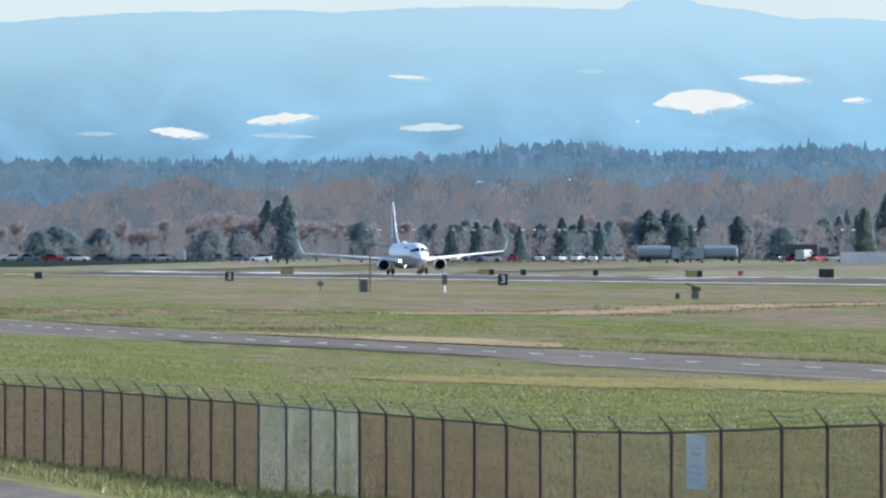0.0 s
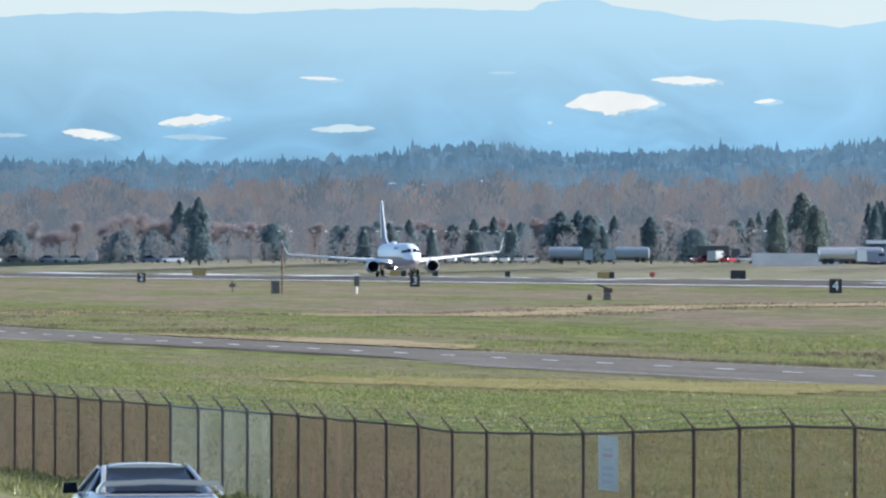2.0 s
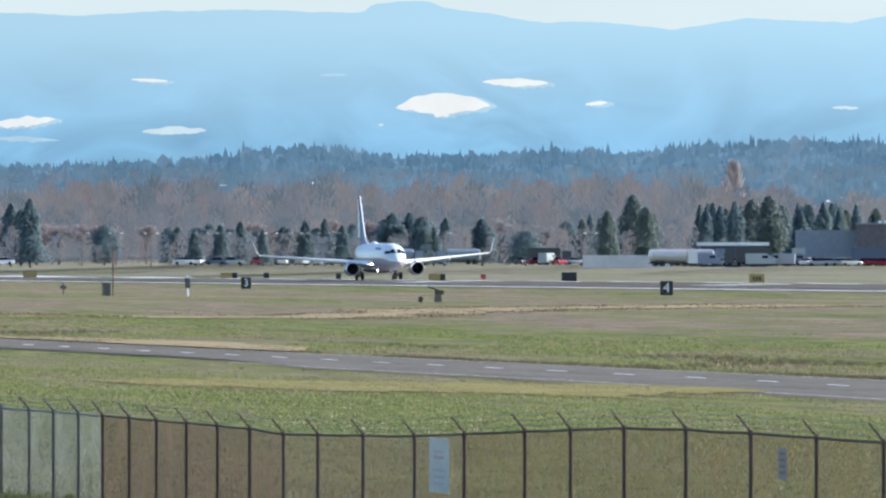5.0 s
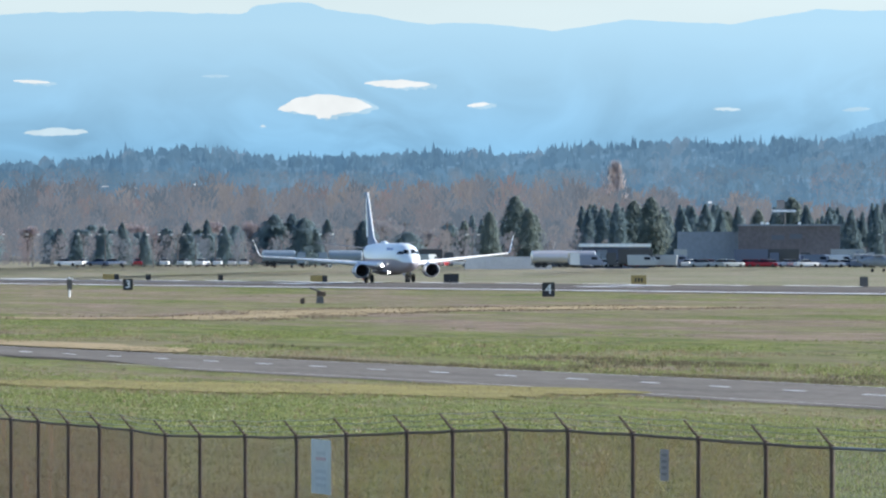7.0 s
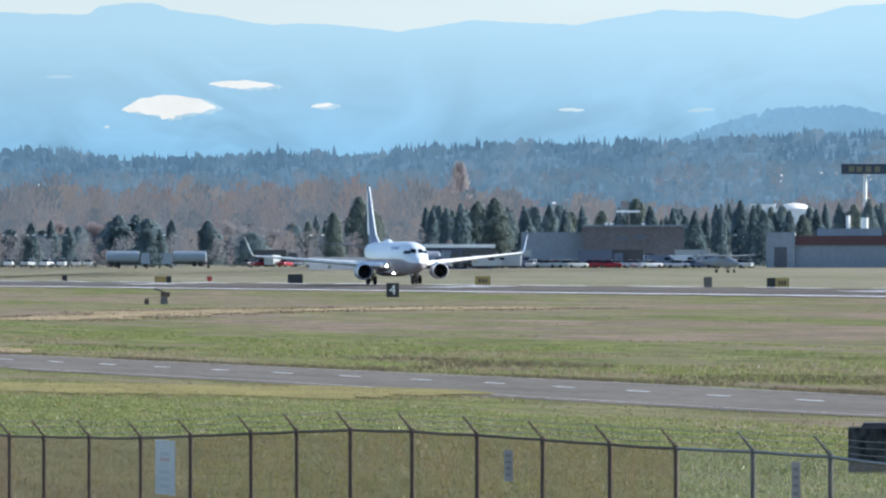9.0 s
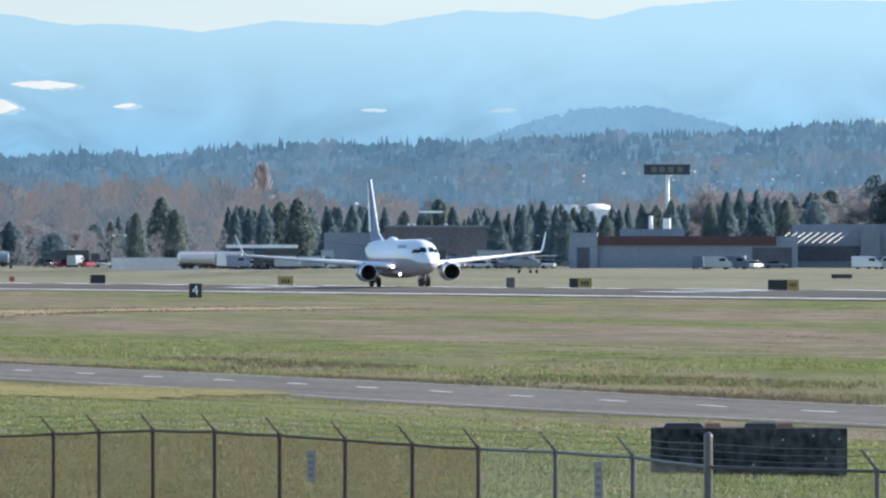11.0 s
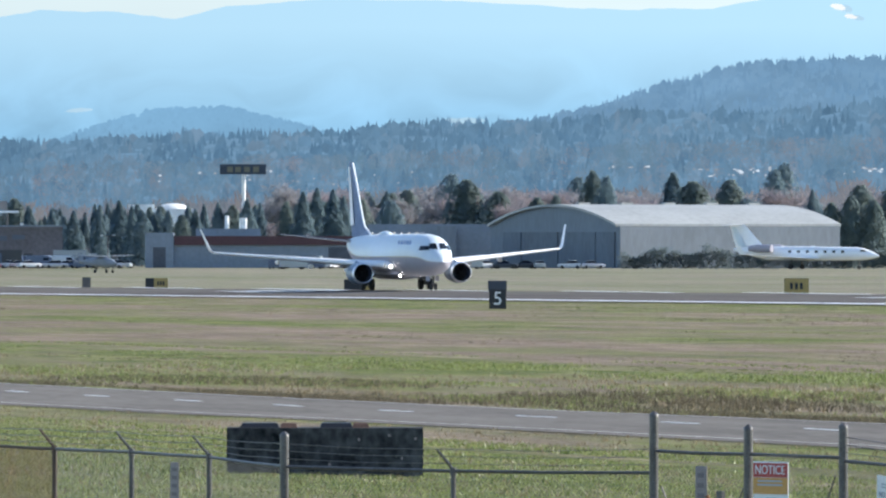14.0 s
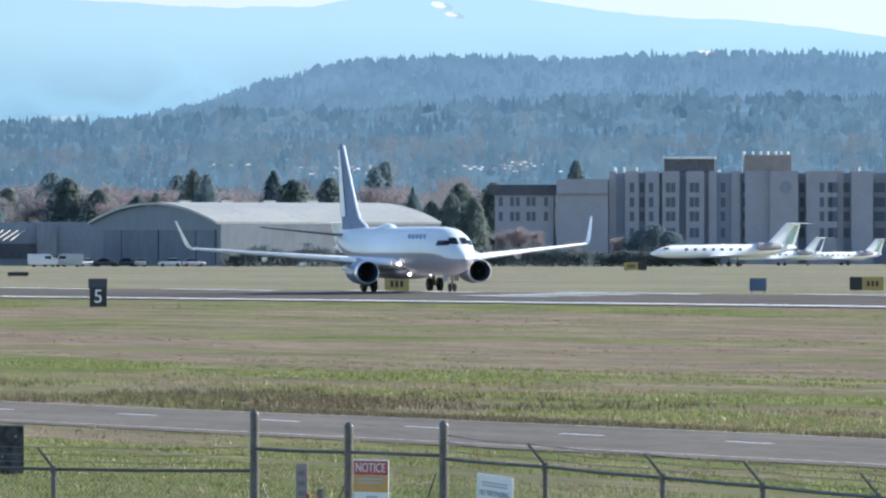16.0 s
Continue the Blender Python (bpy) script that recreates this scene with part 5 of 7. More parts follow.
    # evergreens: bearing, top, distance, kind, width
    for b, y, k, w in ((70, 410, 3, 1.5), (100, 402, 3, 1.5), (118, 412, 3, 1.3), (178, 405, 3, 1.6), (350, 410, 3, 1.2), (372, 405, 3, 1.3), (425, 406, 3, 1.2), (474, 354, 1, 0.8), (492, 366, 2, 0.8), (508, 345, 1, 0.8), (640, 395, 3, 1.2), (770, 395, 1, 1.2), (800, 402, 0, 1.2), (845, 394, 1, 1.2), (880, 388, 0, 1.2), (920, 400, 0, 1.2), (965, 398, 1, 1.0), (995, 385, 0, 1.2), (1030, 382, 0, 1.2), (1060, 392, 1, 1.0), (1150, 374, 1, 1.3), (1180, 370, 1, 1.3), (1200, 380, 1, 1.2), (1243, 380, 0, 1.4), (1222, 398, 0, 1.2), (1308, 383, 1, 1.3), (1350, 410, 3, 1.3), (1385, 405, 3, 1.3), (1485, 382, 2, 1.3), (1530, 368, 2, 1.5), (1575, 340, 2, 1.5), (1598, 362, 2, 1.3), (1610, 372, 2, 1.2), (1705, 362, 0, 1.5), (1730, 358, 1, 1.1), (1755, 354, 1, 1.1), (1785, 350, 2, 1.4), (1815, 342, 2, 1.3), (1838, 360, 0, 1.4), (1870, 366, 0, 1.5), (1888, 358, 1, 1.1), (1912, 352, 1, 1.1), (1940, 362, 0, 1.4), (1970, 358, 1, 1.0), (2005, 362, 2, 1.2), (2035, 358, 1, 1.0), (2065, 345, 2, 1.5), (2090, 356, 0, 1.6), (2130, 362, 1, 1.0), (2170, 366, 0, 1.4), (2215, 360, 1, 1.0), (2250, 348, 0, 1.4), (2272, 356, 0, 1.4), (2290, 366, 1, 1.2), (2312, 370, 0, 1.4), (2336, 366, 1, 1.2), (2360, 370, 2, 1.3), (2384, 362, 0, 1.3), (2400, 358, 0, 1.3), (2425, 352, 1, 1.0), (2450, 355, 2, 1.2), (2476, 345, 1, 1.0), (2545, 350, 2, 1.2), (2575, 330, 0, 1.4), (2600, 326, 0, 1.4), (2628, 330, 0, 1.5), (2680, 345, 2, 1.2), (2730, 335, 2, 1.5), (2760, 330, 2, 1.4), (2838, 302, 3, 0.6), (2865, 312, 2, 1.2), (2920, 330, 2, 1.4), (2990, 340, 2, 1.3), (3062, 306, 3, 0.6), (3088, 293, 2, 0.8), (3112, 304, 3, 0.55), (3230, 298, 0, 1.4), (3265, 312, 2, 1.4), (3330, 312, 2, 1.3), (3410, 292, 3, 0.55), (3428, 280, 3, 0.5), (3560, 320, 2, 1.4), (3620, 318, 2, 1.4), (3765, 280, 1, 0.9)):
        put(firs[k], b, y + rng.uniform(-2, 2), rng.uniform(2120, 2210) if b < 2700 else rng.uniform(2280, 2420), w * (rng.uniform(0.95, 1.3) if b < 1480 else rng.uniform(0.6, 0.85) if k < 3 else rng.uniform(0.8, 1.1)) if b < 2700 else w * rng.uniform(0.75, 1.05))
    # close stands of narrow firs behind the warehouses
    for b0, b1, y0, y1, count in ((1690, 1850, 352, 378, 12), (1860, 1975, 354, 380, 10), (2050, 2160, 358, 382, 8), (2180, 2330, 352, 380, 13), (2370, 2500, 350, 376, 11), (2560, 2680, 336, 362, 11), (1480, 1620, 366, 398, 9), (1130, 1215, 380, 405, 7), (740, 1090, 396, 416, 15)):
        for _ in range(int(count * 1.7)):
            put(firs[rng.choice((0, 0, 1, 1, 2) if b0 > 1400 else (1, 2, 3, 3))], rng.uniform(b0, b1), rng.uniform(y0, y1), rng.uniform(2215, 2280), rng.uniform(0.5, 0.9) if b0 > 1400 else rng.uniform(1.0, 1.6))
    for _ in range(46):
        b = rng.choice((rng.uniform(2560, 2900), rng.uniform(2900, 3720), rng.uniform(700, 1500)))
        put(firs[rng.randrange(4)], b, rng.uniform(328, 356) if b > 2500 else rng.uniform(385, 410), rng.uniform(2290, 2400), rng.uniform(0.6, 1.0))
    # bare trees among the evergreens behind the hangars
    for _ in range(44):
        b = rng.uniform(2520, 3740)
        put(bares[rng.choice((0, 1, 3, 3))], b, rng.uniform(318, 352), rng.uniform(2300, 2420), rng.uniform(0.9, 1.4))
    # trees and shrubs by the apron
    for b, y, k, w in ((3880, 402, 3, 1.5), (3905, 392, 3, 1.4), (3930, 404, 3, 1.6), (3510, 350, 2, 1.0), (3545, 338, 2, 0.9), (3585, 345, 2, 1.0)):
        put(firs[k], b, y, 1990 if b > 3800 else 2100, w, "trees by the apron")
    for b, y in ((3636, 402), (3664, 394), (3690, 400), (3760, 420), (3215, 420), (3240, 414), (3840, 412)):
        put(bares[3], b, y, 1990, 1.2, "trees by the apron")


# leaf colour lightened like the conifers', with distance haze painted in
M_HEDGE = material("hazy_hedge_leaves", (0.175, 0.215, 0.215), 1.0, island=0.03, spec=0.0, leaf=0.55)


def build_hedge(b0, b1, top, d, seed, label):
    """A long ragged hedge of many small leaves over dense twigs."""
    rng = random.Random(seed)
    p0, p1 = spot(b0, d, 0.4), spot(b1, d, 0.4)
    h = rise(b0, level(b0) - top, d) - 0.4
    hedge = thing("hedge", pose(p0.x, p0.y, p0.z), label, "hedge")
    run = p1 - p0
    g = Geo()
    n = int(run.length * 300)
    for _ in range(n):
        s = rng.random()
        swell = 0.72 + 0.5 * noise.noise((s * run.length * 0.22, seed, 0.0)) + 0.25 * noise.noise((s * run.length * 0.9, seed, 4.0))
        z = h * swell * rng.random() ** 0.8
        c = run * s + Vector((rng.gauss(0, 0.5), rng.gauss(0, 0.5), z))
        o = Vector((rng.uniform(-1, 1), rng.uniform(-1, 1), rng.uniform(-0.6, 1))).normalized() * rng.uniform(0.24, 0.5)
        e = Vector((-o.y, o.x, rng.uniform(-0.2, 0.2))) * 0.55
        k = len(g.v)
        g.v += [tuple(c - e), tuple(c + e), tuple(c + o)]
        g.f.append((k, k + 1, k + 2))
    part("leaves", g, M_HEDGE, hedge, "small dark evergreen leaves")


build_trees()
build_hedge(3560, 3790, 424, 1900, 51, "dark uneven evergreen hedge along the apron")
build_hedge(3795, 4020, 430, 1905, 52, "low dark evergreen hedge along the apron")
build_hedge(3140, 3330, 424, 1890, 53, "dark scrubby hedge beside the hangar")
build_hedge(3335, 3555, 428, 1885, 56, "dark scrubby hedge behind a parked jet")


M_POLE = material("brown_red_pole", (0.17, 0.085, 0.065), 0.7, vary=0.3, scale=3)


# ---- signs and small things on the field ----
def build_board(b, d, w, h, panels, label, y_turn=0.0, base=None, lift=0.28, text=None, name="runway_sign"):
    """A boxed airfield sign on short legs; panels share its width from the first colour on."""
    p = spot(b, d)
    z = ground_z(p.y, p.x) if base is None else base
    s = thing(name, facing(Vector((p.x, p.y, z)), y_turn), label, "sign")
    part("cabinet", Geo().box((0, 0.12, lift + h / 2), (w, 0.24, h)), M_BLACK, s, "sign cabinet")
    x = -w / 2
    for share, mat in panels:
        pw = w * share
        part("panel", Geo().box((x + pw / 2, -0.012, lift + h / 2), (pw - 0.03, 0.02, h - 0.05)), mat, s)
        if mat is M_YELLOW and pw > 1.2 and d < 1600:
            for i in range(3):
                part("text_bar", Geo().box((x + pw * (0.3 + 0.2 * i), -0.028, lift + h / 2), (pw * 0.12, 0.014, h * 0.42)), M_BLACK, s)
        x += pw
    for lx in (-w * 0.36, w * 0.36):
        part("leg", Geo().tube((lx, 0.12, -0.3), (lx, 0.12, 0.3), 0.04, n=8), M_STEEL, s)
    if text:
        words(text, h * 0.98, M_WHITE, s, pose(0, -0.03, lift + h / 2, 90, 0, 0))
    return s


def build_field_things():
    for b, d, n in ((406, 1731, "2"), (890, 1428, "3"), (1634.3, 1127, "4"), (2919.6, 828, "5")):
        build_board(b, d, 1.32, 1.5, ((1.0, M_BLACK),), lift=0.03, label="black distance-remaining sign with a white number in the runway grass", text=n)
    slab = material("sign_back_blue", (0.035, 0.045, 0.06), 0.6, vary=0.2, scale=1)
    build_board(2919, 1085, 1.9, 1.1, ((1.0, slab),), "dark blue-grey back of a runway sign")
    build_board(68, 1900, 1.3, 1.2, ((1.0, M_BLACK),), "black back of a runway sign")
    build_board(1462, 1560, 2.2, 1.4, ((1.0, M_BLACK),), "wide black runway sign back")
    for b, d, w, h, pan, lab in ((508, 1900, 2.4, 1.0, ((1, M_YELLOW),), "yellow taxiway sign"), (860, 1850, 2.8, 1.0, ((0.7, M_YELLOW), (0.3, M_BLACK)), "yellow and black taxiway sign"), (926, 1800, 0.9, 1.0, ((1, M_BLACK),), "small dark sign"), (1054, 1700, 0.8, 0.9, ((1, M_BLACK),), "small dark sign"), (1228, 1650, 2.6, 1.0, ((0.7, M_YELLOW), (0.3, M_BLACK)), "yellow and black taxiway sign"), (1794, 1400, 2.0, 1.25, ((1, M_YELLOW),), "yellow taxiway sign"), (2192, 1290, 1.0, 1.25, ((1, M_STEEL),), "small grey sign back"), (2316, 1250, 2.6, 1.2, ((0.38, M_BLACK), (0.62, M_YELLOW)), "black and yellow taxiway sign"), (2675, 1180, 3.4, 1.15, ((0.62, M_BLACK), (0.38, M_YELLOW)), "black and yellow taxiway sign"), (2778, 1500, 2.9, 0.55, ((1, M_BLACK),), "low dark sign back"), (3448, 1010, 2.3, 1.45, ((1, M_YELLOW),), "yellow taxiway sign"), (3870, 1500, 3.2, 1.1, ((0.62, M_YELLOW), (0.38, M_BLACK)), "yellow and black taxiway sign"), (4087, 1010, 1.6, 1.2, ((1, material("blue_enamel", (0.05, 0.09, 0.17), 0.5, vary=0.1, scale=2)),), "small blue sign"), (4279, 1010, 3.2, 1.25, ((0.36, M_BLACK), (0.64, M_YELLOW)), "black and yellow taxiway sign")):
        build_board(b, d, w, h, pan, lab + " beside the runway")
    # banded pole with a cabinet
    p = spot(655, 1283)
    s = thing("banded_pole", facing(Vector((p.x, p.y, ground_z(p.y, p.x)))), "tall thin brown-red sensor pole with a grey cabinet", "pole")
    for k in range(6):
        part("band", Geo().tube((0, 0, 0.95 * k - (0.3 if k == 0 else 0)), (0, 0, 0.95 * (k + 1)), 0.10, n=10), (M_POLE, M_RUSTY)[k % 2], s)
    part("crossbar", Geo().tube((-0.5, 0, 5.7), (0.5, 0, 5.7), 0.04, n=6).tube((-0.5, 0, 5.7), (-0.5, 0, 6.1), 0.06, n=6).tube((0.5, 0, 5.7), (0.5, 0, 6.1), 0.06, n=6), M_STEEL, s)
    part("cabinet", Geo().box((-0.75, 0, 0.75), (0.9, 0.6, 1.5)), M_STEEL, s, "grey equipment cabinet")
    part("mast", Geo().tube((-1.3, 0, -0.2), (-1.3, 0, 1.9), 0.05, n=8), M_STEEL, s)
    p = spot(787, 1256)
    s = thing("marker_post", facing(Vector((p.x, p.y, ground_z(p.y, p.x)))), "white and grey marker post with a boxed head", "post")
    part("pole", Geo().tube((0, 0, -0.2), (0, 0, 0.9), 0.12, n=8), M_WHITE, s)
    part("head", Geo().box((0, 0, 1.5), (0.6, 0.4, 1.2)), M_STEEL, s)
    part("cap", Geo().tube((0, 0, 2.1), (0, 0, 2.4), 0.14, 0.05, 8).box((0, 0, 2.2), (0.9, 0.1, 0.1)), M_WHITE, s)
    p = spot(567, 1330)
    s = thing("light_unit", facing(Vector((p.x, p.y, ground_z(p.y, p.x)))), "small green-grey approach light unit", "light")
    part("pole", Geo().tube((0, 0, -0.2), (0, 0, 0.7), 0.08, n=8), M_STEEL, s)
    part("head", Geo().box((0, 0, 0.9), (0.8, 0.4, 0.4)).tube((0, 0, 1.1), (0, 0, 1.5), 0.12, n=8), M_STEEL, s)
    p = spot(1230, 1065)
    s = thing("wind_sensor", facing(Vector((p.x, p.y, ground_z(p.y, p.x)))), "squat grey field sensor with a slanted arm", "sensor")
    part("stand", Geo().box((0, 0, 0.35), (0.8, 0.6, 0.7), taper=0.8), M_STEEL, s)
    part("head", Geo().box((0.1, 0, 0.95), (0.9, 0.5, 0.45)), M_RUSTY, s)
    part("arm", Geo().tube((0.1, 0, 1.15), (-1.0, 0, 1.55), 0.09, n=8), M_STEEL, s)
    p = spot(1199, 1065)
    s = thing("field_light", facing(Vector((p.x, p.y, ground_z(p.y, p.x)))), "small dark edge light", "light")
    part("lamp", Geo().tube((0, 0, -0.1), (0, 0, 0.45), 0.22, n=10).tube((0, 0, 0.45), (0, 0, 0.6), 0.22, 0.1, 10), M_RUSTY, s)
    p = spot(1310, 1690)
    s = thing("red_marker", facing(Vector((p.x, p.y, ground_z(p.y, p.x)))), "small red-orange marker on a stake", "marker")
    part("stake", Geo().tube((0, 0, -0.1), (0, 0, 1.3), 0.06, n=6), M_RED, s)
    part("flag", Geo().box((0, 0, 0.95), (0.8, 0.12, 0.7)), M_RED, s)


build_field_things()

M_CONCRETE = material("dark_stained_concrete", (0.105, 0.105, 0.108), 0.85, second=(0.006, 0.007, 0.009), scale=0.45, bump=0.05, stretch=(1, 1, 0.8), spec=0.1)


def build_blast_block():
    a, b = spot(2440, 236), spot(2788, 236)
    c = (a + b) / 2
    d = 236
    base = rise(2614, level(2614) - 840, d)
    top = rise(2614, level(2614) - 748, d)
    turn = math.degrees(math.atan2(b.y - a.y, b.x - a.x))
    s = thing("concrete_block", pose(c.x, c.y, base, 0, 0, turn), "long black stained concrete block in the grass", "block")
    h = top - base
    part("body", Geo().box((0, 1.0, h / 2 - 0.45), (4.34, 2.0, h + 0.9)), M_CONCRETE, s)
    for x, z in ((0.75, 0.78), (1.42, 0.86), (2.0, 0.80), (-0.95, 0.72), (0.1, 0.3), (1.7, 0.42)):
        part("spall", Geo().tube((x, -0.006, h * z), (x, 0.02, h * z), 0.032, n=7), M_DIMPLATE, s, "small pale chip in the concrete")
    for x, w in ((-1.45, 0.9), (0.25, 0.75)):
        part("lid", Geo().box((x, 1.0, h + 0.05), (w, 1.2, 0.11), taper=0.85), M_BLACK, s, "black lid")
        part("rust_patch", Geo().box((x + w * 0.72, 1.0, h + 0.05), (0.38, 0.9, 0.1), taper=0.8), material("rusty_lid", (0.10, 0.055, 0.04), 0.9, vary=0.4, scale=3), s)


build_blast_block()


# ---- vehicles on the levee road ----
M_SILVER = material("silver_paint", (0.46, 0.46, 0.48), 0.22, 0.4, vary=0.03, scale=3)
M_REDCAR = material("dark_red_paint", (0.25, 0.012, 0.022), 0.25, spec=0.4, vary=0.06, scale=3)
M_CARGLASS = material("car_glass", (0.010, 0.014, 0.022), 0.2, spec=0.03)
M_TAIL = material("tail_lamp_red", (0.35, 0.01, 0.01), 0.25)


def car_ring(x, hw_low, hw_mid, hw_top, z0, z1, z2, z3):
    """A body section: sill, waist, shoulder and roof, both sides."""
    r = [(x, hw_low, z0), (x, hw_mid, z1), (x, hw_mid * 0.97, z2), (x, hw_top, z3)]
    return r + [(a, -b, c) for a, b, c in r[::-1]]


def build_coupe():
    s = thing("sports_coupe", Matrix(), "silver sports coupe with a rear spoiler driving along the road", "car")
    body = [car_ring(*r) for r in ((2.35, 0.6, 0.68, 0.6, 0.35, 0.45, 0.55, 0.62), (2.1, 0.82, 0.86, 0.75, 0.25, 0.45, 0.66, 0.74), (1.2, 0.86, 0.9, 0.78, 0.22, 0.5, 0.76, 0.86), (0.6, 0.87, 0.92, 0.8, 0.22, 0.5, 0.8, 0.92), (-1.0, 0.87, 0.92, 0.8, 0.22, 0.5, 0.84, 0.96), (-1.9, 0.86, 0.9, 0.78, 0.3, 0.5, 0.84, 0.94), (-2.3, 0.82, 0.86, 0.74, 0.4, 0.5, 0.8, 0.9), (-2.38, 0.7, 0.78, 0.66, 0.48, 0.52, 0.74, 0.8))]
    part("body", Geo().loft(body), M_SILVER, s, "silver car body", True)
    cabin = [[(x, y, z) for x, y, z in ((xb, 0.76, 0.9), (xt, 0.55, zt), (xt, -0.55, zt), (xb, -0.76, 0.9))] for xb, xt, zt in ((0.95, 0.9, 0.92), (0.2, 0.15, 1.28), (-0.5, -0.5, 1.31), (-1.75, -1.7, 0.98))]
    part("cabin", Geo().loft(cabin), M_CARGLASS, s, "dark glasshouse", True)
    roof = [[(x, y, z) for x, y, z in ((x, w, z - 0.03), (x, w * 0.9, z + 0.012), (x, w * 0.6, z + 0.036), (x, 0, z + 0.045), (x, -w * 0.6, z + 0.036), (x, -w * 0.9, z + 0.012), (x, -w, z - 0.03))] for x, w, z in ((0.25, 0.56, 1.25), (-0.3, 0.58, 1.30), (-0.62, 0.57, 1.285))]
    part("roof", Geo().loft(roof), M_SILVER, s, "", True)
    for side in (-1, 1):
        for p0, p1, r in (((-0.6, 0.58, 1.29), (-1.85, 0.74, 0.95), 0.032), ((0.2, 0.57, 1.27), (0.95, 0.76, 0.92), 0.028), ((-0.45, 0.58, 1.29), (-0.5, 0.78, 0.92), 0.03)):
            part("pillar", Geo().tube((p0[0], side * p0[1], p0[2]), (p1[0], side * p1[1], p1[2]), r, n=6), M_SILVER, s)
        part("mirror", Geo().box((0.55, side * 0.92, 0.98), (0.14, 0.22, 0.15), taper=0.8), M_CARGLASS, s, "dark door mirror")
        part("tail_lamp", Geo().box((-2.37, side * 0.5, 0.72), (0.06, 0.45, 0.12)), M_TAIL, s, "red tail lamp")
        for x in (1.45, -1.4):
            part("wheel", wheel_geo(x, side * 0.8, 0.32, 0.32, 0.22), M_TYRE, s, "", True)
    part("spoiler", Geo().loft([[(-2.05, y, z), (-2.3, y, z + 0.02), (-2.3, y, z + 0.085), (-2.05, y, z + 0.08)] for y, z in ((-0.86, 0.93), (-0.78, 1.04), (0, 1.07), (0.78, 1.04), (0.86, 0.93))]), M_SILVER, s, "silver rear wing spoiler", True)
    part("bumper", Geo().box((-2.36, 0, 0.45), (0.14, 1.6, 0.2)), M_SILVER, s)
    return s


def build_pickup():
    s = thing("pickup_truck", Matrix(), "dark red pickup truck driving along the road", "pickup")
    low = [car_ring(*r) for r in ((2.75, 0.8, 0.88, 0.8, 0.5, 0.6, 0.9, 1.0), (2.5, 0.92, 0.97, 0.9, 0.4, 0.6, 1.0, 1.1), (1.1, 0.94, 1.0, 0.93, 0.4, 0.6, 1.12, 1.24), (-0.7, 0.94, 1.0, 0.94, 0.4, 0.6, 1.16, 1.27))]
    part("body", Geo().loft(low), M_REDCAR, s, "dark red body", True)
    bed = Geo()
    for side in (-1, 1):
        bed.loft([[(x, side * 0.94, 0.45), (x, side * 1.0, 0.7), (x, side * 0.99, 1.31), (x, side * 0.93, 1.36), (x, side * 0.88, 1.29), (x, side * 0.88, 0.5)] for x in (-0.7, -2.7)])
    bed.box((-1.7, 0, 0.55), (2.0, 1.8, 0.12)).box((-2.68, 0, 0.92), (0.07, 1.86, 0.80))
    part("bed", bed, M_REDCAR, s, "open red load bed")
    cab = [[(x, w0, 1.2), (x, w0 * 0.98, 1.3), (xt, w1, z - 0.05), (xt, w1 * 0.85, z), (xt, -w1 * 0.85, z), (xt, -w1, z - 0.05), (x, -w0 * 0.98, 1.3), (x, -w0, 1.2)] for x, xt, w0, w1, z in ((1.25, 0.75, 0.92, 0.70, 1.76), (0.5, 0.45, 0.93, 0.74, 1.86), (-0.45, -0.4, 0.93, 0.75, 1.87), (-0.72, -0.62, 0.92, 0.73, 1.82))]
    part("cab", Geo().loft(cab), M_REDCAR, s, "dark red cab", True)
    rear = Geo()
    rear.add([(-0.735, 0.80, 1.42), (-0.735, -0.80, 1.42), (-0.675, -0.67, 1.73), (-0.675, 0.67, 1.73)], [(0, 1, 2, 3)])
    # the pane's blue colour paints in the reflected sky
    part("rear_window", rear, material("sky_reflection_glass", (0.025, 0.045, 0.085), 0.12, spec=0.35), s, "rear window with the blue sky reflection painted in")
    for y in (-0.33, -0.03, 0.28):
        part("window_bar", Geo().tube((-0.742, y * 1.15, 1.42), (-0.680, y, 1.73), 0.008, n=5), M_BLACK, s)
    part("brake_light", Geo().box((-0.655, 0, 1.79), (0.05, 0.34, 0.045)), M_TAIL, s, "dark red high brake light")
    for side in (-1, 1):
        part("side_window", Geo().add([(0.95, side * 0.925, 1.33), (-0.6, side * 0.93, 1.33), (-0.55, side * 0.80, 1.68), (0.6, side * 0.79, 1.68)], [(0, 1, 2, 3)]), M_CARGLASS, s)
        part("mirror", Geo().box((0.8, side * 1.1, 1.25), (0.12, 0.2, 0.22)), M_BLACK, s)
        part("tail_lamp", Geo().box((-2.7, side * 0.91, 0.9), (0.07, 0.14, 0.34)), M_TAIL, s, "red tail lamp")
        for x in (1.75, -1.75):
            part("wheel", wheel_geo(x, side * 0.86, 0.38, 0.38, 0.25), M_TYRE, s, "", True)
    part("bumper", Geo().box((-2.78, 0, 0.52), (0.16, 1.8, 0.18)), M_STEEL, s, "chrome rear bumper")
    return s


coupe = build_coupe()
pickup = build_pickup()


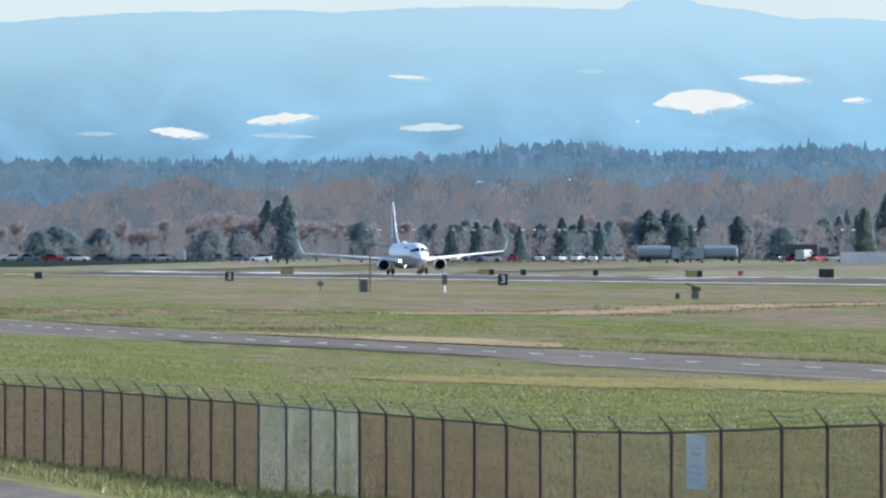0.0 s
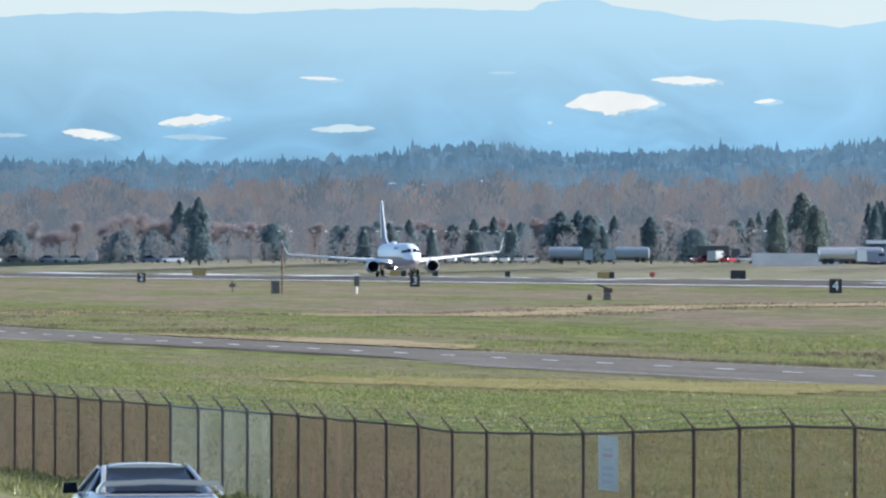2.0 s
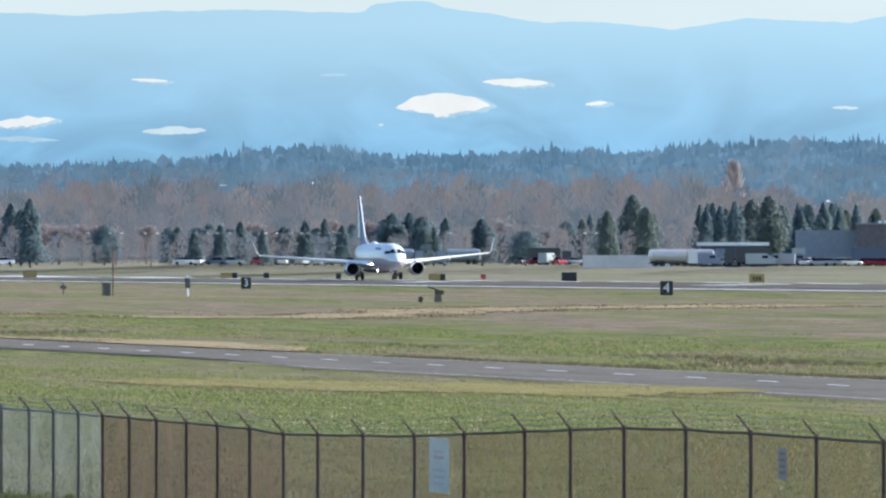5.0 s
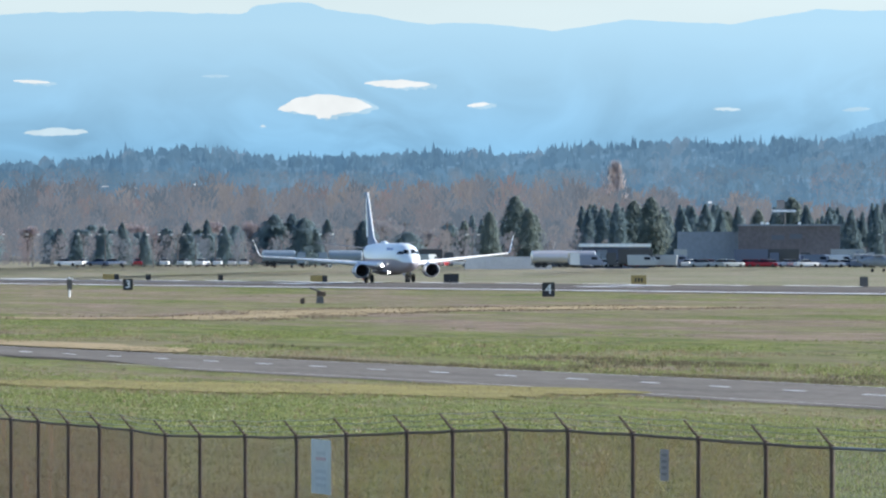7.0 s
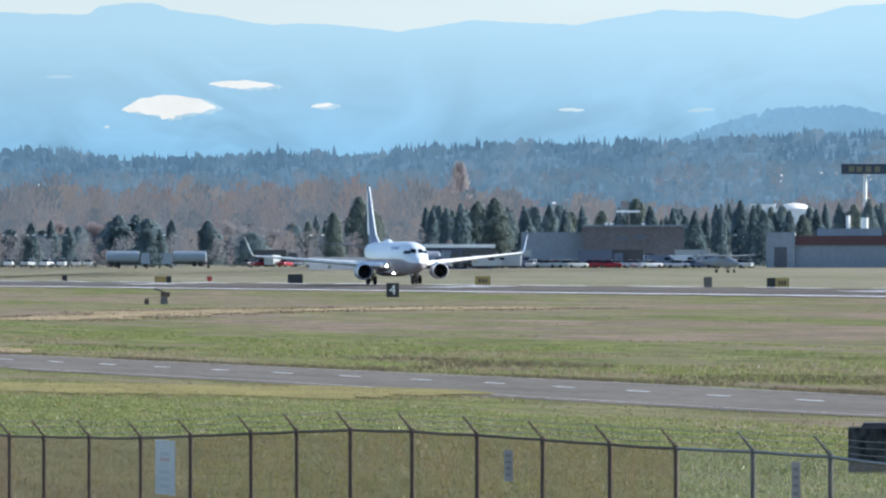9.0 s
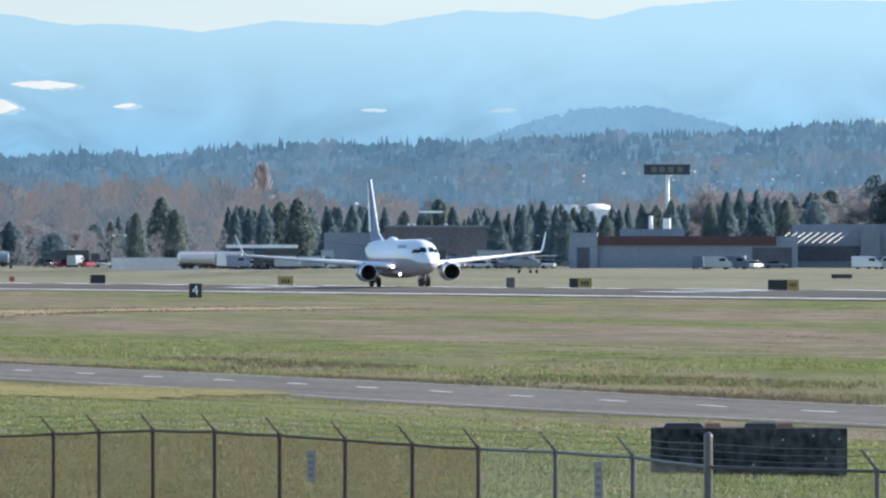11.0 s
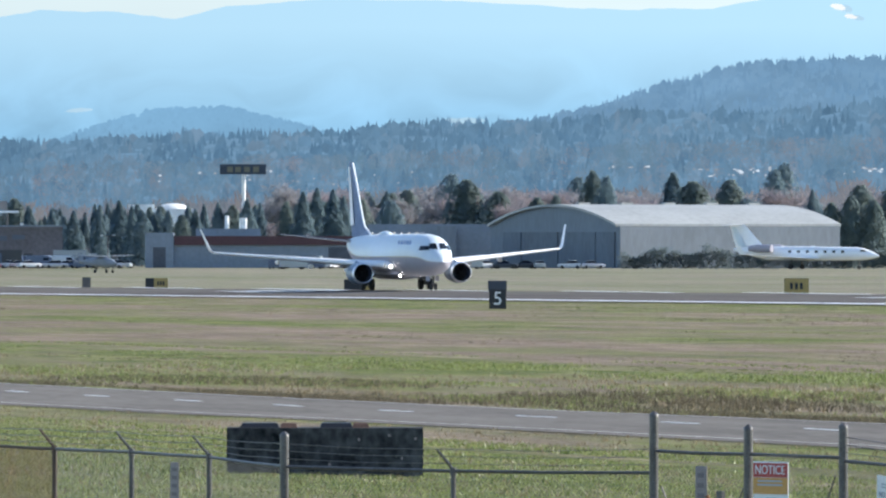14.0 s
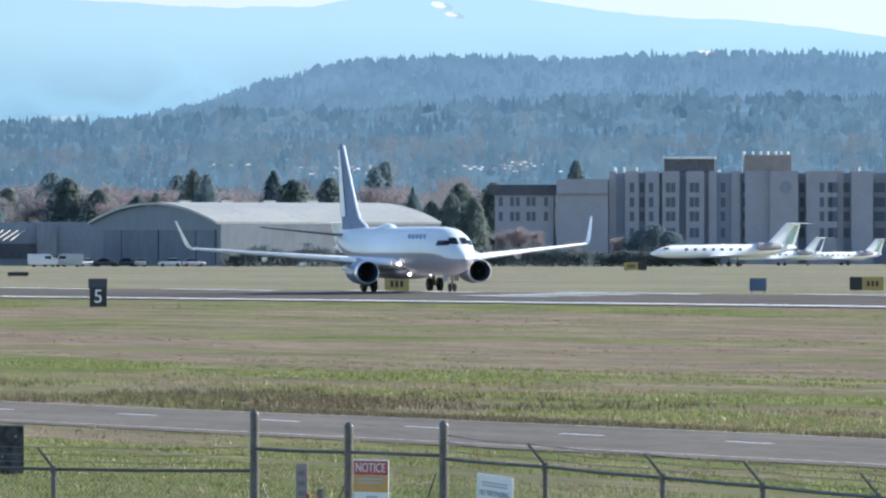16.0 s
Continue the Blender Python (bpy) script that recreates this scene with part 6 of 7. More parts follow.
# ---- buildings behind the apron ----
M_HOTEL = material("hotel_stucco", (0.305, 0.31, 0.345), 0.85, vary=0.08, scale=0.4)
# recessed bays: their shade is put into a darker, bluer stucco colour
M_HOTEL_SHADE = material("hotel_shaded_bay", (0.225, 0.255, 0.315), 0.85, vary=0.08, scale=0.4)
M_HOTEL_ROOF = material("hotel_dark_roof", (0.075, 0.08, 0.10), 0.8, vary=0.2, scale=0.4)
M_TAN = material("tan_parapet", (0.27, 0.235, 0.215), 0.85, vary=0.15, scale=0.5)
M_PANE = material("window_pane", (0.105, 0.125, 0.16), 0.45, spec=0.25)
M_HANGAR = material("hangar_blue_grey", (0.15, 0.185, 0.22), 0.7, vary=0.12, scale=0.15, stretch=(1, 1, 0.3))
M_HANGAR_WALL = material("hangar_pale_wall", (0.18, 0.205, 0.235), 0.75, vary=0.12, scale=0.15, stretch=(1, 1, 0.3))
M_HANGAR_ROOF = material("hangar_roof", (0.34, 0.35, 0.34), 0.6, vary=0.15, scale=0.1)
M_MAROON = material("maroon_fascia", (0.075, 0.030, 0.036), 0.6, vary=0.15, scale=0.2)
M_GREYB = material("grey_cladding", (0.20, 0.235, 0.28), 0.7, vary=0.12, scale=0.15)
M_BROWNB = material("brown_cladding", (0.125, 0.115, 0.125), 0.8, vary=0.25, scale=0.15)
# open bay and doorways are solid boxes; this dark colour paints their inner shade
M_DOOR = material("dark_opening", (0.07, 0.08, 0.10), 0.7, vary=0.2, scale=0.2)
M_LEAF = material("hangar_door_blue", (0.085, 0.115, 0.15), 0.6, vary=0.2, scale=0.2, stretch=(1, 1, 0.3))
M_WHITEB = material("white_cladding", (0.78, 0.78, 0.75), 0.6, vary=0.12, scale=0.2)
APRON = 0.4


class Site:
    """A building seen along the bearing b0..b1 at distance d; local x runs along it, -y looks at the airfield."""

    def __init__(self, name, label, category, b0, b1, d):
        a, b = spot(b0, d), spot(b1, d)
        c = (a + b) / 2
        self.k, self.b0, self.d = d / UNIT, (b0 + b1) / 2, d
        turn = math.degrees(math.atan2(b.y - a.y, b.x - a.x))
        self.ob = thing(name, pose(c.x, c.y, APRON, 0, 0, turn), label, category)

    def x(self, b):
        return (b - self.b0) * self.k

    def z(self, y):
        return EYE + (430.0 - y) * self.k - APRON

    def block(self, name, b0, b1, y0, y1, mat, front=0.0, depth=8.0, label="", parent=None):
        """From the upper y0 down to y1 (None: to the ground)."""
        z1, z0 = self.z(y0), (-0.3 if y1 is None else self.z(y1))
        g = Geo().box(((self.x(b0) + self.x(b1)) / 2, front + depth / 2, (z0 + z1) / 2), (abs(self.x(b1) - self.x(b0)), depth, z1 - z0))
        return part(name, g, mat, parent or self.ob, label)

    def pane(self, b, y, w, h, front=0.0, mat=None, name="window"):
        g = Geo().box((self.x(b), front - 0.03, self.z(y)), (w * self.k, 0.12, h * self.k))
        return part(name, g, mat or M_PANE, self.ob)


def build_hotel():
    s = Site("hotel", "large pale stucco hotel of five storeys behind the apron", "hotel", 3616, 4560, 2150)
    # low wing and stair tower
    s.block("wing_wall", 3622, 3726, 339, None, M_HOTEL, 0.0, 14, "pale wing of two storeys")
    s.block("wing_roof", 3616, 3732, 321, 339.5, M_HOTEL_ROOF, -0.5, 15, "dark hipped roof")
    s.block("tower", 3731, 3822, 311, None, M_HOTEL, -2.0, 16, "blank stair tower")
    s.block("tower_band", 3729, 3824, 336, 339, M_TAN, -2.3, 2)
    for b in (3632, 3652, 3662, 3681, 3690, 3712):
        for y in (351, 377):
            s.pane(b, y, 7, 16)
    s.block("main_wall", 3824, 4560, 300, None, M_HOTEL_SHADE, 1.2, 20, "main wall")
    rows = (326, 352, 377, 406)
    # pale piers stand before the main wall
    for b0, b1, out, wins in ((3824, 3836, 0.6, ()), (3852, 3876, 0.0, (3864,)), (3888, 3912, 0.0, (3898,)), (3918, 3948, -0.4, (3928, 3937)), (3960, 3992, -0.4, (3970, 3979)), (4000, 4014, 0.3, ()), (4040, 4056, 0.3, ()), (4064, 4108, -1.2, ()), (4108, 4158, -2.4, ()), (4172, 4226, -1.0, (4200, 4214)), (4226, 4238, 0.2, ()), (4252, 4290, -1.0, ()), (4318, 4352, -0.6, (4335,)), (4372, 4410, -0.6, (4390,)), (4430, 4470, -0.6, (4450,)), (4490, 4540, -0.6, (4515,))):
        s.block("pier", b0, b1, 297, None, M_HOTEL, out, 3.0)
        for b in wins:
            for y in rows:
                s.pane(b, y, 8, 17, out)
    for b in (3828, 3882, 4025, 4064, 4165, 4243, 4298, 4308):
        for y in rows:
            s.pane(b, y, 12 if b in (4243, 4298) else 8, 17, 1.2)
    for b in (4220,):
        for y in rows:
            s.pane(b, y, 15, 18, -1.0)
    disc = Geo().tube((s.x(4136), -2.55, s.z(326)), (s.x(4136), -2.4, s.z(326)), 11 * s.k, n=24)
    part("emblem", disc, M_GREYB, s.ob, "round grey emblem")
    s.block("penthouse", 3921, 4010, 273, 301, M_BROWNB, 2, 12, "brown plant room")
    s.block("penthouse_roof", 3919, 4012, 271, 275, M_WHITEB, 1.6, 13)
    s.block("penthouse", 4063, 4146, 268, 301, M_TAN, 2, 12, "tan plant room")
    for b in (4078, 4092, 4104, 4118, 4128, 4140, 4062, 3834, 3850, 3872, 3906, 4266, 4330, 4374):
        part("chimney", Geo().tube((s.x(b), 3.5, s.z(303)), (s.x(b), 3.5, s.z(290 if b < 4060 or b > 4150 else 262)), 0.25, n=8), M_WHITEB, s.ob)


def build_hangar():
    d, k = 1950, 1950 / UNIT
    corner = spot(3135, d, APRON)
    lat = (spot(3200, d) - spot(3100, d)).normalized()
    away = Vector((corner.x, corner.y, 0)).normalized()
    end = (-lat * 0.48 + away * 0.877).normalized()       # along the doors, to the far corner
    side = (lat * 0.877 + away * 0.48).normalized()      # along the long wall
    W, L = 50.0, 46.0
    eave, crown = EYE + (430 - 391) * k - APRON, EYE + (430 - 356) * k - APRON
    h = thing("aircraft_hangar", Matrix(((end.x, side.x, 0, corner.x), (end.y, side.y, 0, corner.y), (0, 0, 1, APRON), (0, 0, 0, 1))), "wide aircraft hangar with a shallow arched pale roof", "hangar")
    n = 20
    arch = [(W * i / n, eave + (crown - eave) * (1 - (2 * i / n - 1) ** 2)) for i in range(n + 1)]
    g = Geo()
    g.v = [(x, y, z) for y in (0.0, 0.4) for x, z in [(0, -0.3)] + arch + [(W, -0.3)]]
    m = n + 3
    g.f = [tuple(range(m)), tuple(range(2 * m - 1, m - 1, -1))]
    part("end_wall", g, M_HANGAR, h, "blue-grey gable wall")
    g = Geo()
    g.loft([[(x, -0.8, z + 0.05), (x, L + 0.6, z + 0.05), (x, L + 0.6, z + 0.5), (x, -0.8, z + 0.5)] for x, z in arch])
    part("roof", g, M_HANGAR_ROOF, h, "pale arched roof")
    part("side_wall", Geo().box((-0.2, L / 2, eave / 2 - 0.2), (0.4, L, eave + 0.4)), M_HANGAR_WALL, h, "pale ribbed side wall")
    part("far_wall", Geo().box((W + 0.2, L / 2, eave / 2 - 0.2), (0.4, L, eave + 0.4)), M_HANGAR_WALL, h)
    part("back_wall", Geo().box((W / 2, L + 0.2, eave / 2 - 0.2), (W, 0.4, eave + 0.4)), M_HANGAR, h)
    for i in range(6):
        part("door_leaf", Geo().box((5 + 7.2 * i, -0.2 - 0.12 * (i % 2), 3.3), (7.0, 0.2, 6.6)), M_LEAF, h, "tall dark sliding hangar door leaf")
    for y in (9.0, 27.5, 37.0):
        part("side_door", Geo().box((-0.45, y, 2.0), (0.1, 4.0, 4.0)), M_HANGAR, h)
    for i in range(5):
        part("roof_vent", Geo().box((W * 0.5, 6 + 9 * i, crown + 0.6), (1.2, 2.4, 0.5)), M_HANGAR_ROOF, h)


def build_low_buildings():
    s = Site("hangar_annexe", "low blue-grey annexe beside the hangar", "building", 2690, 2905, 2010)
    s.block("wall", 2690, 2910, 387, None, M_GREYB, 0, 20, "blue-grey wall")
    s.block("pillar_wall", 2812, 2846, 390, None, M_HANGAR_WALL, -2, 4, "pale end bay")
    s.block("opening", 2700, 2810, 425, 452, M_DOOR, -0.2, 1.0, "dark covered bay")
    for i in range(9):
        b = 2660 + 13 * i
        p0, p1 = (s.x(b), -6.0, s.z(420)), (s.x(b + 26), -1.0, s.z(402))
        part("awning_strut", Geo().tube(p0, p1, 0.13, n=6), M_HANGAR_ROOF, s.ob, "slanted white awning strut")
    s = Site("cargo_building", "long low grey cargo building with a maroon fascia", "building", 2296, 2700, 1980)
    s.block("wall", 2344, 2700, 408, None, M_GREYB, 0, 22, "grey wall")
    s.block("fascia", 2347, 2662, 408, 424, M_MAROON, -0.5, 3, "dark maroon fascia")
    s.block("end_block", 2296, 2346, 402, None, M_GREYB, -1.0, 20, "taller grey end block")
    s.block("roof_unit", 2385, 2500, 395, 408.5, M_GREYB, 4, 10, "roof plant")
    for b0, b1 in ((2310, 2332), (2620, 2690)):
        s.block("door", b0, b1, 428, None, M_DOOR, -1.15 if b0 < 2340 else -0.15, 0.4, "dark doorway")
    for b in (2440, 2466, 2472):
        part("stack", Geo().tube((s.x(b), 8, s.z(396)), (s.x(b), 8, s.z(372 if b < 2450 else 376)), 0.4, n=10), M_WHITEB, s.ob, "white vent stack")
    s = Site("brown_warehouse", "dark brown flat-roofed warehouse behind the car park", "building", 1860, 2150, 2080)
    s.block("wall", 1970, 2150, 391, None, M_BROWNB, 0, 18, "dark brown wall")
    s.block("low_wall", 1862, 1972, 402, None, M_GREYB, 3, 16, "grey lower wing")
    s.block("roof_edge", 1968, 2152, 389, 392, M_GREYB, -0.5, 19)
    for b in (2012, 2022, 2078):
        s.block("roof_light", b - 3, b + 3, 385, 389.5, M_WHITEB, 1.0, 1.0)
    for b, y in ((2040, 412), (2072, 410)):
        s.pane(b, y, 22, 8)
    s = Site("long_shed", "long dark blue shed with a bright white roof", "building", 1690, 1815, 2000)
    s.block("wall", 1694, 1812, 428, None, material("shed_blue", (0.05, 0.07, 0.12), 0.6, vary=0.2, scale=0.3), 0, 6, "dark blue wall")
    s.block("roof", 1688, 1816, 423, 429, M_WHITEB, -0.8, 8, "bright white metal roof")
    for b in (1720, 1765):
        s.block("door", b, b + 18, 434, None, M_GREYB, -0.12, 0.3)
    s = Site("white_hall", "white domed hall among trees", "building", 2262, 2380, 2480)
    dome = Geo().loft([[(s.x(2345) + 31 * s.k * c * math.cos(q), 7 + 31 * s.k * c * math.sin(q), s.z(364) + 14 * s.k * e) for q in [2 * math.pi * i / 20 for i in range(20)]] for c, e in ((1.0, 0.0), (0.96, 0.3), (0.84, 0.58), (0.62, 0.82), (0.34, 0.95), (0.04, 1.0))])
    part("dome", dome, M_WHITEB, s.ob, "white barrel vault", True)
    s.block("wall", 2266, 2312, 352, None, M_WHITEB, 4, 10)
    s.block("wall", 2309, 2381, 360, None, M_WHITEB, 0, 14)
    s = Site("roadside_board", "small tan and white advertising board on a thin post", "sign", 2034, 2066, 2100)
    s.block("board", 2038, 2052, 346, 362, M_TAN, 0, 0.4, "small tan board")
    s.block("panel", 2030, 2072, 363, 367, M_WHITEB, 0, 0.4)
    part("post", Geo().tube((s.x(2052), 0.2, -0.3), (s.x(2052), 0.2, s.z(366)), 0.2, n=8), M_STEEL, s.ob)
    M_DULL = material("dull_yellow", (0.17, 0.16, 0.11), 0.6, vary=0.1, scale=1)
    # the tall pylon sign, its lettering as plain shapes
    s = Site("pylon_sign", "tall store pylon sign, dark blue with yellow shapes", "sign", 2428, 2510, 2450)
    s.block("board", 2428, 2510, 281, 299, material("sign_navy", (0.03, 0.045, 0.07), 0.5, vary=0.1, scale=0.5), 0, 1.0, "dark blue board")
    for b in (2446, 2460, 2476, 2492):
        s.block("shape", b - 5, b + 5, 285.5, 295, M_DULL, -0.12, 0.15, "yellow block")
    part("mast", Geo().tube((s.x(2470), 0.6, -0.3), (s.x(2470), 0.6, s.z(299)), 0.45, n=12), M_WHITEB, s.ob, "pale steel mast", True)
    s.block("tank", 2465, 2476, 377, 392, M_WHITEB, -3, 1.4, "white box on the mast")
    s = Site("site_wall", "long low pale concrete wall at the airfield edge", "wall", 1486, 1640, 1930)
    s.block("wall", 1486, 1640, 446, None, material("pale_block_wall", (0.60, 0.57, 0.56), 0.85, vary=0.15, scale=0.4), 0, 0.6)


build_hotel()
build_hangar()
build_low_buildings()


# ---- parked aircraft ----
M_JET = material("jet_white", (0.86, 0.87, 0.88), 0.25, vary=0.04, scale=0.6, spec=0.6)


def build_bizjet(label, length, stripe):
    """A parked business jet along +x, engines at the tail, T-tail."""
    j = thing("business_jet", Matrix(), label, "airplane")
    s = length / 29.0
    st = ((14.5, 0.05, 2.2, 2.3), (13.6, 0.5, 1.85, 2.75), (12.2, 0.9, 1.6, 3.35), (10.5, 1.15, 1.5, 3.75), (0, 1.2, 1.5, 3.9), (-7, 1.15, 1.6, 3.9), (-10.5, 0.7, 2.3, 3.8), (-13.5, 0.2, 3.1, 3.6))
    st = [tuple(v * s for v in r) for r in st]
    M_HULL = M_JET
    part("fuselage", sheet([hull_ring(*r, 0, 2 * math.pi, 24) for r in st]), M_HULL, j, "white fuselage", True)
    for side in (-1, 1):
        part("wing", Geo().loft([aerofoil((3.5 * s, side * 0.8 * s, 1.75 * s), (-2.5 * s, side * 0.8 * s, 1.7 * s), 0.25 * s), aerofoil((-4.0 * s, side * 13.2 * s, 2.5 * s), (-5.4 * s, side * 13.2 * s, 2.5 * s), 0.06 * s)]), M_WING, j, "", True)
        part("winglet", Geo().loft([aerofoil((-4.0 * s, side * 13.2 * s, 2.5 * s), (-5.4 * s, side * 13.2 * s, 2.5 * s), 0.05 * s), aerofoil((-5.2 * s, side * 13.7 * s, 4.0 * s), (-5.9 * s, side * 13.7 * s, 4.0 * s), 0.03 * s, Vector((0, 1, 0)))]), M_WING, j, "", True)
        part("engine", Geo().loft([[(x * s, (side * 2.0 + r * math.cos(a)) * s, (3.5 + r * math.sin(a)) * s) for a in [2 * math.pi * k / 16 for k in range(16)]] for x, r in ((-5.2, 0.62), (-5.8, 0.72), (-8.0, 0.70), (-9.6, 0.45))]), M_BELLY, j, "", True)
        part("tailplane", Geo().loft([aerofoil((-12.0 * s, side * 0.1 * s, 7.6 * s), (-14.6 * s, side * 0.1 * s, 7.6 * s), 0.12 * s), aerofoil((-13.6 * s, side * 5.2 * s, 7.5 * s), (-15.0 * s, side * 5.2 * s, 7.5 * s), 0.05 * s)]), M_HULL, j, "", True)
        part("main_wheel", wheel_geo(-1.5 * s, side * 2.1 * s, 0.45 * s, 0.45 * s, 0.4 * s), M_TYRE, j, "", True)
        part("main_leg", Geo().tube((-1.5 * s, side * 2.1 * s, 0.4 * s), (-1.4 * s, side * 1.9 * s, 1.7 * s), 0.1 * s, n=8), M_STEEL, j)
        for k in range(7):
            part("cabin_window", Geo().box(((8.0 - 1.7 * k) * s, side * 1.185 * s, 3.0 * s), (0.55 * s, 0.06, 0.4 * s)), M_GLASS, j)
        part("cockpit_window", Geo().box((11.7 * s, side * 0.82 * s, 3.18 * s), (0.9 * s, 0.3 * s, 0.3 * s)), M_GLASS, j)
    fin = Geo().loft([aerofoil((-7.6 * s, 0, 3.7 * s), (-13.2 * s, 0, 3.6 * s), 0.22 * s, Vector((0, 1, 0))), aerofoil((-11.6 * s, 0, 7.65 * s), (-14.4 * s, 0, 7.65 * s), 0.12 * s, Vector((0, 1, 0)))])
    f = part("fin", fin, M_HULL, j, "white swept fin", True)
    for side in (-1, 1):
        part("fin_stripe", Geo().loft([[(-11.2 * s, side * 0.17 * s, 3.9 * s), (-12.6 * s, side * 0.17 * s, 3.9 * s)][::1] + [(-12.6 * s, side * 0.2 * s, 3.9 * s), (-11.2 * s, side * 0.2 * s, 3.9 * s)], [(-13.2 * s, side * 0.10 * s, 7.2 * s), (-14.0 * s, side * 0.10 * s, 7.2 * s), (-14.0 * s, side * 0.14 * s, 7.2 * s), (-13.2 * s, side * 0.14 * s, 7.2 * s)]]), stripe, f)
    part("nose_leg", Geo().tube((10.5 * s, 0, 0.2 * s), (10.5 * s, 0, 1.7 * s), 0.08 * s, n=8), M_STEEL, j)
    part("nose_wheel", wheel_geo(10.5 * s, 0, 0.32 * s, 0.32 * s, 0.3 * s), M_TYRE, j, "", True)
    return j


def park(ob, b, d, turn):
    p = spot(b, d, APRON)
    a = math.degrees(math.atan2(-p.y, -p.x))      # towards the levee
    ob.matrix_basis = pose(p.x, p.y, APRON, 0, 0, a + turn)


def build_parked_aircraft():
    green = material("green_stripe", (0.24, 0.38, 0.33), 0.4)
    blue = material("blue_stripe", (0.04, 0.08, 0.2), 0.4)
    park(build_bizjet("white business jet with a pale tail parked by the hangar", 29.5, M_HULL), 3462, 1850, 62)
    park(build_bizjet("white business jet with a green tail stripe on the apron", 29.5, green), 4030, 1900, -66)
    park(build_bizjet("small white business jet parked on the apron", 20.0, blue), 4120, 1990, -66)
    park(build_bizjet("small white business jet parked on the far apron", 19.0, green), 4232, 2010, -62)
    p = thing("small_plane", Matrix(), "small dark propeller plane parked behind the taxiway", "airplane")
    part("fuselage", sheet([hull_ring(*r, 0, 2 * math.pi, 14) for r in ((4, 0.1, 1.3, 1.5), (3.2, 0.5, 0.9, 1.9), (1.5, 0.65, 0.8, 2.4), (-0.5, 0.6, 0.9, 2.4), (-4.5, 0.15, 1.4, 1.8))]), M_GREYB, p, "", True)
    part("wing", Geo().loft([aerofoil((1.4, -5.5, 2.6), (0, -5.5, 2.6), 0.1), aerofoil((1.5, 0, 2.45), (-0.1, 0, 2.45), 0.14), aerofoil((1.4, 5.5, 2.6), (0, 5.5, 2.6), 0.1)]), M_GREYB, p, "", True)
    part("fin", Geo().loft([aerofoil((-3.4, 0, 1.7), (-4.7, 0, 1.7), 0.06, Vector((0, 1, 0))), aerofoil((-4.1, 0, 3.0), (-4.9, 0, 3.0), 0.04, Vector((0, 1, 0)))]), M_GREYB, p, "", True)
    part("tailplane", Geo().box((-4.2, 0, 1.75), (0.9, 3.4, 0.08)), M_GREYB, p)
    for y in (-1.1, 1.1):
        part("wheel", wheel_geo(0.3, y, 0.28, 0.28, 0.16), M_TYRE, p, "", True)
        part("leg", Geo().tube((0.3, y, 0.3), (0.5, y * 0.4, 1.0), 0.05, n=6), M_STEEL, p)
    part("nose_wheel", wheel_geo(3.0, 0, 0.25, 0.25, 0.14), M_TYRE, p, "", True)
    part("nose_leg", Geo().tube((3.0, 0, 0.2), (3.0, 0, 1.1), 0.05, n=6), M_STEEL, p)
    park(p, 2215, 1560, 40)


build_parked_aircraft()


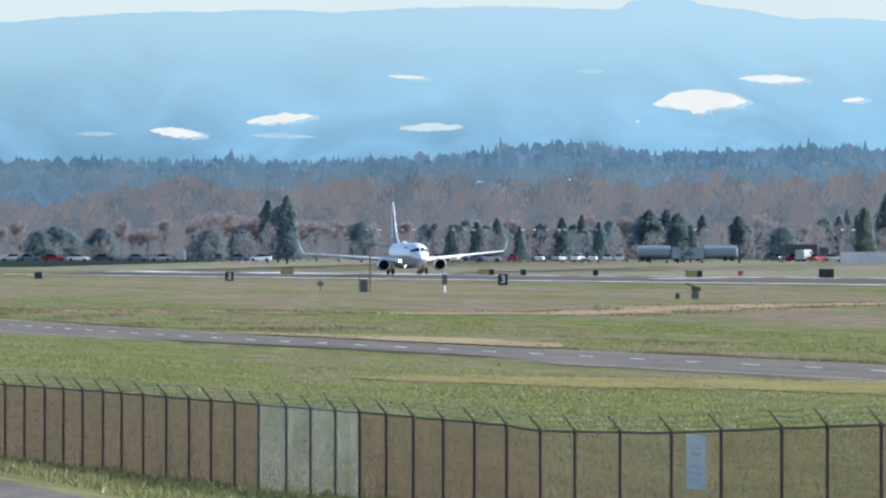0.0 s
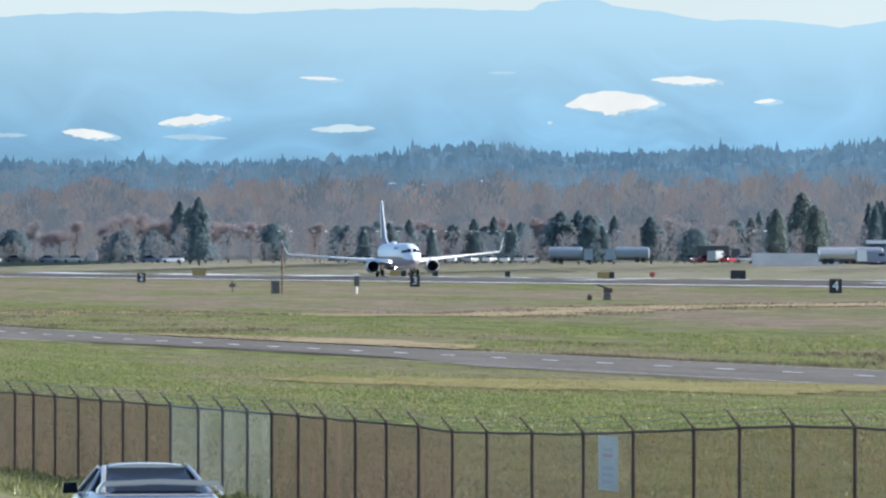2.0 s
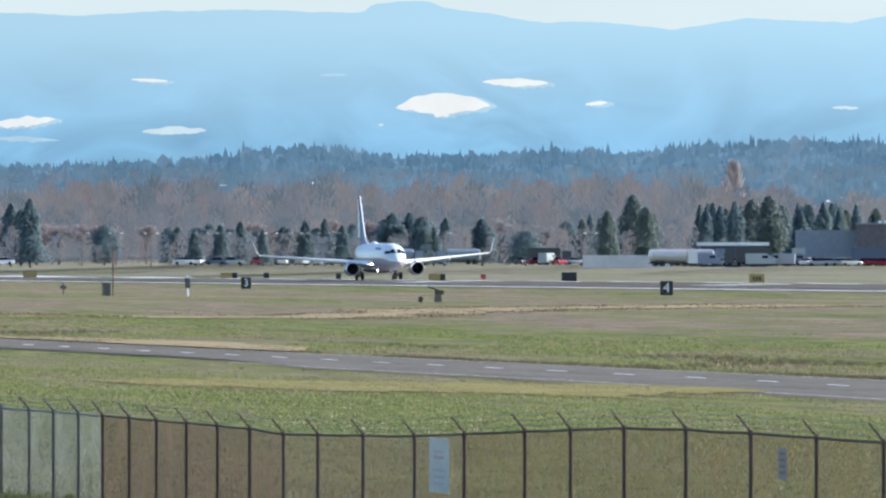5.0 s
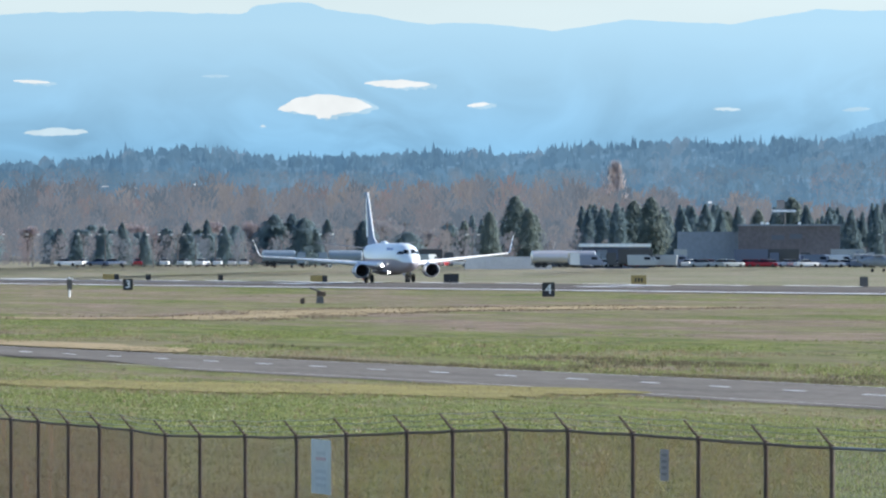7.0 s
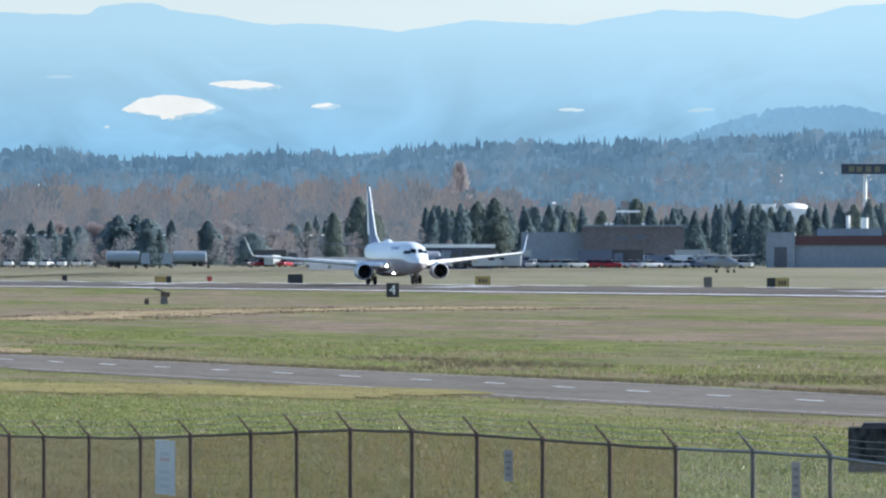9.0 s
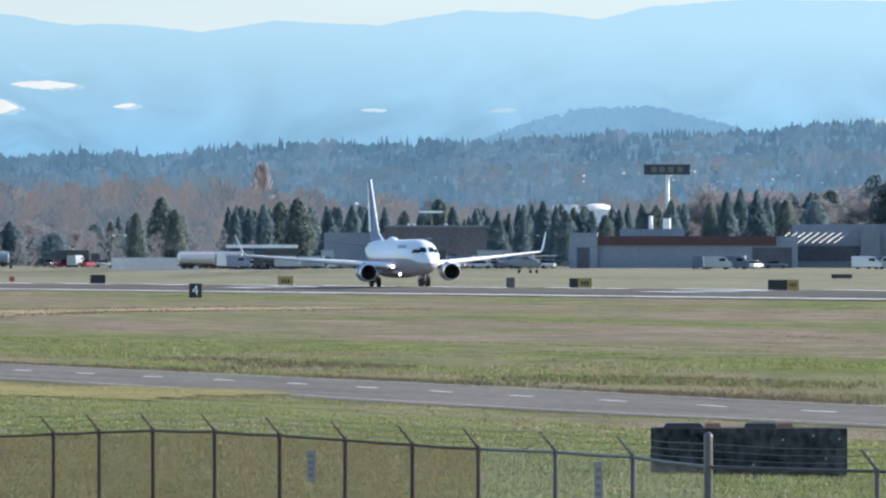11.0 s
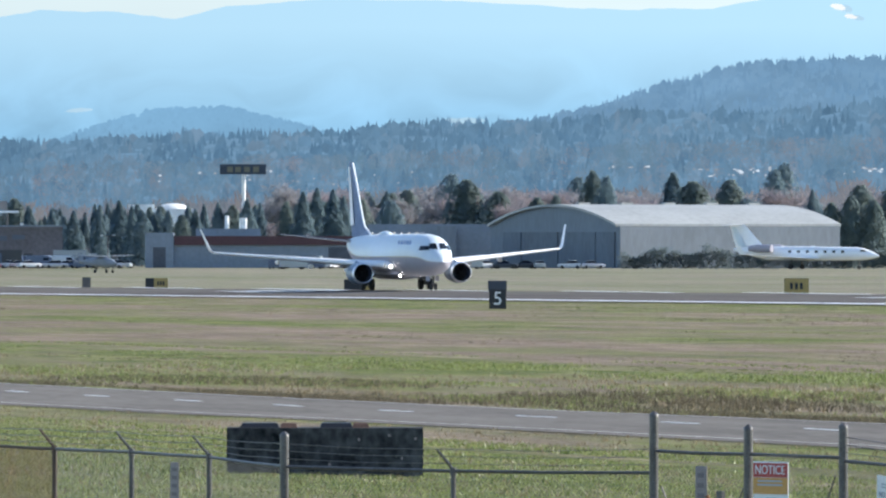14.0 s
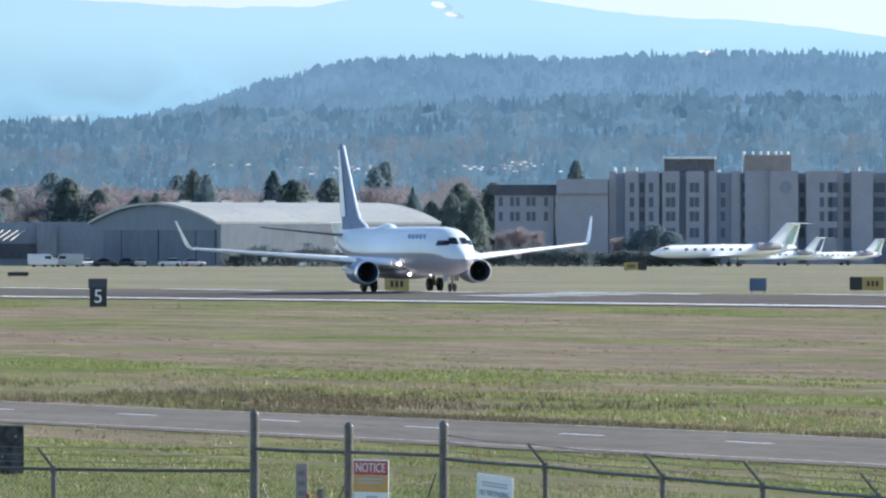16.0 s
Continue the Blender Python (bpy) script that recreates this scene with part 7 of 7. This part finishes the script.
# ---- parked vehicles and lamp posts at the far edge ----
def build_far_car(paint, label, kind):
    c = thing(kind, Matrix(), label, "truck" if "truck" in kind else "van" if "van" in kind else "car")
    if kind == "parked_car":
        part("body", Geo().loft([car_ring(*r) for r in ((2.2, 0.7, 0.8, 0.7, 0.3, 0.45, 0.65, 0.75), (1.8, 0.85, 0.9, 0.8, 0.25, 0.5, 0.8, 0.9), (-1.9, 0.85, 0.9, 0.8, 0.25, 0.5, 0.85, 0.95), (-2.2, 0.75, 0.8, 0.7, 0.35, 0.5, 0.8, 0.88))]), paint, c, "", True)
        part("cabin", Geo().loft([[(xb, 0.75, 0.9), (xt, 0.58, zt), (xt, -0.58, zt), (xb, -0.75, 0.9)] for xb, xt, zt in ((1.0, 0.9, 0.92), (0.2, 0.2, 1.42), (-1.0, -0.9, 1.42), (-1.8, -1.7, 0.95))]), M_CARGLASS, c, "dark glass", True)
        part("roof", Geo().box((-0.35, 0, 1.44), (1.2, 1.2, 0.06)), paint, c)
        xs, r = (1.35, -1.35), 0.32
    elif kind == "parked_van":
        part("body", Geo().loft([[(x, 0.95, 0.4), (x, 0.95, 1.2), (x - 0.1, 0.85, z), (x - 0.1, -0.85, z), (x, -0.95, 1.2), (x, -0.95, 0.4)] for x, z in ((2.6, 1.25), (2.4, 1.35), (1.5, 2.15), (1.2, 2.3), (-2.5, 2.3), (-2.6, 2.2))]), paint, c, "", True)
        part("windscreen", Geo().loft([[(2.33, y, 1.42), (1.56, y, 2.12), (1.5, y, 2.1), (2.28, y, 1.4)] for y in (-0.8, 0.8)]), M_CARGLASS, c)
        for y in (-0.965, 0.965):
            part("side_glass", Geo().box((0.9, y * 0.94, 1.65), (1.1, 0.04, 0.5)), M_CARGLASS, c)
        xs, r = (1.7, -1.6), 0.36
    else:
        part("cab", Geo().box((3.0, 0, 1.6), (1.8, 2.2, 2.2), taper=0.92), paint, c)
        part("windscreen", Geo().box((3.88, 0, 1.95), (0.1, 1.8, 0.8)), M_CARGLASS, c)
        if kind == "tank_truck":
            part("tank", Geo().loft([[(x, r * 1.15 * math.cos(a), 1.9 + r * 1.15 * math.sin(a)) for a in [2 * math.pi * k / 16 for k in range(16)]] for x, r in ((1.9, 0.6), (1.7, 1.0), (-4.6, 1.0), (-4.8, 0.6))]), paint, c, "long round tank", True)
        else:
            part("box_body", Geo().box((-1.3, 0, 2.0), (6.2, 2.4, 2.6)), paint, c)
        part("chassis", Geo().box((-0.6, 0, 0.6), (8.4, 1.0, 0.25)), M_BLACK, c)
        xs, r = (3.0, -2.4, -3.6), 0.48
    for x in xs:
        for y in (-0.8, 0.8):
            part("wheel", wheel_geo(x, y, r, r, 0.22), M_TYRE, c)
    return c


def build_car_park():
    rng = random.Random(33)
    paints = [material("car_white", (0.62, 0.63, 0.64), 0.3), M_SILVER, material("car_dark", (0.03, 0.035, 0.045), 0.3), material("car_blue", (0.075, 0.105, 0.165), 0.35), M_REDCAR, material("car_grey", (0.33, 0.36, 0.37), 0.3)]
    names = ("white", "silver", "black", "blue", "dark red", "grey")
    protos = [build_far_car(p, n + " parked car at the airfield edge", "parked_car") for p, n in zip(paints, names)]
    vans = [build_far_car(paints[i], names[i] + " van parked at the airfield edge", "parked_van") for i in (1, 5, 3)]
    used = set()

    def place(proto, b, d, turn, group):
        p = spot(b, d, APRON)
        m = pose(p.x, p.y, APRON, 0, 0, math.degrees(math.atan2(p.y, p.x)) - 90 + turn)
        if id(proto) in used:
            ob = copy_thing(proto, m)
        else:
            used.add(id(proto))
            ob = proto
            ob.matrix_basis = m
        tagged(ob, group=group)

    for b0, b1, d, step in ((1640, 2270, 1940, 17), (1655, 2270, 1990, 17), (1660, 1960, 2030, 22), (2090, 2270, 2030, 22), (780, 1130, 2080, 34), (20, 520, 2080, 46), (1380, 1500, 2060, 22), (2560, 2680, 1930, 30), (2900, 3100, 1900, 44)):
        b = b0
        while b < b1:
            place(rng.choice(vans) if rng.random() < (0.2 if b > 1500 else 0.06) else protos[int(rng.random() ** 1.5 * 6)], b, d + rng.uniform(-4, 4), rng.choice((0, 0, 180, 90, 70, 20)) + rng.uniform(-6, 6), "cars at the airfield edge")
            b += step * rng.uniform(0.6, 1.5)
    tank = build_far_car(material("truck_blue_grey", (0.20, 0.25, 0.30), 0.3), "blue-grey tank truck parked at the airfield edge", "tank_truck")
    box = build_far_car(paints[5], "grey box truck parked at the airfield edge", "box_truck")
    silver = build_far_car(M_SILVER, "silver tank truck parked at the airfield edge", "tank_truck")
    dark = build_far_car(paints[2], "dark box truck parked at the airfield edge", "box_truck")
    blue = build_far_car(paints[3], "blue box truck parked at the airfield edge", "box_truck")
    for proto, b, d, turn in ((silver, 1650, 1915, 10), (silver, 1672, 1960, 180), (box, 1868, 1960, 90), (tank, 1170, 2100, 0), (tank, 1262, 2100, 180), (dark, 1430, 2070, 0), (blue, 2005, 1950, 0), (vans[2], 2528, 1850, 80), (vans[1], 2556, 1850, 10), (vans[2], 2588, 1860, 0), (vans[0], 2822, 1860, 0), (vans[1], 2866, 1862, 180), (vans[2], 2842, 1880, 0), (box, 2175, 2000, 0), (dark, 1775, 1935, 180), (vans[2], 1704, 1925, 20), (vans[1], 1800, 1922, 0), (tank, 1690, 1975, 0), (dark, 2060, 1955, 0), (vans[2], 2110, 1940, 10)):
        place(proto, b, d, turn, "trucks at the airfield edge")
    # lamp posts
    lamp = thing("lamp_post", Matrix(), "pale street lamp with a double arm", "street lamp")
    part("pole", Geo().tube((0, 0, -0.3), (0, 0, 6.0), 0.14, 0.08, 8), M_STEEL, lamp, smooth=True)
    part("arm", Geo().tube((-1.0, 0, 6.15), (0, 0, 6.0), 0.06, n=6).tube((0, 0, 6.0), (1.0, 0, 6.15), 0.06, n=6), M_STEEL, lamp)
    for x in (-1.2, 1.2):
        part("lamp_head", Geo().box((x, 0, 6.18), (0.7, 0.35, 0.16), taper=0.8), M_WHITEB, lamp, "pale lamp head")
    first = True
    for b in (600, 660, 722, 812, 850, 935, 978, 1010, 1045, 1240, 1500, 1900, 2105, 2230):
        p = spot(b, 2110, APRON)
        m = pose(p.x, p.y, p.z, 0, 0, math.degrees(math.atan2(p.y, p.x)) - 90 + rng.uniform(-20, 20))
        if first:
            lamp.matrix_basis, first = m, False
            ob = lamp
        else:
            ob = copy_thing(lamp, m)
        tagged(ob, group="street lamps")


build_car_park()


def build_power_poles():
    proto = thing("power_pole", Matrix(), "thin wooden power pole with a crossarm", "pole")
    part("pole", Geo().tube((0, 0, -0.3), (0, 0, 9.0), 0.16, 0.11, 8), M_BARK, proto, smooth=True)
    part("crossarm", Geo().box((0, 0, 8.5), (2.4, 0.12, 0.14)), M_BARK, proto)
    for i, b in enumerate((1380, 1300, 1455, 2118, 2140, 2360, 3330)):
        p = spot(b, 2240, APRON)
        m = pose(p.x, p.y, p.z, 0, 0, math.degrees(math.atan2(p.y, p.x)) - 90 + 12 * (i % 3))
        if i:
            tagged(copy_thing(proto, m), group="power poles")
        else:
            proto.matrix_basis = m
            tagged(proto, group="power poles")


build_power_poles()


# ---- grass tufts and weeds ----
def blade_material(name, lo, hi, gloss=0.4):
    m = bpy.data.materials.new(name)
    m.use_nodes = True
    nt = m.node_tree
    p = nt.nodes["Principled BSDF"]
    p.inputs["Roughness"].default_value, p.inputs["Specular IOR Level"].default_value = 0.42, gloss
    g = nt.nodes.new("ShaderNodeNewGeometry")
    r = nt.nodes.new("ShaderNodeValToRGB")
    r.color_ramp.elements[0].color, r.color_ramp.elements[1].color = (*lo, 1), (*hi, 1)
    nt.links.new(g.outputs["Random Per Island"], r.inputs[0])
    nt.links.new(r.outputs[0], p.inputs["Base Color"])
    t = nt.nodes.new("ShaderNodeBsdfTranslucent")
    nt.links.new(r.outputs[0], t.inputs["Color"])
    mix = nt.nodes.new("ShaderNodeMixShader")
    mix.inputs[0].default_value = 0.45
    nt.links.new(p.outputs[0], mix.inputs[1])
    nt.links.new(t.outputs[0], mix.inputs[2])
    nt.links.new(mix.outputs[0], nt.nodes["Material Output"].inputs["Surface"])
    return m


M_BLADE = blade_material("grass_blades", (0.060, 0.094, 0.018), (0.33, 0.355, 0.13), 0.4)
M_LEVEE = blade_material("levee_grass_blades", (0.09, 0.105, 0.035), (0.30, 0.29, 0.13))
M_DRYBLADE = blade_material("dry_grass_blades", (0.13, 0.10, 0.055), (0.36, 0.29, 0.17))
M_WEED = blade_material("brown_weeds", (0.06, 0.052, 0.034), (0.20, 0.17, 0.11), 0.1)


def tufts(name, mat, label, count, y0, y1, height, spread, seed, blades=4, near=120, clump=0.0, keep=None, wide=0.0):
    """Tufts spread over the stretch of field that the view sweeps."""
    rng = np.random.default_rng(seed)
    g = Geo()
    made = 0
    while made < count:
        b = rng.uniform(-40, 4360)
        y = rng.uniform(y0, y1)
        a = math.radians(75.5) - (b - 2919.6) / UNIT
        d = y / math.cos(a)
        if d < near or d > 1500:
            continue
        x = -d * math.sin(a)
        yr = y + (road_y(x) - 90 if 70 < y < 130 else 0)
        if 70 < y < 130 and -9.3 - verge_creep(x) < yr - road_y(x) < 6.2:
            continue
        if keep is not None and not keep(x, yr, rng):
            continue
        if clump and noise.noise((x * 0.03, yr * 0.12, seed)) < clump - 0.5 + rng.uniform(-0.25, 0.25):
            continue
        z = ground_z(y if not 70 < y < 130 else y, x) - 0.02
        h = height * rng.uniform(0.5, 1.4)
        for _ in range(blades):
            t = rng.uniform(0, 6.283)
            cx, cy = x + rng.normal() * spread, yr + rng.normal() * spread
            lx, ly = rng.normal() * 0.45 * h, rng.normal() * 0.45 * h
            w = 0.014 + 0.05 * h + wide
            dx, dy = math.cos(t) * w, math.sin(t) * w
            k = len(g.v)
            g.v += [(cx - dx, cy - dy, z), (cx + dx, cy + dy, z), (cx + lx, cy + ly, z + h)]
            g.f.append((k, k + 1, k + 2))
        made += 1
    tagged(part(name, g, mat), label, "grass", kind="stuff")


M_TUSSOCK = blade_material("infield_tussocks", (0.09, 0.105, 0.035), (0.21, 0.22, 0.095), 0.0)
M_STRAW = blade_material("infield_straw", (0.12, 0.092, 0.066), (0.29, 0.235, 0.17), 0.0)


def beside_path(x, y, rng):
    c = float(np.interp(y, (102, 113, 123, 132, 141, 150, 162, 186), (-1000, -982, -905, -868, -885, -915, -934, -920)))
    return 8 < abs(x - c) + rng.normal() * 6 < 34


tufts("grass_tufts", M_BLADE, "tufts of green grass between fence and road", 64000, 43, 74, 0.09, 0.10, 41, 4)
tufts("dry_grass_tufts", M_DRYBLADE, "tufts of straw-coloured grass between fence and road", 6000, 43, 82, 0.12, 0.08, 42, 4)
tufts("grass_tufts", M_LEVEE, "tufts of green grass along the roadside fence", 9000, 21, 34, 0.15, 0.07, 43, 5, 140)
tufts("grass_tufts", M_BLADE, "tufts of green grass on the infield", 21000, 96, 132, 0.13, 0.14, 44, 4, clump=0.68)
tufts("dry_grass_tufts", M_DRYBLADE, "tufts of straw-coloured grass on the infield", 5000, 96, 120, 0.16, 0.12, 45, 4, clump=0.5)
tufts("brown_weeds", M_WEED, "tall dead brown weeds beside the road", 7000, 96.2, 98.0, 0.13, 0.14, 46, 6, clump=0.6)
tufts("brown_weeds", M_WEED, "scattered dead brown weeds above the road", 4200, 98, 110, 0.16, 0.12, 62, 5, clump=0.7)
tufts("brown_weeds", M_WEED, "patch of tall dead brown weeds above the road", 800, 97, 112, 0.22, 0.14, 57, 6, keep=lambda x, y, rng: -392 < x < -340 and noise.noise((x * 0.08, y * 0.2, 9.0)) > rng.uniform(-0.4, 0.3))
tufts("grass_tufts", M_BLADE, "tufts of green grass behind the fence", 12000, 34.5, 43, 0.10, 0.10, 58, 4)
tufts("dry_grass_tufts", M_DRYBLADE, "straw tufts along the dry track", 5000, 54, 81, 0.10, 0.12, 61, 4, keep=lambda x, y, rng: abs(x + 407 + (y - 55) * 0.35) < 24 + rng.normal() * 5)
tufts("grass_tussocks", M_TUSSOCK, "low green tussocks over the infield", 5000, 120, 221, 0.022, 0.6, 47, 3, clump=0.62, wide=0.16)
tufts("straw_tussocks", M_STRAW, "low straw-brown tussocks over the infield", 5000, 120, 221, 0.022, 0.6, 48, 3, clump=0.6, wide=0.16)
tufts("straw_tussocks", M_STRAW, "straw tufts along the worn path", 2500, 103, 186, 0.12, 0.4, 49, 3, keep=beside_path, wide=0.08)
tufts("brown_weeds", M_WEED, "ragged dark-brown blades along the far runway edge", 9000, 279.5, 283, 0.12, 0.5, 50, 3, clump=0.55, wide=0.10)


# ---- things that move ----
def motions():
    # the airliner gathers speed along the runway
    rows = []
    for k in range(17):
        t = float(k)
        x = -1802.4 + 44.41 * t + 1.0449 * t * t - 0.00814 * t ** 3 + 0.8 * math.exp(-((t - 11.5) / 2.0) ** 2)
        yaw = -0.6 - 0.8 * math.exp(-((t - 11.0) / 2.5) ** 2)
        rows.append((t, pose(x, 248.0, ground_z(248, x) + 0.07, 0.7, -0.083, yaw)))
    walk(airliner, rows)
    rows = []
    for k in range(17):
        t = float(k)
        x = -128.6 - 34.6 * (t - 1.5)
        rows.append((t, pose(x, 17.6, ground_z(15, x) + 0.02, 0, 0.083, 180)))
    walk(coupe, rows)
    rows = []
    for k in range(17):
        t = float(k)
        x = -135.5 - 31.0 * (t - 6.5)
        rows.append((t, pose(x, 17.84, ground_z(15, x) + 0.02, 0, 0.083, 180)))
    walk(pickup, rows)


motions()
